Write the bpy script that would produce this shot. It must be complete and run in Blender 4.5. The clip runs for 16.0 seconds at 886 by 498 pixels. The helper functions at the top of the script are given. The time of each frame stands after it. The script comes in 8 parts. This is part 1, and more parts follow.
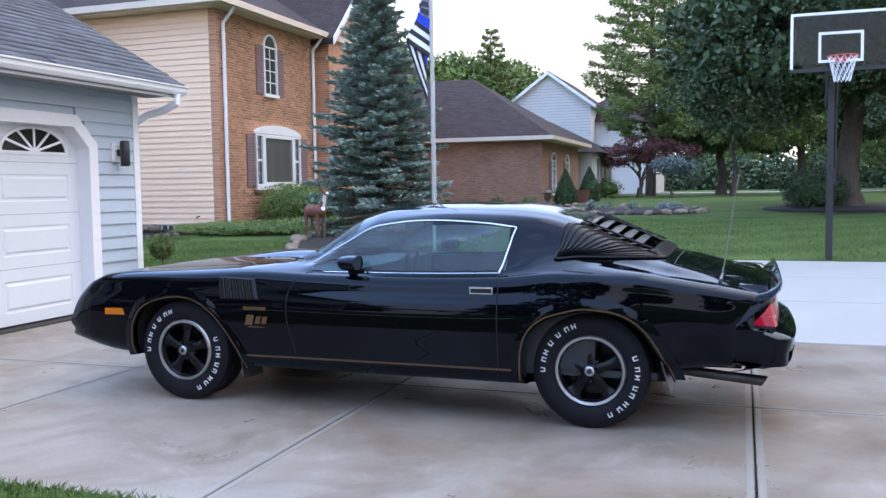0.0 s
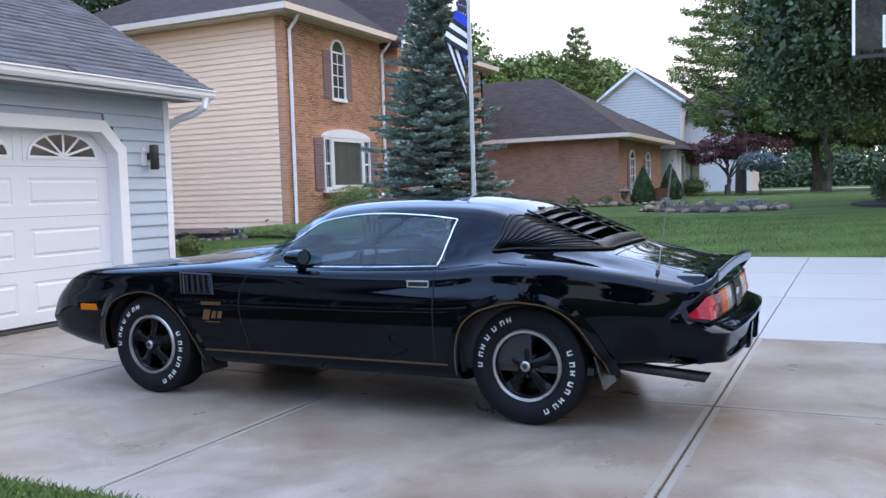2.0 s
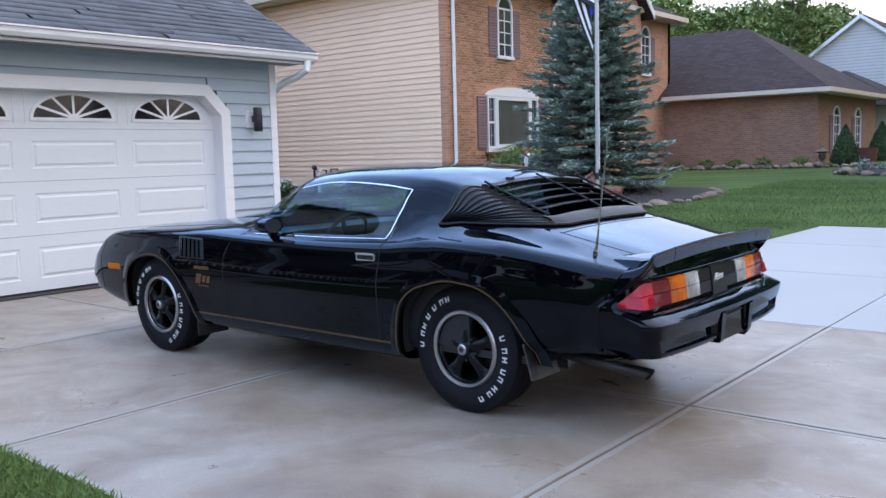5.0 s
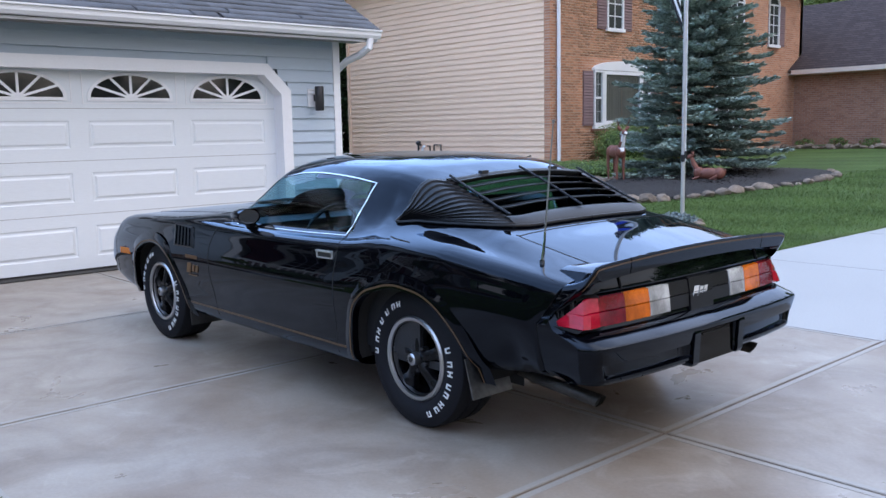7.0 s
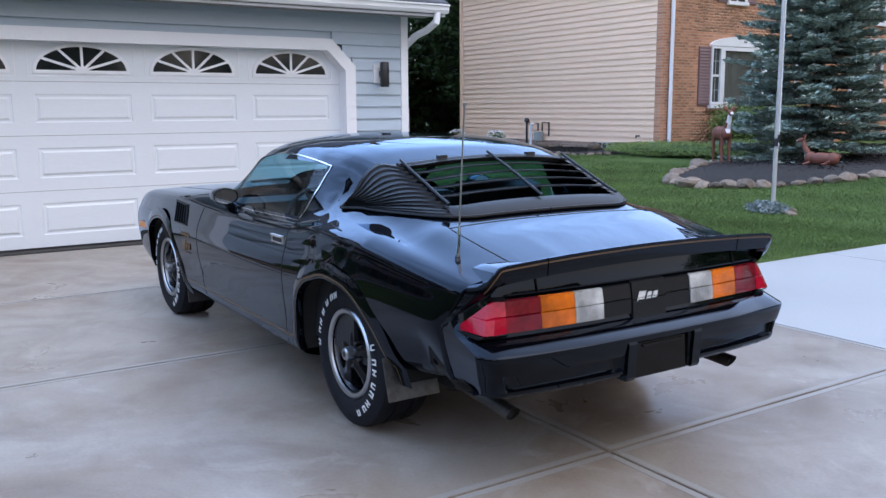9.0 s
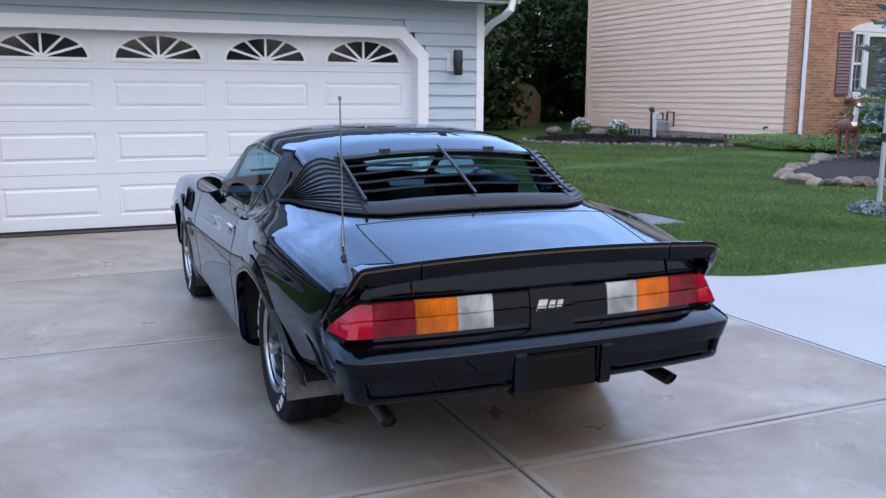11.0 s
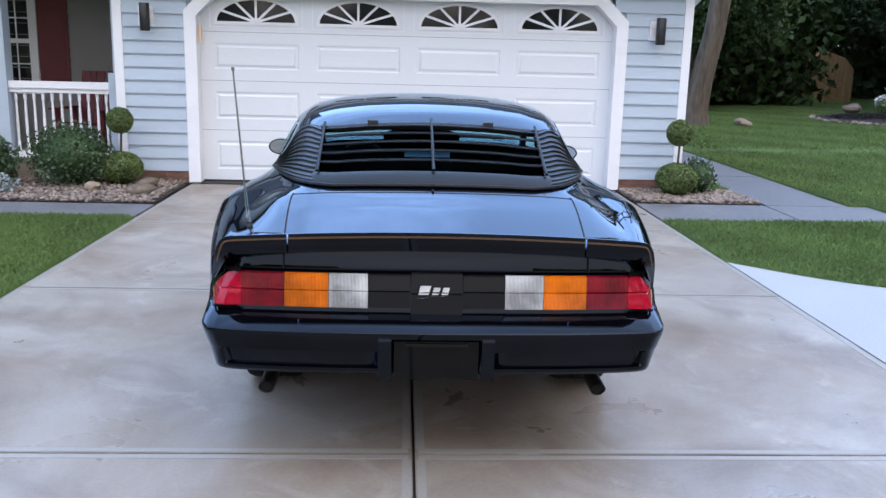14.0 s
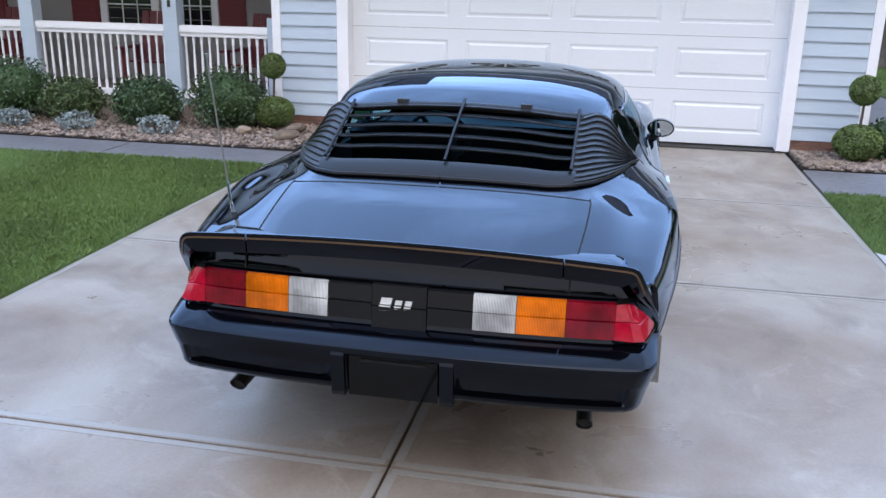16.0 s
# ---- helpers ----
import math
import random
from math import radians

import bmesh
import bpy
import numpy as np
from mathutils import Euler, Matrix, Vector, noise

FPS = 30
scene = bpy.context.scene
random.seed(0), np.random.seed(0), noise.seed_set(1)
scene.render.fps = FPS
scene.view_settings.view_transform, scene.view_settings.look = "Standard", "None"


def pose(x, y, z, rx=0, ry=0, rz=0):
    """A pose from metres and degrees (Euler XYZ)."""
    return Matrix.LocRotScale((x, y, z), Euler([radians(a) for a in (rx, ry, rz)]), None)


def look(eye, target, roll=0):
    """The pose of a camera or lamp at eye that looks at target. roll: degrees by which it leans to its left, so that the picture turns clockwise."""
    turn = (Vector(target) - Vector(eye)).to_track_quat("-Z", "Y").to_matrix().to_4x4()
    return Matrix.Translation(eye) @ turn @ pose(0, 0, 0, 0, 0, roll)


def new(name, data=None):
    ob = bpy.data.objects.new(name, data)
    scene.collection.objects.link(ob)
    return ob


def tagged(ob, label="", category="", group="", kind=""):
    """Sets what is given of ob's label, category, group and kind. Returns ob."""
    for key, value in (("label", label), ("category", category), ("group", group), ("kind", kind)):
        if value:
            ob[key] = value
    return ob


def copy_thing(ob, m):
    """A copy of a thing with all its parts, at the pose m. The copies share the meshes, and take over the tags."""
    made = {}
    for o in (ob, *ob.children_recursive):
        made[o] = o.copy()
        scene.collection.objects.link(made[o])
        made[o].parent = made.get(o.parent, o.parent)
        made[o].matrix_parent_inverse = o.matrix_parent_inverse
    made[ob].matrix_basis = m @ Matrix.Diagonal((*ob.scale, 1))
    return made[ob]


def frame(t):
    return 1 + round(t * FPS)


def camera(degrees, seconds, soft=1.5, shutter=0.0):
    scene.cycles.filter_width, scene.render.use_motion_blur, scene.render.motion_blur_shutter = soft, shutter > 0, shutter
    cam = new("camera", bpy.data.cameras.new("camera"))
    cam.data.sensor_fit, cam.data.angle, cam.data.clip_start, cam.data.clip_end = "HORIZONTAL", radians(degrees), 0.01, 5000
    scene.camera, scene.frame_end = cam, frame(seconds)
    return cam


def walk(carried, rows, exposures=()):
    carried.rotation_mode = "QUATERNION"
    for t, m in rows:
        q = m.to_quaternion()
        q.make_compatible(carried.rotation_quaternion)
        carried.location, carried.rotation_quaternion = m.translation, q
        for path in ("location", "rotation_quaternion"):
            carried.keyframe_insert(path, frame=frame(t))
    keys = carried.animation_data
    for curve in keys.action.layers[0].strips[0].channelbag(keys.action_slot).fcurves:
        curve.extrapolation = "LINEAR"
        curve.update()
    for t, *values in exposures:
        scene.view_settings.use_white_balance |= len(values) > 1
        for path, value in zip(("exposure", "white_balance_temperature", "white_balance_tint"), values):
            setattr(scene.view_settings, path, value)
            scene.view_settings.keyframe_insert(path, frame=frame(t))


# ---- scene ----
cam = camera(53.8, 16.0)
METRES, EYE, TILT, LEAN, TURN = 7.955, 1.404, 0.0, 0.0, 19.0
ROWS = [
    (0.0, 0.0, 0.0, 0.0, -0.06, -4.01, 0.8),
    (0.5, 0.0331, -0.0046, -0.0031, 1.48, -3.63, 0.99),
    (1.0, 0.0618, 0.0004, -0.008, 2.92, -3.42, 1.39),
    (1.5, 0.0903, 0.0076, -0.01, 4.56, -3.48, 1.54),
    (2.0, 0.1185, 0.0156, -0.0105, 6.41, -3.7, 1.75),
    (2.5, 0.1522, 0.0201, -0.0089, 8.62, -4.05, 1.64),
    (3.0, 0.1804, 0.0328, -0.0101, 10.87, -4.4, 1.76),
    (3.5, 0.208, 0.0467, -0.0098, 13.34, -4.84, 1.84),
    (4.0, 0.238, 0.0581, -0.0083, 15.83, -5.29, 1.72),
    (4.5, 0.2661, 0.0741, -0.0082, 18.13, -5.7, 1.58),
    (7.0, 0.372, 0.1851, 0.0016, 29.05, -7.64, 1.13),
    (7.5, 0.3931, 0.2068, 0.0046, 31.21, -8.03, 0.92),
    (8.0, 0.4185, 0.2254, 0.0072, 33.47, -8.4, 0.33),
    (8.5, 0.4353, 0.249, 0.0058, 35.66, -8.74, 0.19),
    (9.0, 0.4461, 0.2764, 0.0039, 37.96, -9.1, 0.32),
    (11.5, 0.5494, 0.3963, 0.0084, 50.58, -10.1, -0.3),
    (12.0, 0.5728, 0.4201, 0.0095, 53.54, -10.27, -0.44),
    (12.5, 0.5888, 0.4496, 0.0081, 57.04, -10.43, -0.69),
    (13.0, 0.6002, 0.4805, 0.008, 60.85, -10.79, -0.82),
    (13.5, 0.6134, 0.5119, 0.0106, 64.8, -11.42, -1.21),
    (14.0, 0.6147, 0.5427, 0.0132, 68.48, -12.36, -1.42),
    (14.5, 0.6058, 0.5707, 0.0165, 72.03, -13.73, -1.52),
    (15.0, 0.5948, 0.5965, 0.0208, 75.41, -15.22, -1.26),
    (15.5, 0.5942, 0.6254, 0.0308, 79.2, -16.56, -1.53),
    (16.0, 0.5988, 0.6548, 0.039, 82.76, -17.14, -1.07),
]
walk(cam, [(t, pose(0, 0, EYE, TILT, LEAN, TURN) @ pose(METRES * x, METRES * y, METRES * z, 90 + pitch, roll, yaw)) for t, x, y, z, yaw, pitch, roll in ROWS],
     [(0.0, 0.86, 6800, 13), (4.5, 0.58, 6780, 12), (9.0, 0.60, 6630, 12), (12.0, 0.68, 6660, 12), (14.0, 0.84, 6720, 11), (16.0, 0.82, 6760, 11)])

# ---- light: soft evening sky, sun low behind the trees ----
world = bpy.data.worlds.new("evening_sky")
scene.world = world
world.use_nodes = True
wn = world.node_tree
wn.nodes.clear()
sky = wn.nodes.new("ShaderNodeTexSky")
sky.sky_type = "NISHITA"
sky.sun_disc = False
SUN_EL, SUN_AZ = 58.0, 60.0
sky.sun_elevation, sky.sun_rotation = radians(SUN_EL), radians(SUN_AZ)
sky.altitude, sky.air_density, sky.dust_density, sky.ozone_density = 200, 1.0, 0.6, 1.5
wbg = wn.nodes.new("ShaderNodeBackground")
wout = wn.nodes.new("ShaderNodeOutputWorld")
# thin broken cloud, spread over the whole sky
wtc = wn.nodes.new("ShaderNodeTexCoord")
wmap = wn.nodes.new("ShaderNodeMapping")
wmap.inputs["Scale"].default_value = (1.0, 1.0, 3.2)
wnz = wn.nodes.new("ShaderNodeTexNoise")
wnz.inputs["Scale"].default_value, wnz.inputs["Detail"].default_value, wnz.inputs["Roughness"].default_value = 2.3, 8, 0.62
wr = wn.nodes.new("ShaderNodeValToRGB")
wr.color_ramp.elements[0].position, wr.color_ramp.elements[1].position = 0.46, 0.74
wmix = wn.nodes.new("ShaderNodeMix")
wmix.data_type = "RGBA"
# thin cloud: blue away from the sun, warm towards it
wdot, wglow, wcol = wn.nodes.new("ShaderNodeVectorMath"), wn.nodes.new("ShaderNodeMapRange"), wn.nodes.new("ShaderNodeMix")
wdot.operation, wdot.inputs[1].default_value = "DOT_PRODUCT", (math.sin(radians(SUN_AZ)), math.cos(radians(SUN_AZ)), 0)
wglow.inputs["From Min"].default_value, wglow.inputs["From Max"].default_value = -0.45, 0.75
wcol.data_type = "RGBA"
wcol.inputs["A"].default_value, wcol.inputs["B"].default_value = (10.5, 16.5, 28.5, 1), (10.2, 9.7, 9.7, 1)
for a, b in ((wtc.outputs["Generated"], wdot.inputs[0]), (wdot.outputs["Value"], wglow.inputs["Value"]), (wglow.outputs[0], wcol.inputs["Factor"]), (wcol.outputs["Result"], wmix.inputs["B"])):
    wn.links.new(a, b)
wfac = wn.nodes.new("ShaderNodeMath")
wfac.operation, wfac.inputs[1].default_value, wfac.inputs[2].default_value = "MULTIPLY_ADD", 0.45, 0.42
# haze whitens the sky towards the horizon
wsep, wrng, whz = wn.nodes.new("ShaderNodeSeparateXYZ"), wn.nodes.new("ShaderNodeMapRange"), wn.nodes.new("ShaderNodeMath")
wrng.inputs["From Min"].default_value, wrng.inputs["From Max"].default_value, wrng.inputs["To Min"].default_value, wrng.inputs["To Max"].default_value = 0.0, 0.35, 0.4, 0.0
whz.operation, whz.use_clamp = "ADD", True
for a, b in ((wtc.outputs["Generated"], wmap.inputs["Vector"]), (wmap.outputs["Vector"], wnz.inputs["Vector"]), (wnz.outputs["Fac"], wr.inputs["Fac"]),
             (wr.outputs["Color"], wfac.inputs[0]), (wfac.outputs[0], whz.inputs[0]), (wtc.outputs["Generated"], wsep.inputs[0]), (wsep.outputs["Z"], wrng.inputs["Value"]), (wrng.outputs[0], whz.inputs[1]), (whz.outputs[0], wmix.inputs["Factor"]), (sky.outputs["Color"], wmix.inputs["A"]),
             (wmix.outputs["Result"], wbg.inputs["Color"]), (wbg.outputs["Background"], wout.inputs["Surface"])):
    wn.links.new(a, b)
# denser lit cloud high on the sun's side
whi, wmul, wsum = wn.nodes.new("ShaderNodeMapRange"), wn.nodes.new("ShaderNodeMath"), wn.nodes.new("ShaderNodeMath")
whi.inputs["From Min"].default_value, whi.inputs["From Max"].default_value, whi.inputs["To Max"].default_value = 0.42, 0.75, 0.42
wmul.operation, wsum.operation, wsum.use_clamp = "MULTIPLY", "ADD", True
for a, b in ((wsep.outputs["Z"], whi.inputs["Value"]), (whi.outputs[0], wmul.inputs[0]), (wglow.outputs[0], wmul.inputs[1]), (wmul.outputs[0], wsum.inputs[0]), (whz.outputs[0], wsum.inputs[1]), (wsum.outputs[0], wmix.inputs["Factor"])):
    wn.links.new(a, b)
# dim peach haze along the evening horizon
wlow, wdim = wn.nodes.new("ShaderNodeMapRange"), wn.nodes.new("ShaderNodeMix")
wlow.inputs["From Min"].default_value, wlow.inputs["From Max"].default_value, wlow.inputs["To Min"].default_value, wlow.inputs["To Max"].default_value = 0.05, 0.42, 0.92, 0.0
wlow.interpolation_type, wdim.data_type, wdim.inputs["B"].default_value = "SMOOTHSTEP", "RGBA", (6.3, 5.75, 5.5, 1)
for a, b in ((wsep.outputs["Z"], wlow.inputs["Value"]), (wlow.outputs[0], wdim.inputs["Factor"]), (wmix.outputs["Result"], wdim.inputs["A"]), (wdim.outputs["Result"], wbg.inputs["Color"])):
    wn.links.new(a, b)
wbg.inputs["Strength"].default_value = 0.15
sun_lamp = bpy.data.lights.new("sun", "SUN")
sun_lamp.energy, sun_lamp.angle, sun_lamp.color = 0.5, radians(50), (1.0, 0.93, 0.86)
sun = new("sun", sun_lamp)
sun.matrix_world = look((0, 0, 40), (-math.sin(radians(SUN_AZ)) * 100, -math.cos(radians(SUN_AZ)) * 100, 40 - 100 * math.tan(radians(SUN_EL))))

# ---- materials ----
def mat(name, col, rough=0.6, metal=0.0, var=0.0, scale=4.0, bump=0.0, bscale=60.0, spec=0.5, island=0.0, obj=0.0, coat=0.0, stretch=(1, 1, 1), col2=None, emit=0.0):
    """A procedural surface: colour varied at two scales, fine relief, roughness with it."""
    m = bpy.data.materials.new(name)
    m.use_nodes = True
    n, l = m.node_tree.nodes, m.node_tree.links
    b = n["Principled BSDF"]
    b.inputs["Roughness"].default_value, b.inputs["Metallic"].default_value = rough, metal
    b.inputs["Specular IOR Level"].default_value, b.inputs["Coat Weight"].default_value = spec, coat
    b.inputs["Coat Roughness"].default_value = 0.03
    b.inputs["Base Color"].default_value = (*col, 1)
    if emit:
        b.inputs["Emission Color"].default_value, b.inputs["Emission Strength"].default_value = (*col, 1), emit
    if not (var or bump or island or obj):
        return m
    tc = n.new("ShaderNodeTexCoord")
    mp = n.new("ShaderNodeMapping")
    mp.inputs["Scale"].default_value = stretch
    l.new(tc.outputs["Object"], mp.inputs["Vector"])
    big = n.new("ShaderNodeTexNoise")
    big.inputs["Scale"].default_value, big.inputs["Detail"].default_value = scale, 6
    fine = n.new("ShaderNodeTexNoise")
    fine.inputs["Scale"].default_value, fine.inputs["Detail"].default_value = bscale, 4
    l.new(mp.outputs[0], big.inputs["Vector"]), l.new(mp.outputs[0], fine.inputs["Vector"])
    mixn = n.new("ShaderNodeMath")
    mixn.operation = "ADD"
    l.new(big.outputs["Fac"], mixn.inputs[0]), l.new(fine.outputs["Fac"], mixn.inputs[1])
    last = mixn.outputs[0]
    lo = 0.62
    if island or obj:
        rnd = n.new("ShaderNodeNewGeometry" if island else "ShaderNodeObjectInfo")
        sc = n.new("ShaderNodeMath")
        sc.operation, sc.inputs[1].default_value = "MULTIPLY_ADD", (island or obj)
        l.new(rnd.outputs["Random Per Island" if island else "Random"], sc.inputs[0]), l.new(last, sc.inputs[2])
        off = n.new("ShaderNodeMath")
        off.operation, off.inputs[1].default_value = "SUBTRACT", (island or obj) / 2
        l.new(sc.outputs[0], off.inputs[0])
        last = off.outputs[0]
    ramp = n.new("ShaderNodeMapRange")
    ramp.inputs["From Min"].default_value, ramp.inputs["From Max"].default_value = lo, 1.4
    l.new(last, ramp.inputs["Value"])
    mx = n.new("ShaderNodeMix")
    mx.data_type = "RGBA"
    c2 = col2 or tuple(min(1, c * (1 + var)) for c in col)
    c1 = col if col2 else tuple(c * (1 - var) for c in col)
    mx.inputs["A"].default_value, mx.inputs["B"].default_value = (*c1, 1), (*c2, 1)
    l.new(ramp.outputs[0], mx.inputs["Factor"]), l.new(mx.outputs["Result"], b.inputs["Base Color"])
    if bump:
        bp = n.new("ShaderNodeBump")
        bp.inputs["Strength"].default_value, bp.inputs["Distance"].default_value = bump, 0.01
        l.new(fine.outputs["Fac"], bp.inputs["Height"]), l.new(bp.outputs["Normal"], b.inputs["Normal"])
    if rough > 0.25:
        rr = n.new("ShaderNodeMapRange")
        rr.inputs["To Min"].default_value, rr.inputs["To Max"].default_value = max(0, rough - 0.1), min(1, rough + 0.1)
        l.new(big.outputs["Fac"], rr.inputs["Value"]), l.new(rr.outputs[0], b.inputs["Roughness"])
    return m


def brick_mat(name, c1, c2, mortar, axis):
    """Brickwork 0.2 x 0.067 m in running bond for a wall whose length runs along axis."""
    m = mat(name, c1, 0.85)
    n, l = m.node_tree.nodes, m.node_tree.links
    b = n["Principled BSDF"]
    tc = n.new("ShaderNodeTexCoord")
    sep, com = n.new("ShaderNodeSeparateXYZ"), n.new("ShaderNodeCombineXYZ")
    l.new(tc.outputs["Object"], sep.inputs[0])
    l.new(sep.outputs["X" if axis == "x" else "Y"], com.inputs[0]), l.new(sep.outputs["Z"], com.inputs[1])
    br = n.new("ShaderNodeTexBrick")
    br.inputs["Scale"].default_value, br.inputs["Mortar Size"].default_value = 1.0, 0.006
    br.inputs["Brick Width"].default_value, br.inputs["Row Height"].default_value, br.inputs["Bias"].default_value = 0.205, 0.072, -0.1
    br.inputs["Color1"].default_value, br.inputs["Color2"].default_value, br.inputs["Mortar"].default_value = (*c1, 1), (*c2, 1), (*mortar, 1)
    l.new(com.outputs[0], br.inputs["Vector"])
    nz = n.new("ShaderNodeTexNoise")
    nz.inputs["Scale"].default_value, nz.inputs["Detail"].default_value = 1.1, 8
    l.new(tc.outputs["Object"], nz.inputs["Vector"])
    hs = n.new("ShaderNodeHueSaturation")
    mr = n.new("ShaderNodeMapRange")
    mr.inputs["To Min"].default_value, mr.inputs["To Max"].default_value = 0.7, 1.3
    l.new(nz.outputs["Fac"], mr.inputs["Value"]), l.new(mr.outputs[0], hs.inputs["Value"]), l.new(br.outputs["Color"], hs.inputs["Color"])
    l.new(hs.outputs[0], b.inputs["Base Color"])
    bp = n.new("ShaderNodeBump")
    bp.invert, bp.inputs["Strength"].default_value, bp.inputs["Distance"].default_value = True, 0.6, 0.008
    l.new(br.outputs["Fac"], bp.inputs["Height"]), l.new(bp.outputs["Normal"], b.inputs["Normal"])
    return m


def sheer_mat(name, tint, amount):
    """A thin pane: mostly clear and tinted, with the gloss of its faces."""
    m = bpy.data.materials.new(name)
    m.use_nodes = True
    n, l = m.node_tree.nodes, m.node_tree.links
    n.clear()
    out, mx, tr, gl, lw, pw, ma = (n.new("ShaderNode" + k) for k in ("OutputMaterial", "MixShader", "BsdfTransparent", "BsdfGlossy", "LayerWeight", "Math", "Math"))
    tr.inputs["Color"].default_value, gl.inputs["Roughness"].default_value = (*tint, 1), 0.01
    lw.inputs["Blend"].default_value = 0.5
    pw.operation, pw.inputs[1].default_value = "POWER", 4.0
    ma.operation, ma.inputs[1].default_value, ma.inputs[2].default_value = "MULTIPLY_ADD", 0.3, amount
    l.new(lw.outputs["Facing"], pw.inputs[0]), l.new(pw.outputs[0], ma.inputs[0]), l.new(ma.outputs[0], mx.inputs["Fac"])
    l.new(tr.outputs[0], mx.inputs[1]), l.new(gl.outputs[0], mx.inputs[2]), l.new(mx.outputs[0], out.inputs["Surface"])
    return m


def stained(name, pale, tan, dark, rough):
    """Poured concrete: pale paste with tan and dark damp blotches, trowel drift, fine sand."""
    m = mat(name, pale, rough)
    n, l = m.node_tree.nodes, m.node_tree.links
    b = n["Principled BSDF"]
    geo, oi = n.new("ShaderNodeNewGeometry"), n.new("ShaderNodeObjectInfo")

    def noise(scale, detail, rgh, dist, lo, hi):
        t, r = n.new("ShaderNodeTexNoise"), n.new("ShaderNodeMapRange")
        t.inputs["Scale"].default_value, t.inputs["Detail"].default_value, t.inputs["Roughness"].default_value, t.inputs["Distortion"].default_value = scale, detail, rgh, dist
        r.inputs["From Min"].default_value, r.inputs["From Max"].default_value = lo, hi
        l.new(geo.outputs["Position"], t.inputs["Vector"]), l.new(t.outputs["Fac"], r.inputs["Value"])
        return r.outputs[0]

    def blend(a, c, fac):
        x = n.new("ShaderNodeMix")
        x.data_type = "RGBA"
        x.inputs["B"].default_value = (*c, 1)
        l.new(fac, x.inputs["Factor"])
        if isinstance(a, tuple):
            x.inputs["A"].default_value = (*a, 1)
        else:
            l.new(a, x.inputs["A"])
        return x.outputs["Result"]
    col = blend(pale, tan, noise(0.55, 5, 0.6, 0.6, 0.32, 0.62))
    col = blend(col, dark, noise(1.15, 7, 0.62, 1.2, 0.46, 0.86))
    col = blend(col, tuple(min(1, c * 1.35) for c in pale), noise(2.1, 8, 0.68, 1.6, 0.56, 0.98))
    hs, v, w = n.new("ShaderNodeHueSaturation"), n.new("ShaderNodeMath"), n.new("ShaderNodeMath")
    v.operation, v.inputs[1].default_value, v.inputs[2].default_value = "MULTIPLY_ADD", 0.14, 0.86
    w.operation, w.inputs[1].default_value = "MULTIPLY_ADD", 0.16
    l.new(oi.outputs["Random"], v.inputs[0]), l.new(noise(55, 3, 0.6, 0, 0.3, 0.7), w.inputs[0]), l.new(v.outputs[0], w.inputs[2])
    l.new(w.outputs[0], hs.inputs["Value"]), l.new(col, hs.inputs["Color"]), l.new(hs.outputs[0], b.inputs["Base Color"])
    rr = n.new("ShaderNodeMapRange")
    rr.inputs["To Min"].default_value, rr.inputs["To Max"].default_value = rough - 0.12, rough + 0.14
    l.new(noise(1.3, 6, 0.6, 0.8, 0.3, 0.7), rr.inputs["Value"]), l.new(rr.outputs[0], b.inputs["Roughness"])
    bp = n.new("ShaderNodeBump")
    bp.inputs["Strength"].default_value, bp.inputs["Distance"].default_value = 0.03, 0.01
    l.new(noise(60, 4, 0.6, 0, 0, 1), bp.inputs["Height"]), l.new(bp.outputs["Normal"], b.inputs["Normal"])
    return m


M_CONC = stained("drive_concrete", (0.300, 0.268, 0.230), (0.190, 0.143, 0.104), (0.094, 0.062, 0.043), 0.36)
M_CONC2 = mat("pad_concrete", (0.300, 0.295, 0.285), 0.55, var=0.12, scale=0.8, bump=0.1, bscale=60, obj=0.1)
M_CREAM = mat("cream_trim", (0.66, 0.55, 0.46), 0.5, var=0.06, scale=3)
M_MARGIN = mat("tooled_margin", (0.25, 0.228, 0.20), 0.36, var=0.15, scale=1.5, bump=0.02, bscale=80)
M_JOINT = mat("joint_dirt", (0.03, 0.028, 0.025), 0.9)
M_WALK = mat("slate_concrete", (0.120, 0.115, 0.118), 0.5, var=0.35, scale=2.2, bump=0.35, bscale=14)
M_LAWN = mat("lawn", (0.066, 0.101, 0.030), 0.9, var=0.40, scale=0.55, bump=1.0, bscale=140, spec=0.1)
M_BLADE = mat("grass_blade", (0.104, 0.160, 0.047), 0.6, var=0.35, scale=0.8, spec=0.2, island=0.35)


def mown(m, amount):
    """Broad light and dark passes of the mower."""
    n, l = m.node_tree.nodes, m.node_tree.links
    b = n["Principled BSDF"]
    src = b.inputs["Base Color"].links[0].from_socket
    geo, mp, wv, mr, hs = (n.new("ShaderNode" + k) for k in ("NewGeometry", "Mapping", "TexWave", "MapRange", "HueSaturation"))
    mp.inputs["Rotation"].default_value = (0, 0, radians(62))
    wv.inputs["Scale"].default_value, wv.inputs["Distortion"].default_value, wv.inputs["Detail"].default_value, wv.inputs["Detail Scale"].default_value = 0.20, 2.4, 3, 0.5
    mr.inputs["To Min"].default_value, mr.inputs["To Max"].default_value = 1 - amount, 1 + amount
    l.new(geo.outputs["Position"], mp.inputs["Vector"]), l.new(mp.outputs[0], wv.inputs["Vector"]), l.new(wv.outputs["Fac"], mr.inputs["Value"])
    l.new(mr.outputs[0], hs.inputs["Value"]), l.new(src, hs.inputs["Color"]), l.new(hs.outputs[0], b.inputs["Base Color"])


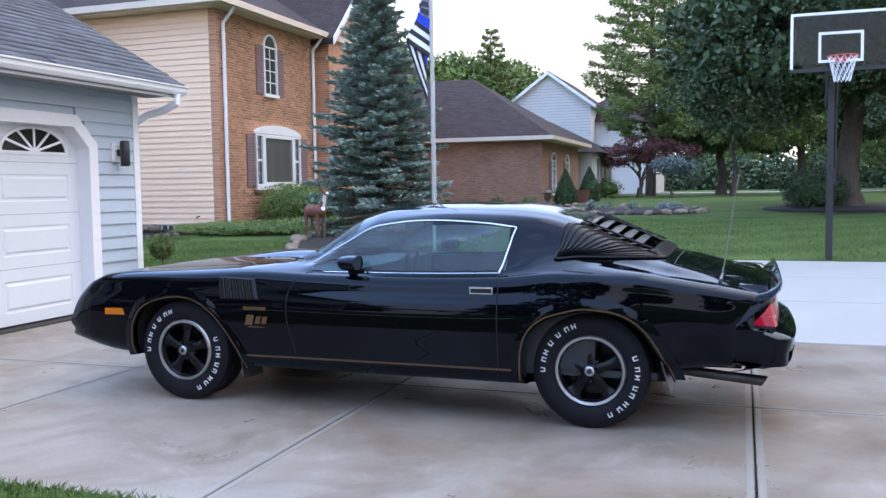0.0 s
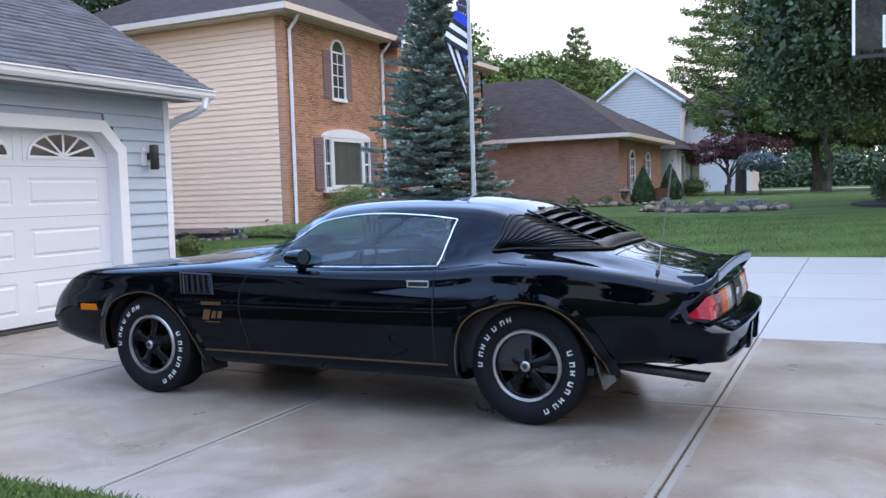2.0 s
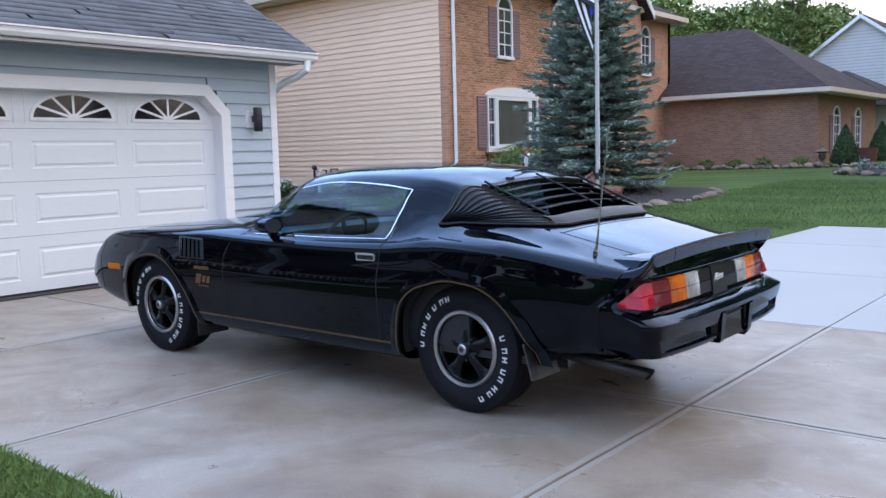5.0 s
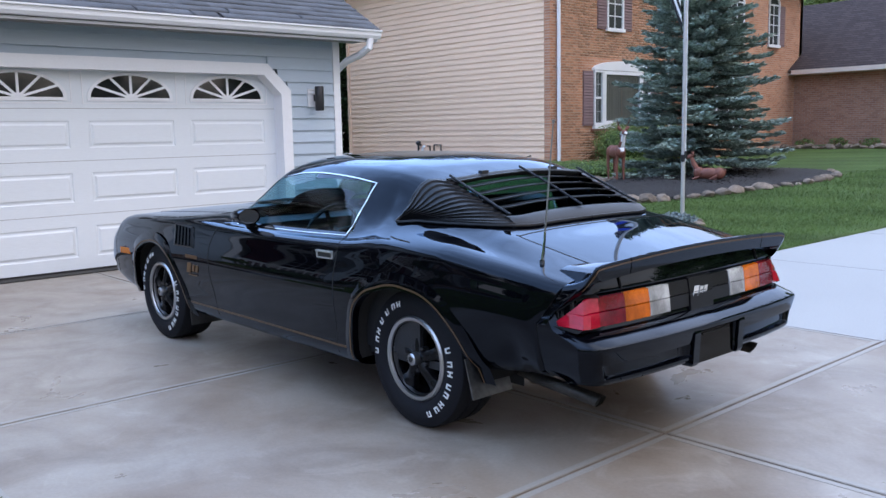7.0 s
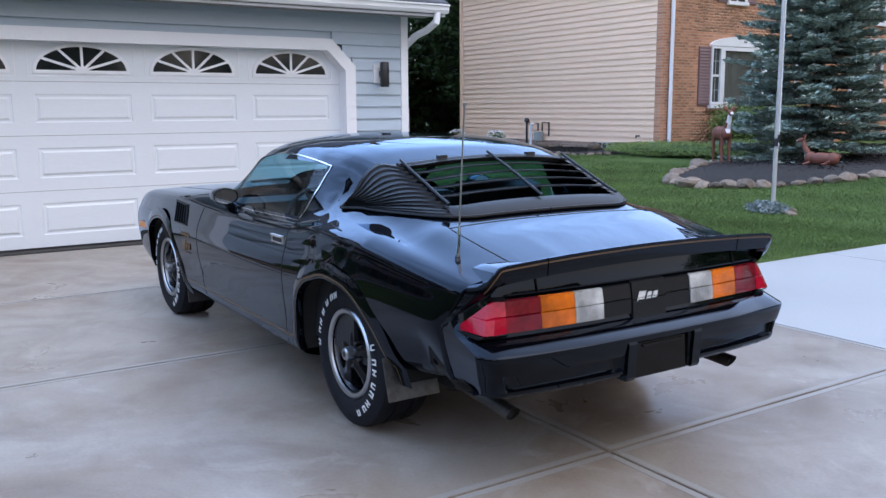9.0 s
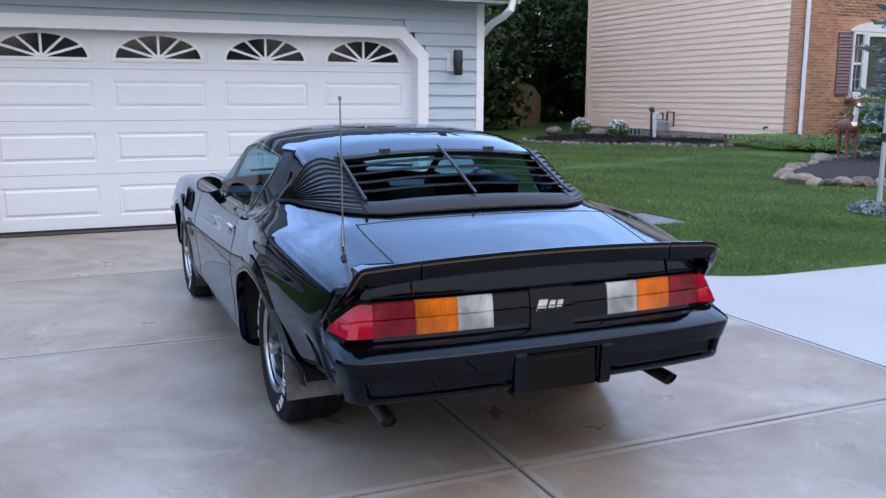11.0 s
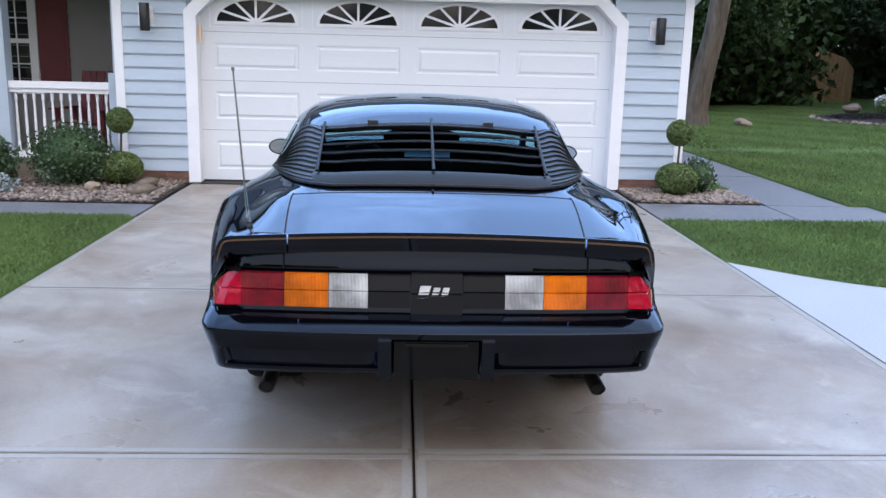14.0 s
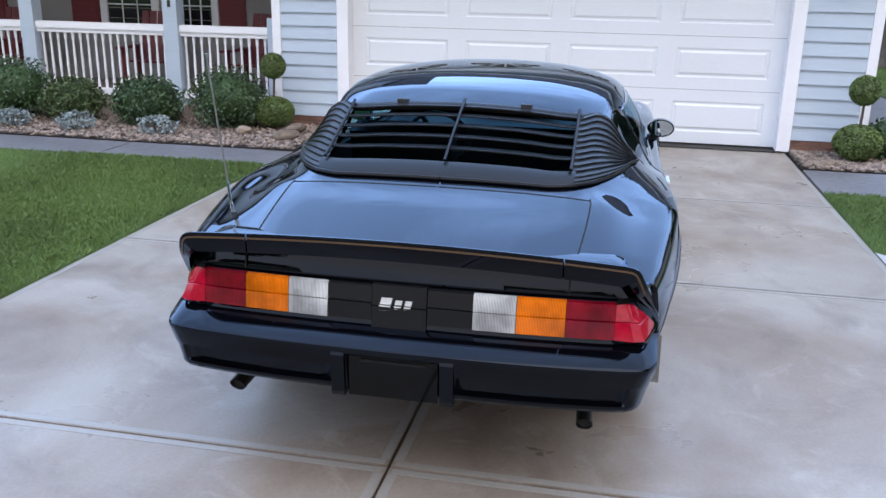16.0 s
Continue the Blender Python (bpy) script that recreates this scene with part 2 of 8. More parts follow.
mown(M_LAWN, 0.11), mown(M_BLADE, 0.11)
M_MULCH = mat("mulch", (0.014, 0.011, 0.010), 0.95, var=0.6, scale=9, bump=1.0, bscale=70, island=0.4)
M_GRAVEL = mat("river_gravel", (0.19, 0.145, 0.115), 0.75, var=0.5, scale=5, island=0.9)
M_STONE = mat("field_stone", (0.175, 0.132, 0.098), 0.85, var=0.6, scale=4, bump=0.5, bscale=30, obj=0.6)
M_SIDE = mat("pale_blue_siding", (0.415, 0.485, 0.555), 0.55, var=0.06, scale=2, bump=0.06, bscale=35, obj=0.06, stretch=(1, 0.25, 4))
M_BEIGE = mat("beige_siding", (0.84, 0.575, 0.395), 0.6, var=0.05, scale=1.2, bump=0.05, bscale=35, obj=0.05)
M_WHITE = mat("white_paint", (0.78, 0.78, 0.80), 0.45, var=0.05, scale=3, bump=0.03, bscale=60)
M_DOORW = mat("white_door_paint", (0.685, 0.715, 0.745), 0.4, var=0.03, scale=3, bump=0.10, bscale=90, stretch=(1, 0.15, 1))
# siding grey with the porch and eave shade already in its colour
M_SHADE = mat("shaded_siding", (0.27, 0.26, 0.255), 0.7, var=0.1, scale=2, obj=0.05)
M_DARK = mat("black_metal", (0.014, 0.014, 0.016), 0.4, var=0.2, scale=8)
M_BLACKGLASS = mat("dark_window_glass", (0.012, 0.014, 0.016), 0.06, spec=0.6)
M_SHING = mat("slate_blue_shingle", (0.105, 0.115, 0.135), 0.9, var=0.35, scale=3, bump=0.4, bscale=120, island=0.35)
M_BRICKY = brick_mat("house_brick_y", (0.54, 0.255, 0.145), (0.39, 0.165, 0.09), (0.52, 0.41, 0.32), "y")
M_WINGX = brick_mat("wing_brick_x", (0.33, 0.175, 0.115), (0.24, 0.115, 0.075), (0.31, 0.25, 0.20), "x")
M_WINGY = brick_mat("wing_brick_y", (0.33, 0.175, 0.115), (0.24, 0.115, 0.075), (0.31, 0.25, 0.20), "y")
M_PIECE = mat("tan_brick", (0.41, 0.205, 0.12), 0.85, var=0.32, scale=7, bump=0.5, bscale=90, obj=0.7)
M_PIECES = mat("tan_brick_far", (0.41, 0.205, 0.12), 0.85, var=0.32, scale=7, bump=0.5, bscale=90, island=0.7)
M_FOOT = mat("red_footing_brick", (0.17, 0.085, 0.06), 0.85, var=0.35, scale=8, bump=0.6, bscale=90, obj=0.6)
M_BASEX = brick_mat("base_brick_x", (0.34, 0.22, 0.16), (0.25, 0.15, 0.11), (0.38, 0.32, 0.27), "x")
M_BASEY = brick_mat("base_brick_y", (0.22, 0.11, 0.075), (0.15, 0.075, 0.055), (0.28, 0.25, 0.22), "y")
M_MAUVE = mat("mauve_shutter", (0.20, 0.125, 0.13), 0.6, var=0.1)
M_RED = mat("dark_red_paint", (0.13, 0.012, 0.018), 0.5, var=0.15)
M_CURTAIN = mat("curtain", (0.20, 0.20, 0.17), 0.9, var=0.2, scale=6, stretch=(6, 6, 0.2))
M_PANE = mat("house_window_glass", (0.05, 0.055, 0.055), 0.05, spec=0.7)
M_BARK = mat("bark", (0.085, 0.065, 0.05), 0.95, var=0.5, scale=6, bump=1.0, bscale=22, stretch=(1, 1, 0.18))
M_LEAF = mat("maple_leaf", (0.050, 0.082, 0.038), 0.55, var=0.5, scale=0.8, island=0.7, spec=0.3)
M_LEAF2 = mat("light_leaf", (0.12, 0.17, 0.045), 0.55, var=0.45, scale=0.6, island=0.7, spec=0.3)
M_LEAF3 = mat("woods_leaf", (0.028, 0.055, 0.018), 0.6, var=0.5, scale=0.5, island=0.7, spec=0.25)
M_SPRUCE = mat("blue_spruce_needles", (0.275, 0.345, 0.300), 0.6, var=0.5, scale=1.5, island=0.6, spec=0.25)
M_PINE = mat("pine_needles", (0.15, 0.205, 0.06), 0.6, var=0.45, scale=0.8, island=0.6, spec=0.25)
M_REDLEAF = mat("red_maple_leaf", (0.085, 0.022, 0.02), 0.6, var=0.5, scale=1.5, island=0.6)
M_TOPIARY = mat("clipped_boxwood_leaf", (0.095, 0.140, 0.038), 0.5, var=0.45, scale=6, island=0.6)
M_BOX = mat("boxwood_leaf", (0.150, 0.215, 0.055), 0.5, var=0.45, scale=6, island=0.6)
M_SHRUB = mat("shrub_leaf", (0.036, 0.072, 0.027), 0.55, var=0.5, scale=3, island=0.7)
M_SAGE = mat("silver_foliage", (0.19, 0.23, 0.23), 0.7, var=0.3, scale=5, island=0.5)
M_DEER = mat("deer_brown", (0.165, 0.055, 0.035), 0.6, var=0.3, scale=6, bump=0.2)
M_POLE = mat("flag_pole_paint", (0.46, 0.44, 0.42), 0.4, metal=0.3, var=0.1)


# ---- mesh helpers ----
def box(bm, x0, x1, y0, y1, z0, z1, m=None):
    vs = [bm.verts.new(Vector(c) if m is None else m @ Vector(c)) for c in ((x0, y0, z0), (x1, y0, z0), (x1, y1, z0), (x0, y1, z0), (x0, y0, z1), (x1, y0, z1), (x1, y1, z1), (x0, y1, z1))]
    for f in ((0, 3, 2, 1), (4, 5, 6, 7), (0, 1, 5, 4), (1, 2, 6, 5), (2, 3, 7, 6), (3, 0, 4, 7)):
        bm.faces.new([vs[i] for i in f])
    return vs


def prism(bm, poly, axis, a, b):
    """A polygon (pairs) drawn out along axis from a to b."""
    order = {"x": lambda p, q, d: (d, p, q), "y": lambda p, q, d: (p, d, q), "z": lambda p, q, d: (p, q, d)}[axis]
    lo = [bm.verts.new(order(p, q, a)) for p, q in poly]
    hi = [bm.verts.new(order(p, q, b)) for p, q in poly]
    n = len(poly)
    bm.faces.new(lo), bm.faces.new(hi)
    for i in range(n):
        bm.faces.new((lo[i], lo[(i + 1) % n], hi[(i + 1) % n], hi[i]))


def tube(bm, pts, r, n=8, r1=None, cap=True):
    """A round rod along points; the radius runs from r to r1."""
    pts = [Vector(p) for p in pts]
    r1 = r if r1 is None else r1
    rings = []
    for i, p in enumerate(pts):
        d = (pts[min(i + 1, len(pts) - 1)] - pts[max(i - 1, 0)]).normalized()
        u = d.orthogonal().normalized() if i == 0 else (rings_u - d * rings_u.dot(d)).normalized()
        rings_u = u
        w = d.cross(u)
        k = r + (r1 - r) * i / max(1, len(pts) - 1)
        rings.append([bm.verts.new(p + (u * math.cos(2 * math.pi * j / n) + w * math.sin(2 * math.pi * j / n)) * k) for j in range(n)])
    for a, b in zip(rings, rings[1:]):
        for j in range(n):
            bm.faces.new((a[j], a[(j + 1) % n], b[(j + 1) % n], b[j]))
    if cap:
        bm.faces.new(rings[0][::-1]), bm.faces.new(rings[-1])


def lathe(bm, prof, n=32, m=Matrix.Identity(4), closed=False):
    """A profile of (radius, height) pairs turned round z, set by m."""
    rings = [[bm.verts.new(m @ Vector((r * math.cos(2 * math.pi * j / n), r * math.sin(2 * math.pi * j / n), h))) for j in range(n)] for r, h in prof]
    pairs = list(zip(rings, rings[1:])) + ([(rings[-1], rings[0])] if closed else [])
    for a, b in pairs:
        for j in range(n):
            bm.faces.new((a[j], a[(j + 1) % n], b[(j + 1) % n], b[j]))
    return rings


def finish(name, bm, material, smooth=False, bevel=0.0, angle=35):
    if bevel:
        es = [e for e in bm.edges if len(e.link_faces) == 2 and e.calc_face_angle() > 0.6]
        bmesh.ops.bevel(bm, geom=es, offset=bevel, segments=2, affect="EDGES", profile=0.6)
    bmesh.ops.recalc_face_normals(bm, faces=bm.faces)
    me = bpy.data.meshes.new(name)
    bm.to_mesh(me)
    bm.free()
    me.materials.append(material)
    if smooth:
        me.shade_smooth()
        me.set_sharp_from_angle(angle=radians(angle))
    return me


def part(name, bm, material, parent=None, label="", smooth=False, bevel=0.0, angle=35):
    """One bmesh as one mesh object under a thing or a part."""
    ob = new(name, finish(name, bm, material, smooth, bevel, angle))
    if parent:
        ob.parent = parent
    if label:
        ob["label"] = label
    return ob


def np_mesh(name, V, F, material, smooth=False):
    V, F = np.asarray(V, dtype=np.float32), np.asarray(F, dtype=np.int32)
    me = bpy.data.meshes.new(name)
    me.vertices.add(len(V))
    me.vertices.foreach_set("co", V.ravel())
    me.loops.add(F.size)
    me.loops.foreach_set("vertex_index", F.ravel())
    me.polygons.add(len(F))
    me.polygons.foreach_set("loop_start", np.arange(0, F.size, F.shape[1], dtype=np.int32))
    me.update(calc_edges=True)
    me.materials.append(material)
    if smooth:
        me.shade_smooth()
    return me


def thing(name, label, category, group="", at=(0, 0, 0), kind=""):
    ob = new(name)
    ob.location = at
    ob.empty_display_size = 0.2
    return tagged(ob, label, category, group, kind)


def setting(name, bm, material, label, category, **kw):
    return tagged(part(name, bm, material, **kw), label, category, kind="structure")


rng = np.random.default_rng(7)


def ground_z(x, y):
    """The lawn lies level with the drive and rises gently beyond the pad."""
    far = np.interp(y, (9, 16.9, 20, 30, 34, 50, 400), (0.0, 0.0, 0.22, 0.50, 0.72, 0.80, 0.80))
    side = np.interp(y, (9, 13.3, 15.5, 17.3, 20, 30, 34, 50, 400), (0.0, 0.03, 0.12, 0.24, 0.32, 0.50, 0.72, 0.80, 0.80))
    f = np.clip((-2.6 - x) / 2.4, 0, 1)
    return (far + (side - far) * f) * np.interp(x, (-40, -18, -12), (0.5, 0.6, 1.0))


# ---- ground ----
DX0, DX1, DY0, DY1, PADX, PADY, FARX = -7.2, 14.0, 3.22, 8.22, -2.48, 16.9, 14.0


def paved(x, y):
    a = (x > DX0) & (x < DX1) & (y > DY0) & (y < DY1)
    b = (x > PADX - np.clip((9.6 - y) / 1.35, 0, 1) ** 2 * 0.85) & (x < FARX) & (y >= DY1) & (y < PADY)
    c = (x > -6.13) & (x < -5.08) & (y >= DY1) & (y < 10.83)
    d = (x > -16) & (x <= -6.13) & (y > 9.68) & (y < 10.62)
    e = (x > -5.55) & (x < -4.82) & (y < DY0) & (y > -9)
    f = (x > -7.2) & (x <= -6.13) & (y > DY1) & (y <= 9.68)
    g = (x > -7.2) & (x <= -5.55) & (y < DY0) & (y > -9)
    h = (x <= -7.05) & (x > -20) & (y < 9.0) & (y > -9)
    return a | b | c | d | e | f | g | h


def axis_lines(marks, lo, hi, near):
    a = list(np.arange(lo, hi, near)) + [m + s for m in marks for s in (-0.004, 0.004)]
    far = [-400, -220, -120, -70, -45, -33, -27, -22]
    return np.unique(np.round(np.array(a + far + [-f * 1.0 for f in far]), 4))


gx = axis_lines((DX0, PADX, -6.13, -5.08, -5.55, -4.82, -7.05), -20, 16, 0.3)
gy = axis_lines((DY0, DY1, PADY, 10.83, 9.68, 10.62, 9.0), -16, 34, 0.3)
GX, GY = np.meshgrid(gx, gy, indexing="ij")
GZ = ground_z(GX, GY) + 0.012 - 0.16 * paved(GX, GY)
idx = np.arange(GX.size).reshape(GX.shape)
GF = np.stack([idx[:-1, :-1], idx[1:, :-1], idx[1:, 1:], idx[:-1, 1:]], -1).reshape(-1, 4)
ground = tagged(new("ground", np_mesh("ground", np.stack([GX, GY, GZ], -1).reshape(-1, 3), GF, M_LAWN)), "mown green lawn with darker and lighter patches", "lawn", kind="structure")

# drive slabs, with sawn joints between them
driveway = thing("driveway", "tan-grey concrete driveway slabs with sawn joints, damp stains", "driveway", kind="structure")
bm = bmesh.new()
box(bm, DX0 + 0.02, DX1, DY0 + 0.01, DY1 - 0.01, -0.14, -0.022)
part("joint_bed", bm, M_JOINT, driveway)
JX, JY = (-7.2, -4.58, -2.33, 0.07, 2.47, 4.87, 7.27, 9.67, 14.0), (DY0, 5.735, DY1)
for x0, x1 in zip(JX, JX[1:]):
    for y0, y1 in zip(JY, JY[1:]):
        bm = bmesh.new()
        box(bm, x0 + 0.006, x1 - 0.006, y0 + 0.006, y1 - 0.006, -0.10, 0.0)
        part("slab", bm, M_CONC, driveway, bevel=0.014)
# worn pale margins along the cross joints
for x in JX[1:-1]:
    for y0, y1 in zip(JY, JY[1:]):
        for d in (-0.044, 0.012):
            bm = bmesh.new()
            box(bm, x + d, x + d + 0.032, y0 + 0.02, y1 - 0.02, -0.004, 0.0016)
            part("joint_margin", bm, M_MARGIN, driveway)
for x0, x1 in zip(JX, JX[1:]):
    for y in (DY0 + 0.02, JY[1] - 0.044, JY[1] + 0.012, DY1 - 0.052):
        bm = bmesh.new()
        box(bm, x0 + 0.050, x1 - 0.050, y, y + 0.032, -0.004, 0.0016)
        part("joint_margin", bm, M_MARGIN, driveway)
# paler pad beside the drive, with its flared corner
pad = thing("side_pad", "pale new concrete parking pad with straight joints", "pavement", kind="structure")
bm = bmesh.new()
box(bm, PADX + 0.05, FARX, DY1 + 0.02, PADY - 0.02, -0.14, -0.022)
part("joint_bed", bm, M_JOINT, pad)
PX, PY = (PADX, 0.07, 2.47, 4.87, 7.27, 14.0), (DY1, 11.1, 14.0, PADY)
for i, (x0, x1) in enumerate(zip(PX, PX[1:])):
    for j, (y0, y1) in enumerate(zip(PY, PY[1:])):
        bm = bmesh.new()
        poly = [(x0 + 0.006, y0 + 0.008), (x1 - 0.006, y0 + 0.008), (x1 - 0.006, y1 - 0.006), (x0 + 0.006, y1 - 0.006)]
        if i == 0 and j == 0:
            poly = [(x1 - 0.006, y0 + 0.008), (x1 - 0.006, y1 - 0.006), (x0, y1 - 0.006)] + [(PADX - (k / 8) ** 2 * 0.85, 9.6 - 1.35 * k / 8) for k in range(9)]
            poly[-1] = (poly[-1][0], y0 + 0.008)
        prism(bm, poly, "z", -0.10, 0.0)
        part("slab", bm, M_CONC2, pad, bevel=0.014)
# stamped slate-grey walks
walkway = thing("walkway", "dark slate-grey stamped concrete walkway beside the lawn", "path", kind="structure")
WR = [(-6.12, -5.08, DY1 + 0.02, 9.66), (-6.12, -5.08, 9.68, 10.83), (-8.6, -6.14, 9.7, 10.62), (-11.2, -8.62, 9.7, 10.62), (-16, -11.22, 9.7, 10.62),
      (-5.54, -4.83, 1.4, 3.2), (-5.54, -4.83, -0.6, 1.38), (-5.54, -4.83, -2.6, -0.62), (-5.54, -4.83, -9, -2.62)]
for x0, x1, y0, y1 in WR:
    bm = bmesh.new()
    box(bm, x0, x1, y0, y1, -0.12, 0.004)
    part("slab", bm, M_WALK, walkway, bevel=0.008)


def scatter_stones(name, x0, x1, y0, y1, z, n, size, material, label, flat=0.55):
    """Loose stones as one heap: squashed, turned octahedra with jittered corners."""
    base = np.array([(1, 0, 0), (-1, 0, 0), (0, 1, 0), (0, -1, 0), (0, 0, 1), (0, 0, -1), (.7, .7, .1), (-.7, -.7, -.1)], float)[:6]
    F = np.array([(0, 2, 4), (2, 1, 4), (1, 3, 4), (3, 0, 4), (2, 0, 5), (1, 2, 5), (3, 1, 5), (0, 3, 5)])
    V = base[None] * (1 + rng.uniform(-0.35, 0.35, (n, 6, 3)))
    V = V * (size * rng.uniform(0.5, 1.3, (n, 1, 1))) * np.array([1.25, 0.9, flat])
    a = rng.uniform(0, 6.283, n)
    c, s = np.cos(a)[:, None], np.sin(a)[:, None]
    V = np.stack([V[..., 0] * c - V[..., 1] * s, V[..., 0] * s + V[..., 1] * c, V[..., 2]], -1)
    V += np.stack([rng.uniform(x0, x1, n), rng.uniform(y0, y1, n), z + rng.uniform(-0.01, size * 0.5, n)], -1)[:, None]
    return tagged(new(name, np_mesh(name, V.reshape(-1, 3), (F[None] + 6 * np.arange(n)[:, None, None]).reshape(-1, 3), material)), label, "gravel", kind="stuff")


for nm, (x0, x1, y0, y1) in (("gravel_bed", (-7.1, -6.15, DY1 + 0.02, 9.64)), ("gravel_bed", (-7.2, -5.58, -9, DY0 - 0.03))):
    bm = bmesh.new()
    box(bm, x0, x1, y0, y1, -0.14, 0.012)
    setting("bed_soil", bm, M_MULCH, "dark soil under the gravel bed", "soil")
scatter_stones("gravel", -7.05, -6.17, 8.27, 9.62, 0.02, 2600, 0.034, M_GRAVEL, "tan and cream river gravel by the garage corner")
scatter_stones("gravel", -7.1, -5.6, -3.4, 3.15, 0.02, 9000, 0.032, M_GRAVEL, "tan and cream river gravel in front of the porch")

# ---- the garage ----
FX = -7.06            # siding face
garage = thing("garage_house", "pale blue sided garage with slate-blue shingle roof", "house", kind="structure")


def clap(parent, x, y0, y1, z, h, material, out=1, axis="x"):
    """One lapped board, its lower edge proud."""
    bm = bmesh.new()
    if axis == "x":
        prism(bm, [(x - 0.02, z), (x + 0.028 * out, z), (x + 0.004 * out, z + h + 0.012), (x - 0.02, z + h + 0.012)], "y", y0, y1)
    else:
        prism(bm, [(x + 0.02, z), (x - 0.030 * out, z), (x - 0.004 * out, z + h + 0.012), (x + 0.02, z + h + 0.012)], "x", y0, y1)
    part("siding_board", bm, material, parent)


GY0, GY1 = 2.42, 8.98
DL, DR, DT, CH = 3.20, 8.25, 2.27, 0.31       # outer edges of the door frame
# wall core behind the boards, with the door opening through it
bm = bmesh.new()
box(bm, FX - 0.18, FX - 0.02, GY0, DL + 0.06, 0.0, 2.62), box(bm, FX - 0.18, FX - 0.02, DR - 0.06, GY1, 0.0, 2.62), box(bm, FX - 0.18, FX - 0.02, DL + 0.06, DR - 0.06, DT - 0.06, 2.62)
part("wall_core", bm, M_SIDE, garage)
bm = bmesh.new()
box(bm, -14, FX - 0.18, GY1 - 0.16, GY1, 0, 2.62), box(bm, -14, FX - 0.18, GY0, GY0 + 0.16, 0, 2.62), box(bm, -14.0, -13.84, GY0, GY1, 0, 2.62)
part("side_wall", bm, M_SIDE, garage)
bm = bmesh.new()
box(bm, -13.8, FX - 0.2, GY0 + 0.2, GY1 - 0.2, -0.1, 0.005), box(bm, -13.8, FX - 0.2, GY0, GY1, 2.56, 2.6)
part("garage_floor", bm, M_CONC, garage)
for y0, y1 in ((GY0, DL), (DR, GY1)):
    bm = bmesh.new()
    box(bm, FX - 0.1, FX + 0.012, y0 + 0.01, y1 - 0.005, -0.05, 0.145)
    base = part("brick_base", bm, M_BASEY, garage, "red brick footing course")
    for r in range(2):
        for k in range(6):
            b0, b1 = y0 + 0.012 + k * 0.205 - 0.1 * r, y0 + 0.012 + k * 0.205 - 0.1 * r + 0.195
            b0, b1 = max(b0, y0 + 0.012), min(b1, y1 - 0.008)
            if b1 - b0 > 0.04:
                bm = bmesh.new()
                box(bm, FX - 0.02, FX + 0.020, b0, b1, 0.002 + r * 0.072, 0.064 + r * 0.072)
                part("brick", bm, M_FOOT, base, bevel=0.003)
BH = 0.1475
for k in range(17):
    z = 0.145 + k * BH
    h = min(BH, 2.6 - z)
    if z >= DT:
        clap(garage, FX, GY0 + 0.09, 5.7, z, h, M_SIDE), clap(garage, FX, 5.7, GY1 - 0.08, z, h, M_SIDE)
    else:
        cut = max(0.0, z + BH / 2 - (DT - CH))
        clap(garage, FX, GY0 + 0.09, DL + cut * 0.9, z, h, M_SIDE), clap(garage, FX, DR - cut * 0.9, GY1 - 0.08, z, h, M_SIDE)
for y0, y1 in ((GY0 - 0.01, GY0 + 0.09), (GY1 - 0.08, GY1 + 0.02)):
    bm = bmesh.new()
    box(bm, FX - 0.03, FX + 0.032, y0, y1, 0.02, 2.58)
    part("corner_board", bm, M_WHITE, garage, "white corner trim board", bevel=0.004)
# door frame with chamfered head
bm = bmesh.new()
W = 0.135
outer = [(DL, 0.02), (DL, DT - CH), (DL + CH, DT), (DR - CH, DT), (DR, DT - CH), (DR, 0.02)]
k = W * 0.42
inner = [(DL + W, 0.02), (DL + W, DT - CH - k), (DL + CH + k, DT - W), (DR - CH - k, DT - W), (DR - W, DT - CH - k), (DR - W, 0.02)]
for (a, b), (c, d) in zip(zip(outer, outer[1:]), zip(inner, inner[1:])):
    prism(bm, [a, b, d, c], "x", FX - 0.16, FX + 0.045)
part("door_frame", bm, M_WHITE, garage, "white door surround with cut corners", bevel=0.006)
bm = bmesh.new()
box(bm, FX - 0.2, FX + 0.05, DL + W, DR - W, -0.02, 0.012)
part("threshold", bm, M_JOINT, garage)

# sectional door: four sections, each with four raised panels; the top one with sunburst lights
gdoor = thing("garage_door", "white four-section garage door with sunburst windows, closed", "garage door", at=(0, 0, 0))
DXF = -7.2
PY0, PW = 3.395, 1.168
SEC = ((0.03, 0.615), (0.62, 1.185), (1.19, 1.735), (1.74, 2.22))


def emboss(bm, y0, y1, z0, z1, x):
    """A pressed panel: a sunk border round a raised field."""
    def ring(i, d):
        return [bm.verts.new((x + d, a, b)) for a, b in ((y0 + i, z0 + i), (y1 - i, z0 + i), (y1 - i, z1 - i), (y0 + i, z1 - i))]
    rings = [ring(0, 0.001), ring(0.012, -0.006), ring(0.03, -0.006), ring(0.05, 0.004)]
    for a, b in zip(rings, rings[1:]):
        for j in range(4):
            bm.faces.new((a[j], a[(j + 1) % 4], b[(j + 1) % 4], b[j]))
    bm.faces.new(rings[-1])


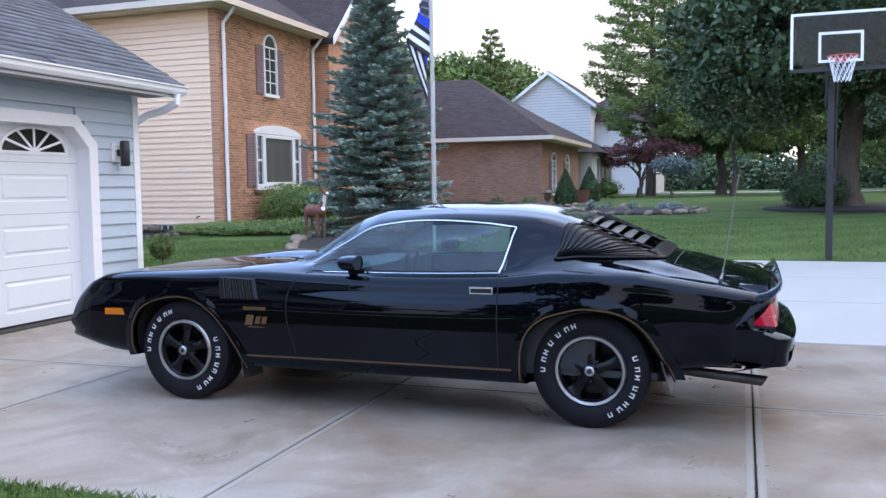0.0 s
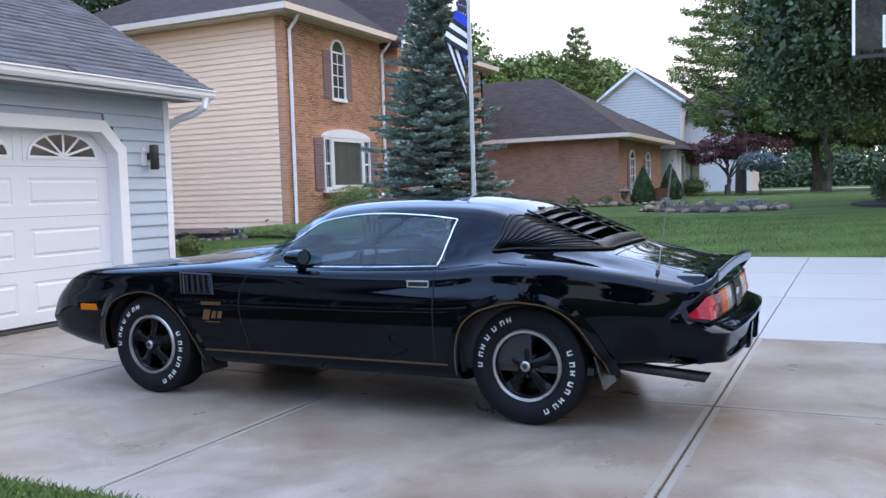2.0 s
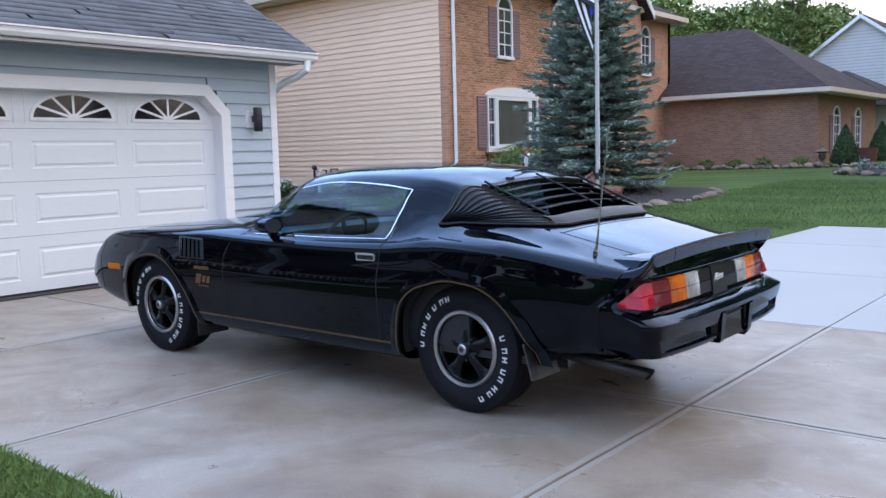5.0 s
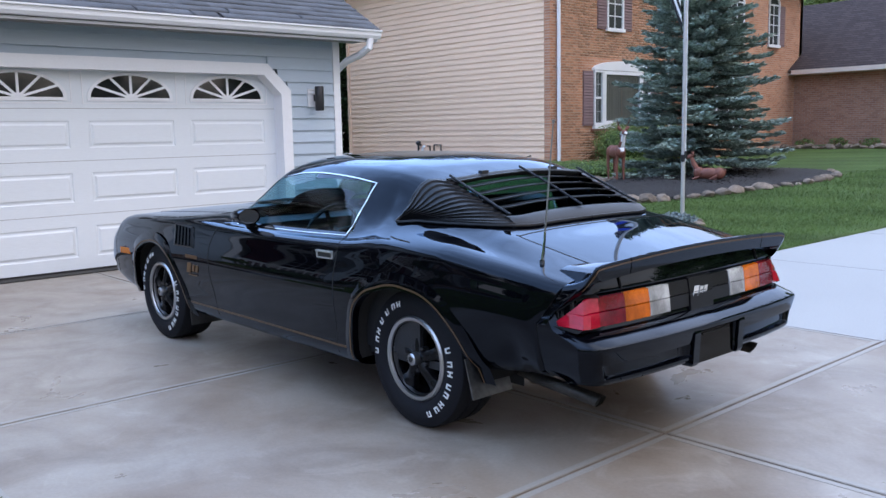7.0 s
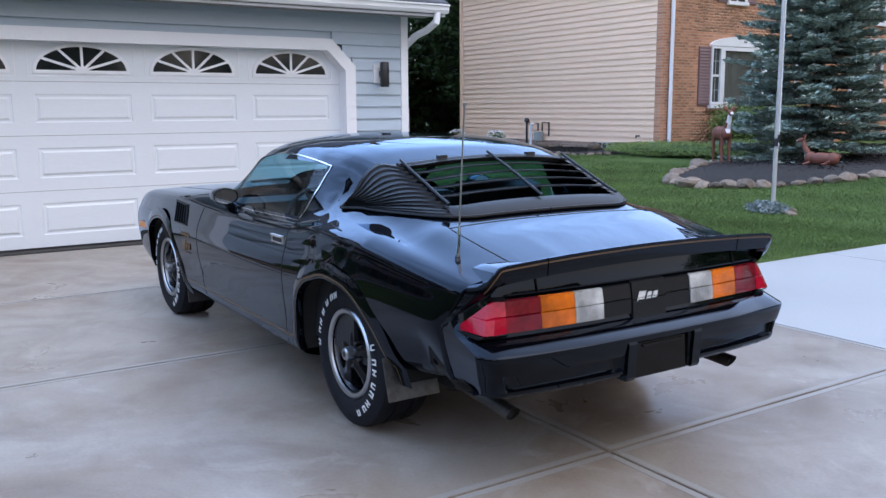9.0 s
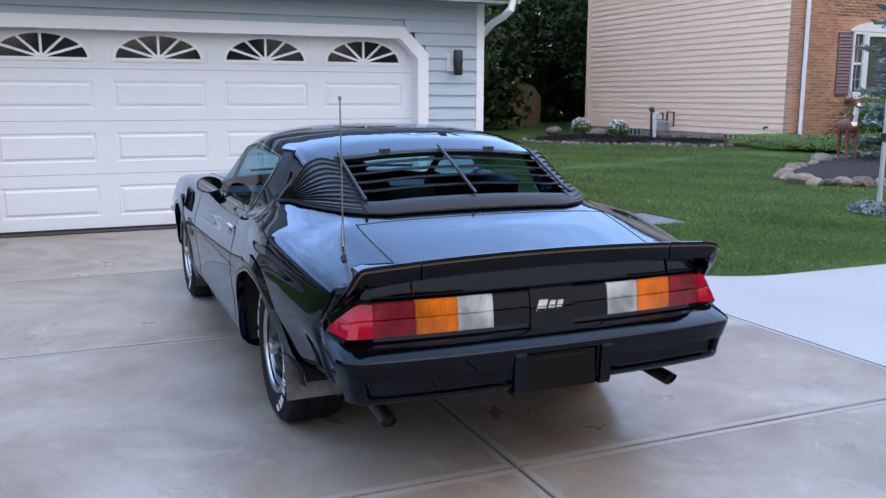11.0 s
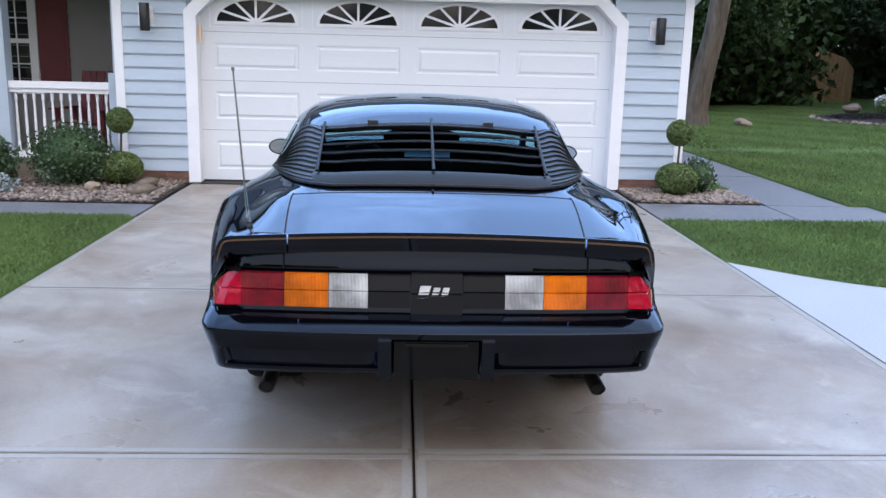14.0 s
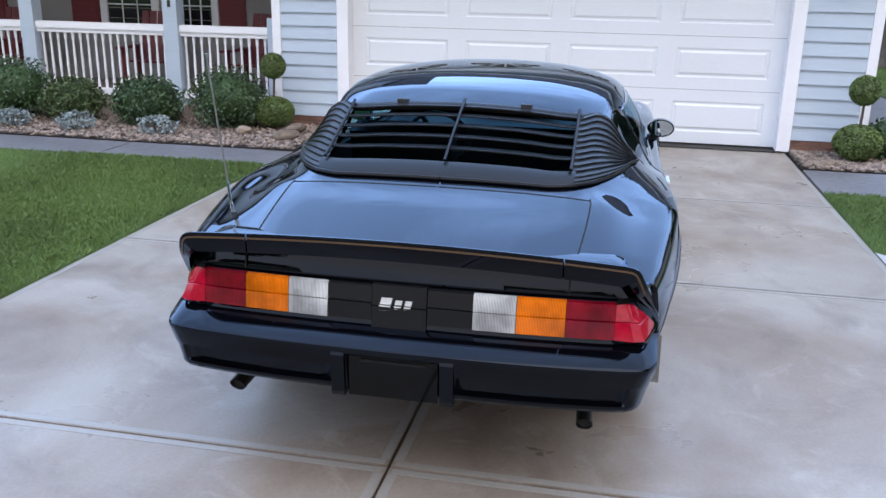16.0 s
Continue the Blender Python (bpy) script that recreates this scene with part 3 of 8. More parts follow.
def holed(bm, y0, y1, z0, z1, x, cells):
    """A flat face with rectangular gaps for the panels."""
    cells = sorted(cells)
    ys = [y0]
    for c in cells:
        ys += [c[0], c[1]]
    ys.append(y1)
    za, zb = cells[0][2], cells[0][3]
    q = lambda a, b, c, d: bm.faces.new([bm.verts.new(p) for p in ((x, a, c), (x, b, c), (x, b, d), (x, a, d))])
    q(y0, y1, z0, za), q(y0, y1, zb, z1)
    for i in range(0, len(ys), 2):
        q(ys[i], ys[i + 1], za, zb)


for s, (z0, z1) in enumerate(SEC):
    bm = bmesh.new()
    box(bm, DXF - 0.04, DXF - 0.012, DL + 0.1, DR - 0.1, z0, z1)
    cells = [(PY0 + i * PW + 0.1, PY0 + (i + 1) * PW - 0.1, z0 + 0.13, z1 - 0.125) for i in range(4)]
    if s < 3:
        holed(bm, DL + 0.1, DR - 0.1, z0, z1, DXF, cells)
        for c in cells:
            emboss(bm, *c, DXF)
    else:
        q = [bm.verts.new(p) for p in ((DXF, DL + 0.1, z0), (DXF, DR - 0.1, z0), (DXF, DR - 0.1, z1), (DXF, DL + 0.1, z1))]
        bm.faces.new(q)
    sec = part("door_section", bm, M_DOORW, gdoor)
    bm = bmesh.new()
    box(bm, DXF - 0.03, DXF - 0.002, DL + 0.1, DR - 0.1, z1 - 0.002, z1 + 0.007)
    part("section_joint", bm, M_SHADE, gdoor)
    if s == 3:
        for i in range(4):
            yc, zb = PY0 + (i + 0.5) * PW, 1.85
            A, B = 0.445, 0.245
            arc = lambda k, n, ra, rb: (yc + ra * math.cos(math.pi * k / n), zb + rb * math.sin(math.pi * k / n))
            bm = bmesh.new()
            prism(bm, [arc(k, 24, A, B) for k in range(25)], "x", DXF - 0.001, DXF + 0.005)
            win = part("fan_window", bm, M_BLACKGLASS, gdoor, "half-round dark glass light")
            bm = bmesh.new()
            for k in range(24):
                a, b, c, d = arc(k, 24, A, B), arc(k + 1, 24, A, B), arc(k + 1, 24, A + 0.035, B + 0.03), arc(k, 24, A + 0.035, B + 0.03)
                prism(bm, [a, b, c, d], "x", DXF, DXF + 0.016)
            box(bm, DXF, DXF + 0.016, yc - A - 0.035, yc + A + 0.035, zb - 0.03, zb + 0.004)
            for y0, y1, a, b in ((yc - 0.53, yc + 0.53, zb + 0.29, zb + 0.30), (yc - 0.53, yc + 0.53, zb - 0.062, zb - 0.052), (yc - 0.53, yc - 0.52, zb - 0.052, zb + 0.29), (yc + 0.52, yc + 0.53, zb - 0.052, zb + 0.29)):
                box(bm, DXF, DXF + 0.006, y0, y1, a, b)
            part("fan_frame", bm, M_WHITE, win)
            for k in range(1, 6):
                a = math.pi * k / 6
                p, q = Vector((DXF + 0.008, yc + 0.05 * math.cos(a), zb + 0.03 * math.sin(a))), Vector((DXF + 0.008, yc + A * math.cos(a), zb + B * math.sin(a)))
                bm = bmesh.new()
                w = Vector((0, -(q - p).z, (q - p).y)).normalized() * 0.013
                pr = [p + w, p - w, q - w, q + w]
                prism(bm, [(v.y, v.z) for v in pr], "x", DXF + 0.004, DXF + 0.014)
                part("muntin", bm, M_WHITE, win)
            bm = bmesh.new()
            prism(bm, [arc(k, 10, 0.07, 0.045) for k in range(11)], "x", DXF + 0.004, DXF + 0.016)
            part("hub", bm, M_WHITE, win)
bm = bmesh.new()
box(bm, DXF - 0.03, DXF + 0.012, DL + 0.1, DR - 0.1, 0.0, 0.032)
part("bottom_seal", bm, M_DARK, gdoor)
bm = bmesh.new()
box(bm, FX - 0.07, FX - 0.04, DL + W + 0.012, DL + W + 0.04, 1.62, 1.80)
part("keypad", bm, M_BEIGE, gdoor, "small cream keypad cover", bevel=0.006)

# eave, gutter, roof
EX, EZ, SL = -6.60, 2.60, 0.585
# underside of the eave, its shade put into the grey
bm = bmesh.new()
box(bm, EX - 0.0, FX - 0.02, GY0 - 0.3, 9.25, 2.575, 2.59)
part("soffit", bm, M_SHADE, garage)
bm = bmesh.new()
box(bm, EX - 0.03, EX + 0.0, GY0 - 0.3, 9.27, 2.55, 2.70)
part("fascia", bm, M_WHITE, garage)
bm = bmesh.new()
gut = [(EX, 2.585), (EX + 0.075, 2.585), (EX + 0.10, 2.62), (EX + 0.10, 2.665), (EX + 0.125, 2.672), (EX + 0.125, 2.688), (EX + 0.11, 2.688), (EX + 0.09, 2.66), (EX + 0.07, 2.60), (EX, 2.60)]
prism(bm, gut, "y", GY0 - 0.4, 9.28)
part("gutter", bm, M_WHITE, garage, "white aluminium gutter")
bm = bmesh.new()
tube(bm, [(EX + 0.05, 9.14, 2.59), (EX + 0.05, 9.12, 2.48), (EX - 0.12, 9.10, 2.40), (FX + 0.08, 9.08, 2.34), (FX - 0.12, 9.05, 2.22), (FX - 0.28, GY1 + 0.045, 2.16)], 0.045, 10)
tube(bm, [(FX - 0.28, GY1 + 0.045, 2.16), (FX - 0.28, GY1 + 0.045, 0.12)], 0.040, 10)
part("downspout", bm, M_WHITE, garage, "white downspout elbow", smooth=True)


def shingle_roof(name, parent, o, along, up, n_len, n_up, material, w=0.32, h=0.14, label=""):
    """Courses of tabs laid up a slope: o the lower corner, along and up unit vectors."""
    o, along, up = np.array(o, float), np.array(along, float), np.array(up, float)
    nrm = np.cross(along, up)
    nrm = nrm * (1 if nrm[2] > 0 else -1)
    V, F = [], []
    rows, cols = int(n_up / h), int(n_len / w) + 2
    i, j = np.meshgrid(np.arange(rows), np.arange(cols), indexing="ij")
    i, j = i.ravel(), j.ravel()
    a0 = np.clip((j - 0.5 * (i % 2)) * w + rng.uniform(-0.02, 0.02, i.size), 0, n_len)
    a1 = np.clip((j + 1 - 0.5 * (i % 2)) * w - 0.006 + rng.uniform(-0.02, 0.02, i.size), 0, n_len)
    ok = a1 - a0 > 0.02
    i, a0, a1 = i[ok], a0[ok], a1[ok]
    b0, b1 = i * h - rng.uniform(0, 0.012, i.size), (i + 1) * h + 0.02
    t = rng.uniform(0.012, 0.024, i.size)
    P = lambda a, b, d: o + a[:, None] * along + b[:, None] * up + d[:, None] * nrm
    z = np.zeros_like(t)
    V = np.stack([P(a0, b0, z), P(a1, b0, z), P(a0, b0, t), P(a1, b0, t), P(a1, b1, z + 0.004), P(a0, b1, z + 0.004)], 1).reshape(-1, 3)
    F = (np.array([(0, 1, 3, 2), (2, 3, 4, 5)])[None] + 6 * np.arange(len(t))[:, None, None]).reshape(-1, 4)
    ob = new(name, np_mesh(name, V, F, material))
    ob.parent = parent
    return tagged(ob, label, kind="stuff")


sv = Vector((-1, 0, SL)).normalized()
RL = 4.2
bm = bmesh.new()
for y0, y1 in ((GY0 - 0.4, 9.29),):
    prism(bm, [(EX + 0.03, 2.69), (EX + 0.03 + sv.x * RL, 2.69 + sv.z * RL), (EX + 0.03 + sv.x * RL, 2.60 + sv.z * RL), (EX + 0.03, 2.60)], "y", y0, y1)
part("roof_deck", bm, M_SHING, garage)
shingle_roof("shingles", garage, (EX + 0.05, GY0 - 0.42, 2.697), (0, 1, 0), tuple(sv), 9.30 - GY0 + 0.42, RL, M_SHING, label="slate-blue asphalt shingles in courses")
bm = bmesh.new()
prism(bm, [(EX + 0.03 + sv.x * RL, 2.69 + sv.z * RL), (-14.5, 2.7), (-14.5, 2.6), (EX + 0.03 + sv.x * RL, 2.6 + sv.z * RL)], "y", GY0 - 0.4, 9.29)
part("roof_back", bm, M_SHING, garage)
bm = bmesh.new()
prism(bm, [(FX - 0.02, 2.6), (EX + 0.03 + sv.x * RL, 2.6 + sv.z * RL), (-13.9, 2.6)], "y", GY1 - 0.1, GY1)
part("gable_end", bm, M_SIDE, garage)
bm = bmesh.new()
prism(bm, [(EX + 0.03, 2.68), (EX + 0.03 + sv.x * RL, 2.68 + sv.z * RL), (EX + 0.03 + sv.x * RL, 2.53 + sv.z * RL), (EX + 0.03, 2.55)], "y", 9.22, 9.262)
part("rake_board", bm, M_WHITE, garage)


def sconce(y, z):
    s = thing("wall_lamp", "black cylinder wall lamp on a white backplate", "wall lamp", "lamps beside the garage door", (FX, y, z))
    bm = bmesh.new()
    box(bm, -0.01, 0.04, -0.10, 0.07, -0.10, 0.12)
    part("backplate", bm, M_WHITE, s, "white mounting block", bevel=0.006)
    bm = bmesh.new()
    lathe(bm, [(0, -0.15), (0.05, -0.15), (0.055, -0.14), (0.055, 0.14), (0.05, 0.15), (0, 0.15)], 20, pose(0.14, 0.0, 0))
    part("cylinder_shade", bm, M_DARK, s, smooth=True)
    bm = bmesh.new()
    box(bm, 0.03, 0.10, -0.02, 0.02, -0.03, 0.05)
    part("bracket", bm, M_DARK, s)
    return s


lamp_a = sconce(8.60, 1.86)
copy_thing(lamp_a, pose(FX, 2.80, 1.87))

# ---- the neighbouring brick house ----
NX, NY, NY1, NXB, NE = -13.15, 20.05, 34.0, -22.15, 6.2
house = thing("neighbour_house", "two-storey house with tan brick front and beige siding", "house")
bm = bmesh.new()
box(bm, NX - 0.2, NX, NY + 0.02, NY1, -0.1, NE)
part("brick_front", bm, M_BRICKY, house, "tan brick front wall")
bm = bmesh.new()
box(bm, NXB, NX - 0.2, NY + 0.05, NY + 0.25, 0.5, NE), box(bm, NXB, NXB + 0.2, NY + 0.25, NY1, -0.1, NE), box(bm, NXB, NX, NY1 - 0.2, NY1, -0.1, NE)
part("side_wall", bm, M_BEIGE, house)
bm = bmesh.new()
box(bm, NXB, NX - 0.2, NY + 0.03, NY + 0.3, -0.2, 0.53)
part("brick_base", bm, M_BASEX, house, "brown brick foundation")
NB = 0.158
for k in range(36):
    z = 0.51 + k * NB
    if z < NE:
        clap(house, NY + 0.05, NXB + 0.06, NX - 0.19, z, min(NB, NE - z), M_BEIGE, axis="y")
for x0, x1 in ((NXB - 0.02, NXB + 0.1),):
    bm = bmesh.new()
    box(bm, x0, x1, NY - 0.0, NY + 0.1, 0.5, NE)
    part("corner_board", bm, M_BEIGE, house)


def downspout(parent, pts, r=0.05):
    bm = bmesh.new()
    tube(bm, pts, r, 8)
    part("downspout", bm, M_WHITE, parent, "white downspout", smooth=True)


downspout(house, [(NX + 0.45, NY + 0.25, NE + 0.05), (NX + 0.3, NY + 0.3, NE - 0.12), (NX + 0.07, NY + 0.3, NE - 0.35), (NX + 0.07, NY + 0.3, 0.45), (NX + 0.25, NY + 0.3, 0.3)])
downspout(house, [(NX + 0.45, 25.5, NE + 0.05), (NX + 0.3, 25.45, NE - 0.12), (NX + 0.07, 25.45, NE - 0.35), (NX + 0.07, 25.45, 0.4)])
OH = 0.45
bm = bmesh.new()
box(bm, NXB - OH, NX + OH, NY - OH, NY1 + OH, NE, NE + 0.03)
part("soffit", bm, M_CREAM, house)
for a in (((NX + OH, NX + OH + 0.12, NY - OH - 0.12, NY1 + OH), "gutter"), ((NXB - OH, NX + OH, NY - OH - 0.12, NY - OH), "gutter")):
    bm = bmesh.new()
    box(bm, *a[0], NE + 0.03, NE + 0.20)
    part(a[1], bm, M_CREAM, house, bevel=0.02)


def hip_roof(parent, x0, x1, y0, y1, z, rise, material, hips=(True, True), along="y"):
    """A hipped roof over a rectangle; the ridge runs along the longer side."""
    bm = bmesh.new()
    if along == "y":
        h = (x1 - x0) / 2
        a, b = Vector(((x0 + x1) / 2, y0 + h * hips[0], z + rise)), Vector(((x0 + x1) / 2, y1 - h * hips[1], z + rise))
    else:
        h = (y1 - y0) / 2
        a, b = Vector((x0 + h * hips[0], (y0 + y1) / 2, z + rise)), Vector((x1 - h * hips[1], (y0 + y1) / 2, z + rise))
    c = [bm.verts.new(v) for v in ((x0, y0, z), (x1, y0, z), (x1, y1, z), (x0, y1, z))]
    A, B = bm.verts.new(a), bm.verts.new(b)
    fs = [(c[0], c[1], A), (c[1], c[2], B, A), (c[2], c[3], B), (c[3], c[0], A, B)] if along == "y" else [(c[0], c[1], B, A), (c[1], c[2], B), (c[2], c[3], A, B), (c[3], c[0], A)]
    for f in fs:
        bm.faces.new(f)
    bm.faces.new(c)
    return part("roof", bm, material, parent, "brown shingled hip roof")


def tab_mat(m, h):
    """Shingle courses as relief, on a roof that stays far off."""
    n, l = m.node_tree.nodes, m.node_tree.links
    b = n["Principled BSDF"]
    tc, mp, br = n.new("ShaderNodeTexCoord"), n.new("ShaderNodeSeparateXYZ"), n.new("ShaderNodeTexBrick")
    ad, cm = n.new("ShaderNodeMath"), n.new("ShaderNodeCombineXYZ")
    l.new(tc.outputs["Object"], mp.inputs[0])
    l.new(mp.outputs["X"], ad.inputs[0]), l.new(mp.outputs["Y"], ad.inputs[1]), l.new(ad.outputs[0], cm.inputs[0]), l.new(mp.outputs["Z"], cm.inputs[1])
    br.inputs["Scale"].default_value, br.inputs["Mortar Size"].default_value, br.inputs["Brick Width"].default_value, br.inputs["Row Height"].default_value = 1, 0.008, 0.3, h
    br.inputs["Color1"].default_value, br.inputs["Color2"].default_value, br.inputs["Mortar"].default_value = (0.062, 0.044, 0.042, 1), (0.040, 0.029, 0.028, 1), (0.022, 0.017, 0.017, 1)
    l.new(cm.outputs[0], br.inputs["Vector"]), l.new(br.outputs["Color"], b.inputs["Base Color"])
    return m


M_ROOF2 = tab_mat(mat("brown_roof", (0.054, 0.033, 0.029), 0.9, spec=0.2, var=0.3, bump=0.3), 0.085)
hip_roof(house, NXB - OH - 0.1, NX + OH + 0.1, NY - OH - 0.1, NY1 + OH, NE + 0.17, 2.9, M_ROOF2)

# gabled wing of the front
WX, WY0, WY1 = NX + 0.46, 25.8, 30.6
wc = (WY0 + WY1) / 2
bm = bmesh.new()
prism(bm, [(WY0, -0.1), (WY1, -0.1), (WY1, NE + 0.1), (wc, NE + 2.35), (WY0, NE + 0.1)], "x", NX - 0.1, WX)
part("gable_wing", bm, M_BRICKY, house, "brick gabled bay of the front")
bm = bmesh.new()
for s in (-1, 1):
    y = wc + s * (wc - WY0 + 0.35)
    prism(bm, [(y, NE + 0.0), (wc, NE + 2.62), (wc, NE + 2.42), (y, NE - 0.2)], "x", NX - 4, WX + 0.35)
part("wing_roof", bm, M_ROOF2, house)
bm = bmesh.new()
for s in (-1, 1):
    y = wc + s * (wc - WY0 + 0.36)
    prism(bm, [(y, NE + 0.02), (wc, NE + 2.64), (wc, NE + 2.42), (y, NE - 0.22)], "x", WX + 0.35, WX + 0.39)
part("rake_board", bm, M_WHITE, house, "white gable rake board")


def slatted(bm, xb, xf, y0, y1, z0, z1, n):
    """A louvred panel: one body whose face steps in sloping slats."""
    pts, h = [(xb, z0), (xf, z0)], (z1 - z0 - .1) / n
    for k in range(n):
        z = z0 + .05 + k * h
        pts += [(xf, z), (xf + .016, z + h * .15), (xf - .008, z + h * .98)]
    prism(bm, pts + [(xf, z1 - .04), (xf, z1), (xb, z1)], "y", y0, y1)


def window(parent, x, y0, y1, z0, z1, arch=0.0, cols=2, rows=2, shutters=0.0):
    """A white framed window in an x-facing wall; arch: the rise of its round head."""
    n = 12
    yc, hw = (y0 + y1) / 2, (y1 - y0) / 2
    w = thing("window", "", "")
    w.parent = parent
    head = [(yc + hw * math.cos(math.pi * k / n), z1 + arch * math.sin(math.pi * k / n)) for k in range(n + 1)] if arch else [(y1, z1), (y0, z1)]
    bm = bmesh.new()
    prism(bm, [(y0, z0), (y1, z0)] + head, "x", x - 0.05, x + 0.012)
    part("pane", bm, M_PANE, w)
    bm = bmesh.new()
    t = 0.055
    box(bm, x - 0.02, x + 0.06, y0 - t, y0, z0 - t, z1), box(bm, x - 0.02, x + 0.06, y1, y1 + t, z0 - t, z1), box(bm, x - 0.02, x + 0.09, y0 - t - 0.03, y1 + t + 0.03, z0 - t - 0.04, z0)
    if arch:
        for k in range(n):
            a, b = head[k], head[k + 1]
            f = lambda p: (yc + (p[0] - yc) * (1 + t / hw), z1 + (p[1] - z1) * (1 + t / max(arch, 0.05)))
            prism(bm, [a, b, f(b), f(a)], "x", x - 0.02, x + 0.06)
        box(bm, x - 0.02, x + 0.03, y0, y1, z1 - 0.025, z1 + 0.025)
    else:
        box(bm, x - 0.02, x + 0.06, y0 - t, y1 + t, z1, z1 + t)
    part("frame", bm, M_WHITE, w)
    bm = bmesh.new()
    for k in range(1, cols):
        y = y0 + (y1 - y0) * k / cols
        box(bm, x - 0.01, x + 0.028, y - 0.012, y + 0.012, z0, z1)
    for k in range(1, rows):
        z = z0 + (z1 - z0) * k / rows
        box(bm, x - 0.01, x + 0.026, y0, y1, z - 0.014, z + 0.014)
    if cols * rows > 1:
        part("muntin_grid", bm, M_WHITE, w)
    else:
        bm.free()
    if shutters:
        for a, b in ((y0 - t - shutters, y0 - t - 0.01), (y1 + t + 0.01, y1 + t + shutters)):
            bm = bmesh.new()
            slatted(bm, x - 0.02, x + 0.035, a, b, z0 - 0.04, z1, 16)
            part("shutter", bm, M_MAUVE, w, "mauve louvred shutter")
    return w


# arched upper window, and the wide lower one under its white fan head
window(house, NX, 22.50, 23.14, 4.2, 5.55, 0.33, 2, 4, shutters=0.40)
def casement(y0, y1, z0, z1, t, name, rows=0):
    """A white sash in the brick front: frame members, glass and, on narrow sashes, rails and thin bars."""
    w = thing(name, "", "")
    w.parent = house
    for a, b, c, d in ((y0, y0 + t, z0, z1), (y1 - t, y1, z0, z1), (y0 + t, y1 - t, z0, z0 + t * 1.2), (y0 + t, y1 - t, z1 - t, z1)):
        bm = bmesh.new()
        box(bm, NX - .02, NX + .075, a, b, c, d)
        part("frame_member", bm, M_WHITE, w, bevel=.008)
    bm = bmesh.new()
    gx = NX + (.012 if rows else .048)
    box(bm, gx, gx + .006, y0 + t, y1 - t, z0 + t, z1 - t)
    part("pane", bm, M_PANE if rows else M_VEIL, w)
    if rows:
        zm = (z0 + z1) / 2
        bm = bmesh.new()
        box(bm, NX + .0, NX + .05, y0 + t, y1 - t, zm - .03, zm + .03)
        part("sash_rail", bm, M_WHITE, w)
        bm = bmesh.new()
        yc = (y0 + y1) / 2
        box(bm, NX + .015, NX + .026, yc - .008, yc + .008, z0 + t, z1 - t)
        for z in ((z0 + zm) / 2, (z1 + zm) / 2):
            box(bm, NX + .015, NX + .025, y0 + t, y1 - t, z - .009, z + .009)
        part("glazing_bar", bm, M_PALEBAR, w)
    return w


M_BRICKSILL = mat("sill_brick", (.22, .105, .075), .9, var=.3, scale=9)
M_PALEBAR = mat("dull_white_bar", (.42, .42, .41), .6)
M_VEIL = mat("curtained_glass", (0.05, 0.055, 0.055), 0.04, spec=0.6)
M_VEIL.node_tree.nodes["Principled BSDF"].inputs["Alpha"].default_value = 0.22
big = casement(22.28, 24.06, 1.52, 3.02, .10, "picture_window")
# folded grey-green drapes behind the glass
for y0, y1, ph in ((22.39, 23.15, 0.0), (23.17, 23.95, 1.9)):
    n = 56
    yy = np.linspace(y0, y1, n + 1)
    xx = NX + .020 + .010 * np.sin(yy * 62 + ph) * (.5 + .5 * np.sin(yy * 9 + ph)) + .004 * np.sin(yy * 23)
    V = np.concatenate([np.stack([xx, yy, np.full(n + 1, z)], -1) for z in (1.62, 2.92)])
    k = np.arange(n)
    ob = new("drape", np_mesh("drape", V, np.stack([k, k + 1, k + n + 2, k + n + 1], -1), M_CURTAIN, True))
    ob.parent = big
casement(21.86, 22.27, 1.52, 3.02, .055, "sash_window", 2), casement(24.07, 24.48, 1.52, 3.02, .055, "sash_window", 2)
bm = bmesh.new()
box(bm, NX - .02, NX + .09, 21.78, 24.56, 1.36, 1.42)
part("window_sill", bm, M_BRICKSILL, house, "brick sill under the wide window")
bm = bmesh.new()
box(bm, NX - .02, NX + .10, 21.84, 24.50, 1.42, 1.515)
part("sill_board", bm, M_WHITE, house, "white sill board", bevel=.008)
bm = bmesh.new()
prism(bm, [(23.17 + 1.36 * math.cos(math.pi * k / 16), 3.03 + 0.27 * math.sin(math.pi * k / 16)) for k in range(17)], "x", NX - 0.02, NX + 0.08)
part("window_head", bm, M_WHITE, house, "white curved window head")
for y0, y1 in ((21.42, 21.84), (24.52, 24.96)):
    bm = bmesh.new()
    slatted(bm, NX - 0.02, NX + 0.04, y0, y1, 1.5, 3.0, 18)
    part("shutter", bm, M_MAUVE, house, "mauve louvred shutter")
window(house, WX, 27.45, 28.95, 3.9, 5.35, 0.62, 4, 4), window(house, WX, 27.45, 28.95, 1.1, 2.9, 0, 4, 4)
window(house, NX, 31.5, 32.15, 4.2, 5.55, 0.33, 2, 4, shutters=0.40)


def glass_block(x):
    bm = bmesh.new()
    box(bm, x - 0.4, x + 0.4, NY - 0.01, NY + 0.1, 0.13, 0.5)
    w = part("basement_window", bm, M_PANE, house, "glass block basement window")
    bm = bmesh.new()
    for k in range(5):
        box(bm, x - 0.42 + k * 0.2, x - 0.38 + k * 0.2, NY - 0.025, NY + 0.02, 0.12, 0.51)
    for z in (0.11, 0.30, 0.49):
        box(bm, x - 0.42, x + 0.42, NY - 0.025, NY + 0.02, z, z + 0.035)
    part("grid", bm, M_POLE, w)


glass_block(-15.0), glass_block(-19.4)

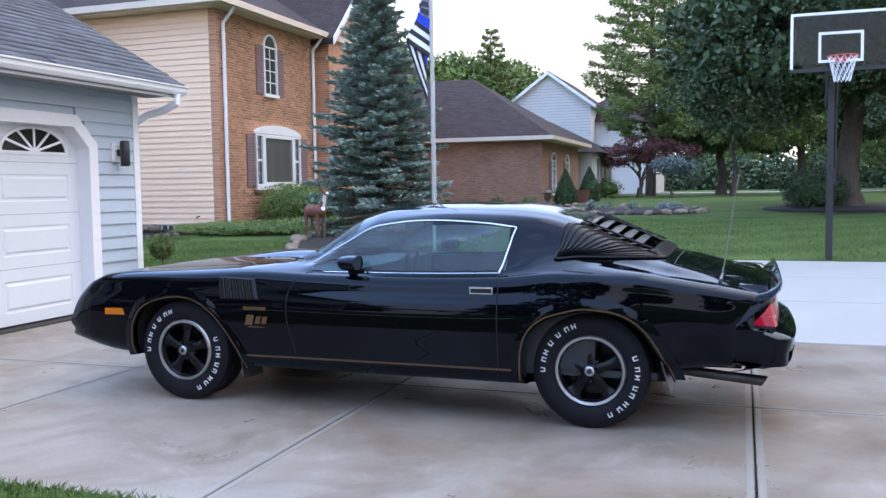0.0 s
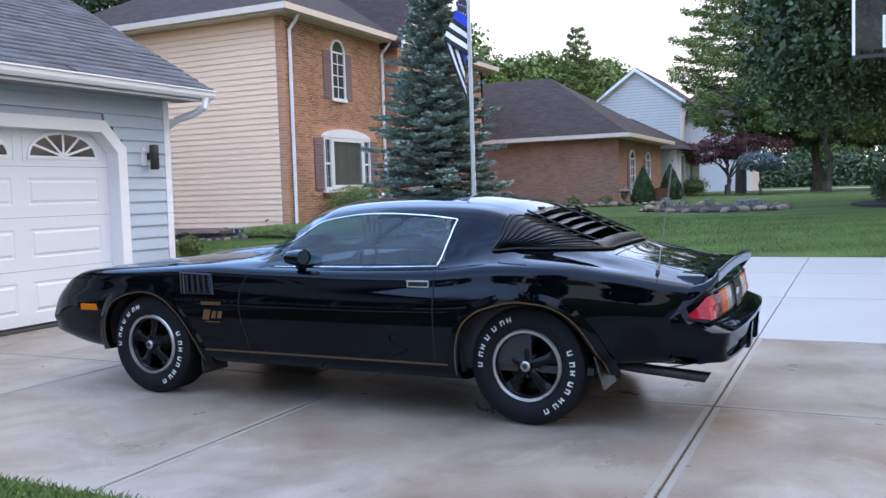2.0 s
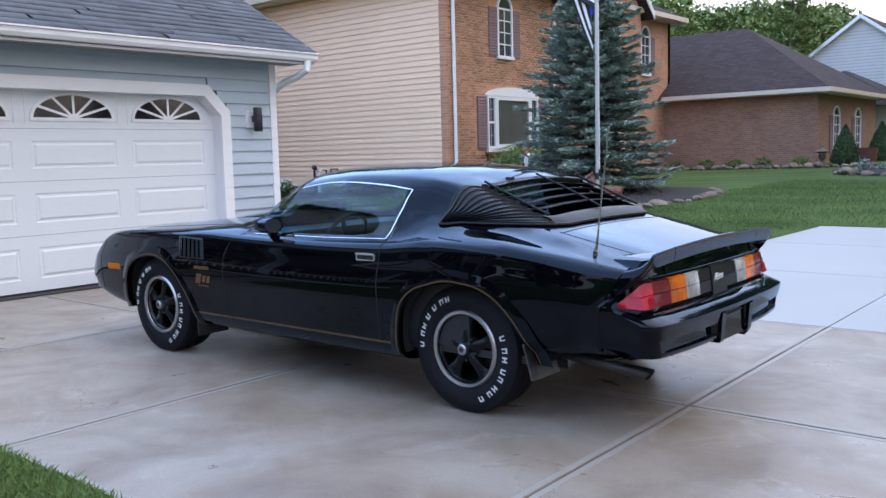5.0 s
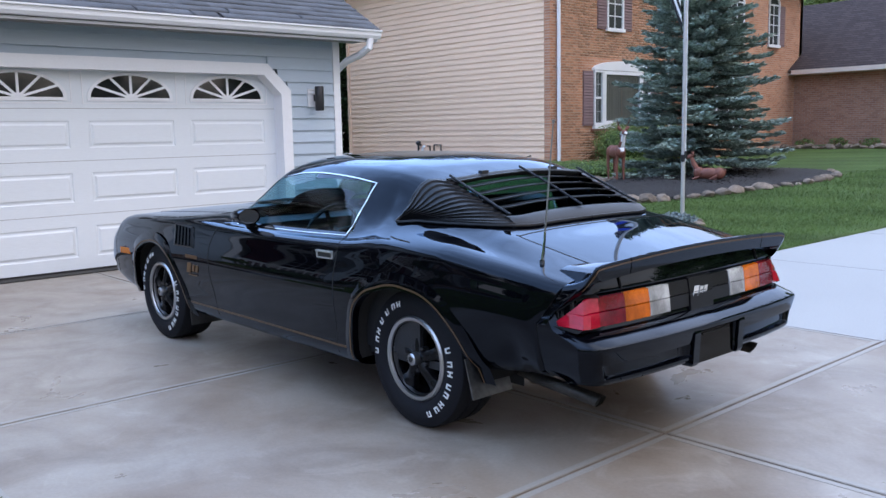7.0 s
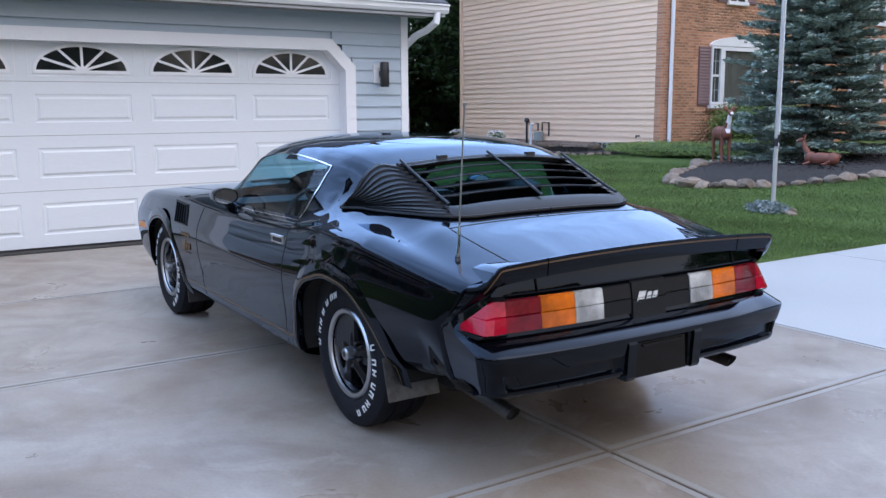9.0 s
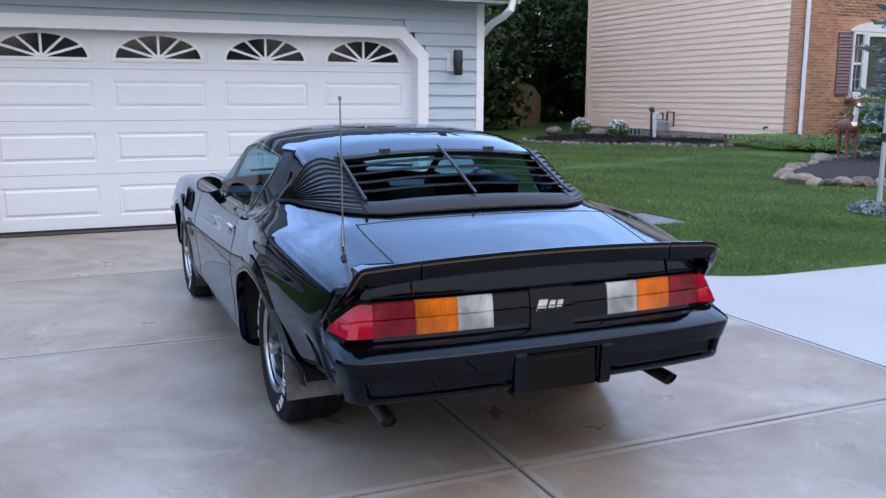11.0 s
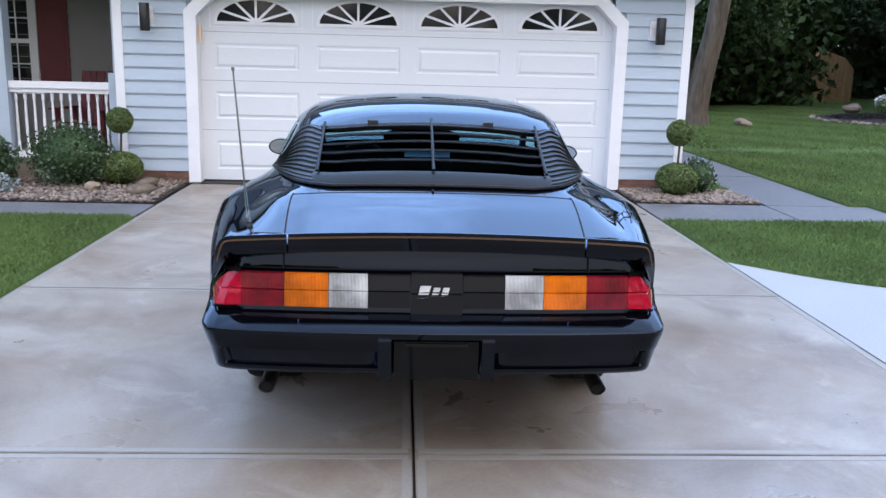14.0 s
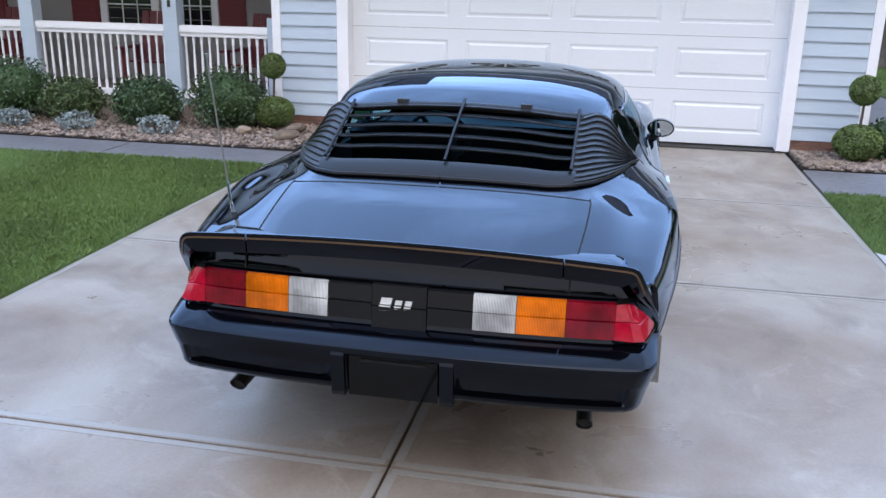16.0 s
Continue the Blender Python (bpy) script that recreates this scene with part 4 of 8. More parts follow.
# brick garage wing behind the spruce
wing = thing("brick_garage_wing", "single-storey brick wing under a brown hip roof", "house")
HX, HY, HY1, HB, HE = -7.42, 33.5, 41.4, 0.55, 3.18
bm = bmesh.new()
box(bm, -14.0, HX - 0.01, HY, HY + 0.2, HB, HE)
part("brick_wall", bm, M_WINGX, wing)
bm = bmesh.new()
box(bm, HX - 0.2, HX, HY + 0.003, HY1, HB, HE)
part("brick_wall", bm, M_WINGY, wing)
bm = bmesh.new()
box(bm, -14.0, -13.8, HY + 0.2, HY1, HB, HE)
part("brick_wall", bm, M_WINGY, wing)
bm = bmesh.new()
box(bm, -14.2, HX + 0.45, HY - 0.45, HY1 + 0.45, HE, HE + 0.05)
part("soffit", bm, M_CREAM, wing)
for a in ((-13.0, HX + 0.57, HY - 0.57, HY - 0.45), (HX + 0.45, HX + 0.57, HY - 0.45, HY1 + 0.45)):
    bm = bmesh.new()
    box(bm, *a, HE + 0.02, HE + 0.17)
    part("gutter", bm, M_CREAM, wing, bevel=0.02)
hip_roof(wing, -18.0, HX + 0.55, HY - 0.55, HY1 + 0.55, HE + 0.14, 2.85, M_ROOF2, (False, True), "x")
window(wing, HX, 35.3, 36.0, 1.1, 2.45, .3, 2, 4, shutters=0.38)
window(wing, HX, 38.2, 38.9, 1.1, 2.45, .3, 2, 4, shutters=0.38)
downspout(wing, [(-13.9, HY - 0.08, 3.0), (-13.9, HY - 0.08, 0.6)])

# bricks of the front wall: those by the corner singly, the rest joined
BW, RH, MO = 0.205, 0.072, 0.006
bm = bmesh.new()
box(bm, -0.02, 0.005, -BW / 2 + MO, BW / 2 - MO, -RH / 2 + MO, RH / 2 - MO)
brick_me = finish("brick", bm, M_PIECE)
V, F = [], []
n_single = 0
for r in range(2, 86):
    for k in range(97, 131):
        yc, zc = (k + .5) * BW - (BW / 2 if r % 2 == 0 else 0), (r + .5) * RH
        if yc < NY + .15 or yc > 26.6 or (21.3 < yc < 25.1 and 1.35 < zc < 3.4) or (21.95 < yc < 23.7 and 4.05 < zc < 6.0) or zc > NE - .1:
            continue
        if yc < 21.3 and n_single < 300:
            b = new("brick", brick_me)
            b.parent, b.location = house, (NX, yc, zc)
            n_single += 1
        else:
            i = len(V) * 8
            V.append([(NX + x, yc + y * (BW / 2 - MO), zc + z * (RH / 2 - MO)) for x in (-.02, .005) for y, z in ((-1, -1), (1, -1), (1, 1), (-1, 1))])
            F += [(i + 4, i + 5, i + 6, i + 7), (i, i + 1, i + 5, i + 4), (i + 1, i + 2, i + 6, i + 5), (i + 2, i + 3, i + 7, i + 6), (i + 3, i, i + 4, i + 7)]
ob = new("brickwork", np_mesh("brickwork", np.array(V).reshape(-1, 3), F, M_PIECES))
ob.parent = house
tagged(ob, "tan brick courses of the front wall", "", kind="stuff")


# ---- the black coupe ----
import functools

CX, CY = -2.2, 5.805


def paint_mat(name, col, gloss):
    """Polished black paint under clear lacquer: a faint mirror face on, a strong one at a glance."""
    m = bpy.data.materials.new(name)
    m.use_nodes = True
    n, l = m.node_tree.nodes, m.node_tree.links
    b, out = n["Principled BSDF"], n["Material Output"]
    b.inputs["Base Color"].default_value, b.inputs["Roughness"].default_value, b.inputs["Specular IOR Level"].default_value = (*col, 1), 0.5, 0.0
    mx, gl, lw, pw, ma = (n.new("ShaderNode" + k) for k in ("MixShader", "BsdfGlossy", "LayerWeight", "Math", "Math"))
    gl.inputs["Color"].default_value, gl.inputs["Roughness"].default_value = (*gloss, 1), 0.02
    lw.inputs["Blend"].default_value = 0.5
    pw.operation, pw.inputs[1].default_value = "POWER", 3.9
    ma.operation, ma.use_clamp, ma.inputs[1].default_value, ma.inputs[2].default_value = "MULTIPLY_ADD", True, 1.0, 0.020
    l.new(lw.outputs["Facing"], pw.inputs[0]), l.new(pw.outputs[0], ma.inputs[0]), l.new(ma.outputs[0], mx.inputs["Fac"])
    l.new(b.outputs[0], mx.inputs[1]), l.new(gl.outputs[0], mx.inputs[2]), l.new(mx.outputs[0], out.inputs["Surface"])
    return m


M_PAINT = paint_mat("black_car_paint", (0.0012, 0.0013, 0.0022), (0.74, 0.85, 1.0))
M_TRIMBLK = mat("satin_black_plastic", (0.005, 0.005, 0.006), 0.34, spec=0.25, var=0.15, scale=6, bump=0.05, bscale=200)
M_RUBBER = mat("tyre_rubber", (0.006, 0.006, 0.008), 0.75, spec=0.2, var=0.3, scale=10, bump=0.15, bscale=120)
M_CHROME = mat("chrome", (0.75, 0.76, 0.78), 0.12, metal=1.0)
M_BRIGHT = mat("bright_handle_metal", (0.85, 0.85, 0.86), 0.38, metal=1.0)
M_ALU = mat("machined_rim", (0.40, 0.41, 0.43), 0.30, metal=1.0)
M_SPOKE = mat("black_wheel_paint", (0.003, 0.003, 0.004), 0.28, spec=0.2, var=0.2, scale=9)
M_GOLD = mat("gold_pinstripe", (0.068, 0.036, 0.015), 0.35)
M_GOLDTXT = mat("gold_decal", (0.10, 0.047, 0.015), 0.4)
M_LETTER = mat("white_tyre_lettering", (0.60, 0.60, 0.58), 0.7, var=0.1, scale=30)
M_GAP = mat("panel_gap", (0.002, 0.002, 0.002), 0.9)
M_WELL = mat("wheel_well", (0.008, 0.008, 0.008), 0.95)
M_SEAT = mat("black_vinyl", (0.012, 0.013, 0.016), 0.5, var=0.2, scale=6, bump=0.2, bscale=80)
M_EXH = mat("exhaust_steel", (0.06, 0.055, 0.05), 0.45, metal=0.8, var=0.4, scale=12)
M_FLAP = mat("mud_flap", (0.02, 0.019, 0.018), 0.6, var=0.5, scale=12)
M_SPLASH = mat("polished_splash_guard", (0.13, 0.13, 0.13), 0.35, metal=0.9, var=0.5, scale=9, bump=0.2, bscale=25)
M_MARK = mat("amber_marker", (0.50, 0.13, 0.008), 0.2, coat=0.6)
M_RECESS = mat("recess_black", (0.0015, 0.0015, 0.0015), 0.06, spec=0.18)
M_MIRROR = mat("mirror_glass", (0.30, 0.33, 0.36), 0.02, metal=1.0)
M_CARGLASS = sheer_mat("tinted_car_glass", (0.46, 0.68, 0.76), 0.055)


def lens_mat(name, col, dark):
    """A ribbed lamp lens: fine upright flutes over tinted plastic."""
    m = mat(name, col, 0.06, spec=0.35)
    n, l = m.node_tree.nodes, m.node_tree.links
    b = n["Principled BSDF"]
    tc, wv = n.new("ShaderNodeTexCoord"), n.new("ShaderNodeTexWave")
    wv.bands_direction, wv.inputs["Scale"].default_value, wv.inputs["Distortion"].default_value = "Y", 64, 0.8
    l.new(tc.outputs["Object"], wv.inputs["Vector"])
    mx = n.new("ShaderNodeMix")
    mx.data_type = "RGBA"
    mx.inputs["A"].default_value, mx.inputs["B"].default_value = (*dark, 1), (*col, 1)
    # uneven bulb glow put into the lens colour as noise
    nz, mr, hs = n.new("ShaderNodeTexNoise"), n.new("ShaderNodeMapRange"), n.new("ShaderNodeHueSaturation")
    nz.inputs["Scale"].default_value, nz.inputs["Detail"].default_value = 9.0, 3
    mr.inputs["From Min"].default_value, mr.inputs["From Max"].default_value, mr.inputs["To Min"].default_value, mr.inputs["To Max"].default_value = 0.35, 0.65, 0.55, 1.25
    l.new(tc.outputs["Object"], nz.inputs["Vector"]), l.new(nz.outputs["Fac"], mr.inputs["Value"]), l.new(mr.outputs[0], hs.inputs["Value"])
    l.new(wv.outputs["Fac"], mx.inputs["Factor"]), l.new(mx.outputs["Result"], hs.inputs["Color"]), l.new(hs.outputs[0], b.inputs["Base Color"])
    bp = n.new("ShaderNodeBump")
    bp.inputs["Strength"].default_value, bp.inputs["Distance"].default_value = 0.35, 0.004
    l.new(wv.outputs["Fac"], bp.inputs["Height"]), l.new(bp.outputs["Normal"], b.inputs["Normal"])
    return m


M_RLENS = lens_mat("red_lens", (0.24, 0.003, 0.014), (0.10, 0.002, 0.007))
M_RBRIGHT = mat("red_reflector", (0.30, 0.004, 0.018), 0.08, var=0.35, scale=14, spec=0.35)
M_ALENS = lens_mat("amber_lens", (0.70, 0.16, 0.004), (0.36, 0.065, 0.002))
M_WLENS = lens_mat("clear_lens", (0.54, 0.53, 0.51), (0.22, 0.22, 0.215))


def curve(*kv):
    """A smooth monotone curve through (x, value) keys."""
    xs, ys = np.array([k for k, _ in kv], float), np.array([v for _, v in kv], float)
    h, d = np.diff(xs), np.diff(ys) / np.diff(xs)
    m = np.zeros_like(xs)
    m[0], m[-1] = d[0], d[-1]
    for i in range(1, len(xs) - 1):
        if d[i - 1] * d[i] > 0:
            w1, w2 = 2 * h[i] + h[i - 1], h[i] + 2 * h[i - 1]
            m[i] = (w1 + w2) / (w1 / d[i - 1] + w2 / d[i])

    def f(x):
        x = np.clip(x, xs[0], xs[-1])
        i = np.clip(np.searchsorted(xs, x) - 1, 0, len(xs) - 2)
        t = (x - xs[i]) / h[i]
        return (2 * t ** 3 - 3 * t ** 2 + 1) * ys[i] + (t ** 3 - 2 * t ** 2 + t) * h[i] * m[i] + (-2 * t ** 3 + 3 * t ** 2) * ys[i + 1] + (t ** 3 - t ** 2) * h[i] * m[i + 1]
    return f


UF, UR = -4.66, 0.08
half_w = curve((-4.66, .845), (-4.52, .87), (-4.3, .89), (-3.9, .912), (-3.5, .925), (-2.8, .92), (-2.0, .925), (-1.2, .935), (-.8, .938), (-.4, .91), (-.1, .872), (.2, .82))
sill_z = curve((-4.66, .372), (-4.5, .345), (-4.3, .312), (-4.15, .296), (-4.0, .285), (-3.2, .235), (-1.2, .235), (-.8, .26), (-.42, .355), (-.05, .378), (.2, .395))
shoulder_z = curve((-4.66, .795), (-4.5, .815), (-4.3, .832), (-4.0, .85), (-3.5, .868), (-3.0, .888), (-2.6, .878), (-2.0, .872), (-1.36, .885), (-1.0, .915), (-.6, .899), (-.34, .865), (.03, .803), (.08, .794), (.2, .765))
rail_w = curve((-4.64, .5), (-4.0, .6), (-2.75, .68), (-2.45, .655), (-2.15, .63), (-1.5, .625), (-1.2, .605), (-1.0, .58), (-.8, .562), (-.65, .56), (-.5, .60), (-.35, .635), (.2, .6))
rail_z = curve((-4.64, .77), (-4.3, .838), (-3.6, .885), (-2.95, .92), (-2.70, .93), (-2.45, 1.06), (-2.2, 1.19), (-1.7, 1.235), (-1.25, 1.215), (-1.0, 1.165), (-.83, 1.095), (-.66, 1.025), (-.5, .96), (-.36, .933), (-.2, .897), (.03, .845), (.2, .81))
roof_z = curve((-4.64, .77), (-4.28, .84), (-3.71, .90), (-3.17, .935), (-2.88, .945), (-2.55, 1.18), (-2.36, 1.265), (-2.1, 1.298), (-1.85, 1.305), (-1.4, 1.296), (-1.12, 1.258), (-.99, 1.215), (-.9, 1.178), (-.7, 1.096), (-.5, 1.006), (-.40, .966), (-.2, .9205), (.03, .868), (.2, .83))


def nose(u):
    return np.clip((-3.95 - u) / 0.71, 0, 1) ** 2.0


def section(u):
    """The half section at station u, as (x, w, z) control points from the sill centre up to the roof centre."""
    W, zr, zs, wr, zl, zt = half_w(u), sill_z(u), shoulder_z(u), rail_w(u), rail_z(u), roof_z(u)
    wb = W - 0.095
    mid = zr + (zs - zr) * 0.62
    lo = zr + (mid - zr) * 0.55
    ws = max(wr + 0.03, wb)
    hk = min(1, max(0, (u + 1.45) / .3)) * min(1, max(0, (-.05 - u) / .35))                     # haunch shelf behind the doors
    fm, fz = .62 - .17 * hk, .5 - .12 * hk
    tk = min(1, max(0, (u + .55) / .4)) * (1 - .85 * min(1, max(0, (u + .18) / .2)))                                                          # lower quarters tuck in behind the wheels
    cr = min(1, max(0, (u + 1.0) / .45))                                                         # shoulders sharpen to an edge towards the tail
    ws = ws + (max(wr + 0.03, W - .040) - ws) * cr
    pts = [(0, zr), (W * .5, zr), (W - .13 - .05 * tk, zr), (W - .055 - .075 * tk, zr + .025), (W - .016 - .034 * tk, lo), (W - .002, mid - .012), (W - .002, mid + .012), (W - .028 + .019 * cr, mid + (zs - mid) * .55), (W - .06 + .037 * cr, zs - .018 + .004 * cr), (ws, zs),
           (wr + (ws - wr) * fm, zs + (zl - zs) * fz), (wr, zl), (wr * .86, zl + (zt - zl) * .42), (wr * .62, zl + (zt - zl) * .76), (wr * .3, zl + (zt - zl) * .95), (0, zt)]
    return np.array([(u, w, z) for w, z in pts])


# the soft nose in side view: chin, lower lip, prow and raked upper face
RAKE = curve((.28, .20), (.33, .12), (.365, .05), (.40, .006), (.445, .034), (.485, 0), (.55, .030), (.62, .067), (.69, .110), (.745, .150), (.775, .180), (.81, .25), (.85, .33))


SUB = 5
TAIL_Z, TAIL_X = (.30, .62, .80, 1.0), (-.034, -.036, .080, .080)       # where the quarters end, by height


def resample(P, n=SUB):
    """Points along a smooth line through P, n to a step."""
    Q = np.vstack([2 * P[0] - P[1], P, 2 * P[-1] - P[-2]])
    # the first and last step run level across the middle of the car
    Q[0], Q[-1] = P[1] * (1, -1, 1), P[-2] * (1, -1, 1)
    out = []
    for i in range(1, len(Q) - 2):
        p0, p1, p2, p3 = Q[i - 1:i + 3]
        l0, l1, l2 = (max(np.linalg.norm(b - a), 1e-6) for a, b in ((p0, p1), (p1, p2), (p2, p3)))
        m1 = l1 * ((p1 - p0) / l0 * l1 + (p2 - p1) / l1 * l0) / (l0 + l1)
        m2 = l1 * ((p2 - p1) / l1 * l2 + (p3 - p2) / l2 * l1) / (l1 + l2)
        for k in range(n):
            t = k / n
            out.append((2 * t ** 3 - 3 * t ** 2 + 1) * p1 + (t ** 3 - 2 * t ** 2 + t) * m1 + (-2 * t ** 3 + 3 * t ** 2) * p2 + (t ** 3 - t ** 2) * m2)
    out.append(P[-1])
    return np.array(out)


@functools.lru_cache(maxsize=20000)
def ring_at(u):
    """The full half section at station u, swept back at the nose and cut on a slant at the tail."""
    R, k = resample(section(u)), nose(u)
    if k > 0:
        R[:, 0] += k * (RAKE(R[:, 2]) + 0.09 * (R[:, 1] / half_w(u)) ** 2 + 0.045)
    elif u > -.2:
        R[:, 0] += ((u + .2) / (UR + .2)) ** 2 * (np.interp(R[:, 2], TAIL_Z, TAIL_X) - UR)
    return R


def surf(u, v):
    """A point of the skin: u along the car, v in control steps round the half section (9 belt, 11 rail, 15 roof centre)."""
    R = ring_at(round(float(u), 4))
    f = v * SUB
    i = int(min(max(0, math.floor(f)), len(R) - 2))
    return R[i] + (R[i + 1] - R[i]) * (f - i)


def skin_normal(u, v, side):
    a, b = surf(u + .01, v) - surf(u - .01, v), surf(u, min(v + .06, 15)) - surf(u, max(0, v - .06))
    n = np.cross(b, a)
    n = n / max(np.linalg.norm(n), 1e-9)
    c = surf(u, v)
    if n[1] * (c[1]) + n[2] * (c[2] - 0.6) < 0:
        n = -n
    return n * (1, side, 1)


def on_skin(u, v, side, off=0.0):
    """A place on the car's skin in the car's own axes; side -1 is the driver's."""
    return Vector(surf(u, v) * (1, side, 1) + skin_normal(u, v, side) * off) - Vector((CX, 0, 0))


def at(x, y, z):
    return Vector((x - CX, y, z))


car = thing("car", "glossy black two-door coupe with slatted rear window, parked on concrete", "car", at=(CX, CY, 0))
US = np.unique(np.round(np.concatenate([np.linspace(UF, -4.2, 16), np.linspace(-4.2, -3.0, 60), np.linspace(-3.0, -1.35, 56), np.linspace(-1.35, -.3, 54), np.linspace(-.3, UR, 20)]), 4))
GRID = np.array([ring_at(float(u)) for u in US])          # stations x points x 3
NS, NP = GRID.shape[:2]
F_C, R_C = (-3.547, 0.345), (-0.826, 0.345)                  # wheel centres
ARCH = {"f": curve((-1.2, .62), (-.5, .55), (-.02, .434), (.24, .380), (.6, .352), (1.0, .345), (1.4, .345), (1.77, .349), (2.15, .372), (2.47, .400), (2.75, .404), (3.0, .390), (3.38, .384), (3.9, .42), (4.4, .6)),
        "r": curve((-1.2, .62), (-.5, .54), (.03, .442), (.18, .411), (.45, .391), (.77, .383), (1.05, .370), (1.47, .349), (1.92, .352), (2.32, .384), (2.59, .398), (2.89, .388), (3.14, .380), (3.6, .40), (4.4, .6))}


def arch_r(c, kind, x, z):
    a = math.atan2(z - c[1], x - c[0])
    a = a + 2 * math.pi if a < -1.2 else a
    return float(ARCH[kind](min(a, 4.4)))


# which part each patch of the skin belongs to
def patch(i, j):
    u, v = (US[i] + US[i + 1]) / 2, (j + .5) / SUB
    if 9.1 < v < 10.75 - .2 * min(1, max(0, (u + 2.0) / .7)) and -2.62 < u < -1.325 and GRID[i, 11 * SUB, 2] > GRID[i, 9 * SUB, 2] + .05:
        return "side_window"
    if v > 11.25 and -2.84 < u < -2.36:
        return "windscreen"
    if v > 11.9 and -.93 < u < -.46:
        return "rear_window"
    if -2.62 < u < -1.355 and 2.2 < v < 9.1:
        return "door"
    if v > 10.9 and -4.45 < u <= -2.84:
        return "hood"
    if v > 11.6 and -.39 < u:
        return "deck_lid"
    return "body"


PAINTED = {"side_window": M_CARGLASS, "windscreen": M_CARGLASS, "rear_window": M_CARGLASS}
patches = {}
for side in (-1, 1):
    for i in range(NS - 1):
        for j in range(NP - 1):
            key = patch(i, j)
            if key in ("side_window", "door"):
                key = (key, side)
            quad = [(i, j), (i + 1, j), (i + 1, j + 1), (i, j + 1)]
            pts, gone = [], 0
            for a, b in quad:
                x, w, z = GRID[a, b]
                if w > .62 and z < .86:
                    for c, kind in ((F_C, "f"), (R_C, "r")):
                        dx, dz = x - c[0], z - c[1]
                        d = math.hypot(dx, dz)
                        if d < .75:
                            r = arch_r(c, kind, x, z)
                            if d < r:
                                gone += 1
                                s = r / max(d, 1e-4)
                                x, z = c[0] + dx * s, c[1] + dz * s
                pts.append((x, w * side, z))
            if gone == 4 or (gone and j < 3 * SUB):
                continue
            patches.setdefault(key, []).append((quad, pts))
skin = {}
for key, fs in patches.items():
    name = key[0] if isinstance(key, tuple) else key
    bm = bmesh.new()
    vs = {}
    for quad, pts in fs:
        ring = []
        for q, p in zip(quad, pts):
            k = (q, round(p[1], 5) if abs(p[1]) > 1e-6 else 0.0)
            if k not in vs:
                vs[k] = bm.verts.new(at(*p))
            if vs[k] not in ring:
                ring.append(vs[k])
        if len(ring) > 2:
            try:
                bm.faces.new(ring)
            except ValueError:
                pass
    ob = part(name, bm, PAINTED.get(name, M_PAINT), car, smooth=True, angle=50)
    skin[key] = ob
# closing plates at nose and tail
for u, nm in ((UF, "nose_panel"), (UR, "tail_bulkhead")):
    bm = bmesh.new()
    R = ring_at(u)
    bm.faces.new([bm.verts.new(at(x, w, z)) for x, w, z in R] + [bm.verts.new(at(x, -w, z)) for x, w, z in R[::-1]])
    part(nm, bm, M_PAINT if nm == "nose_panel" else M_TRIMBLK, car)


def ribbon(name, path, width, material, parent, across, lift=0.0015, label=""):
    """A narrow raised strip along skin places; across: the direction of its width at each."""
    bm = bmesh.new()
    prev = None
    for p, n, a in path:
        q = [bm.verts.new(p + n * lift + a * s * width / 2) for s in (-1, 1)] + [bm.verts.new(p - n * .002 + a * s * width / 2) for s in (1, -1)]
        if prev:
            for k in range(4):
                bm.faces.new((prev[k], prev[(k + 1) % 4], q[(k + 1) % 4], q[k]))
        prev = q
    return part(name, bm, material, parent, label)


def skin_line(uv, side):
    out = []
    pts = [on_skin(u, v, side) for u, v in uv]
    for i, (u, v) in enumerate(uv):
        n = Vector(skin_normal(u, v, side))
        d = (pts[min(i + 1, len(pts) - 1)] - pts[max(0, i - 1)]).normalized()
        out.append((pts[i], n, n.cross(d).normalized()))
    return out


def lerp(a, b, n):
    return [(a[0] + (b[0] - a[0]) * k / n, a[1] + (b[1] - a[1]) * k / n) for k in range(n + 1)]


def v_at(u, z):
    """Where on the half section, below the belt, the skin is at height z."""
    R = ring_at(round(float(u), 4))[2 * SUB:9 * SUB + 1, 2]
    return float(np.interp(z, R, np.arange(len(R)) / SUB + 2))


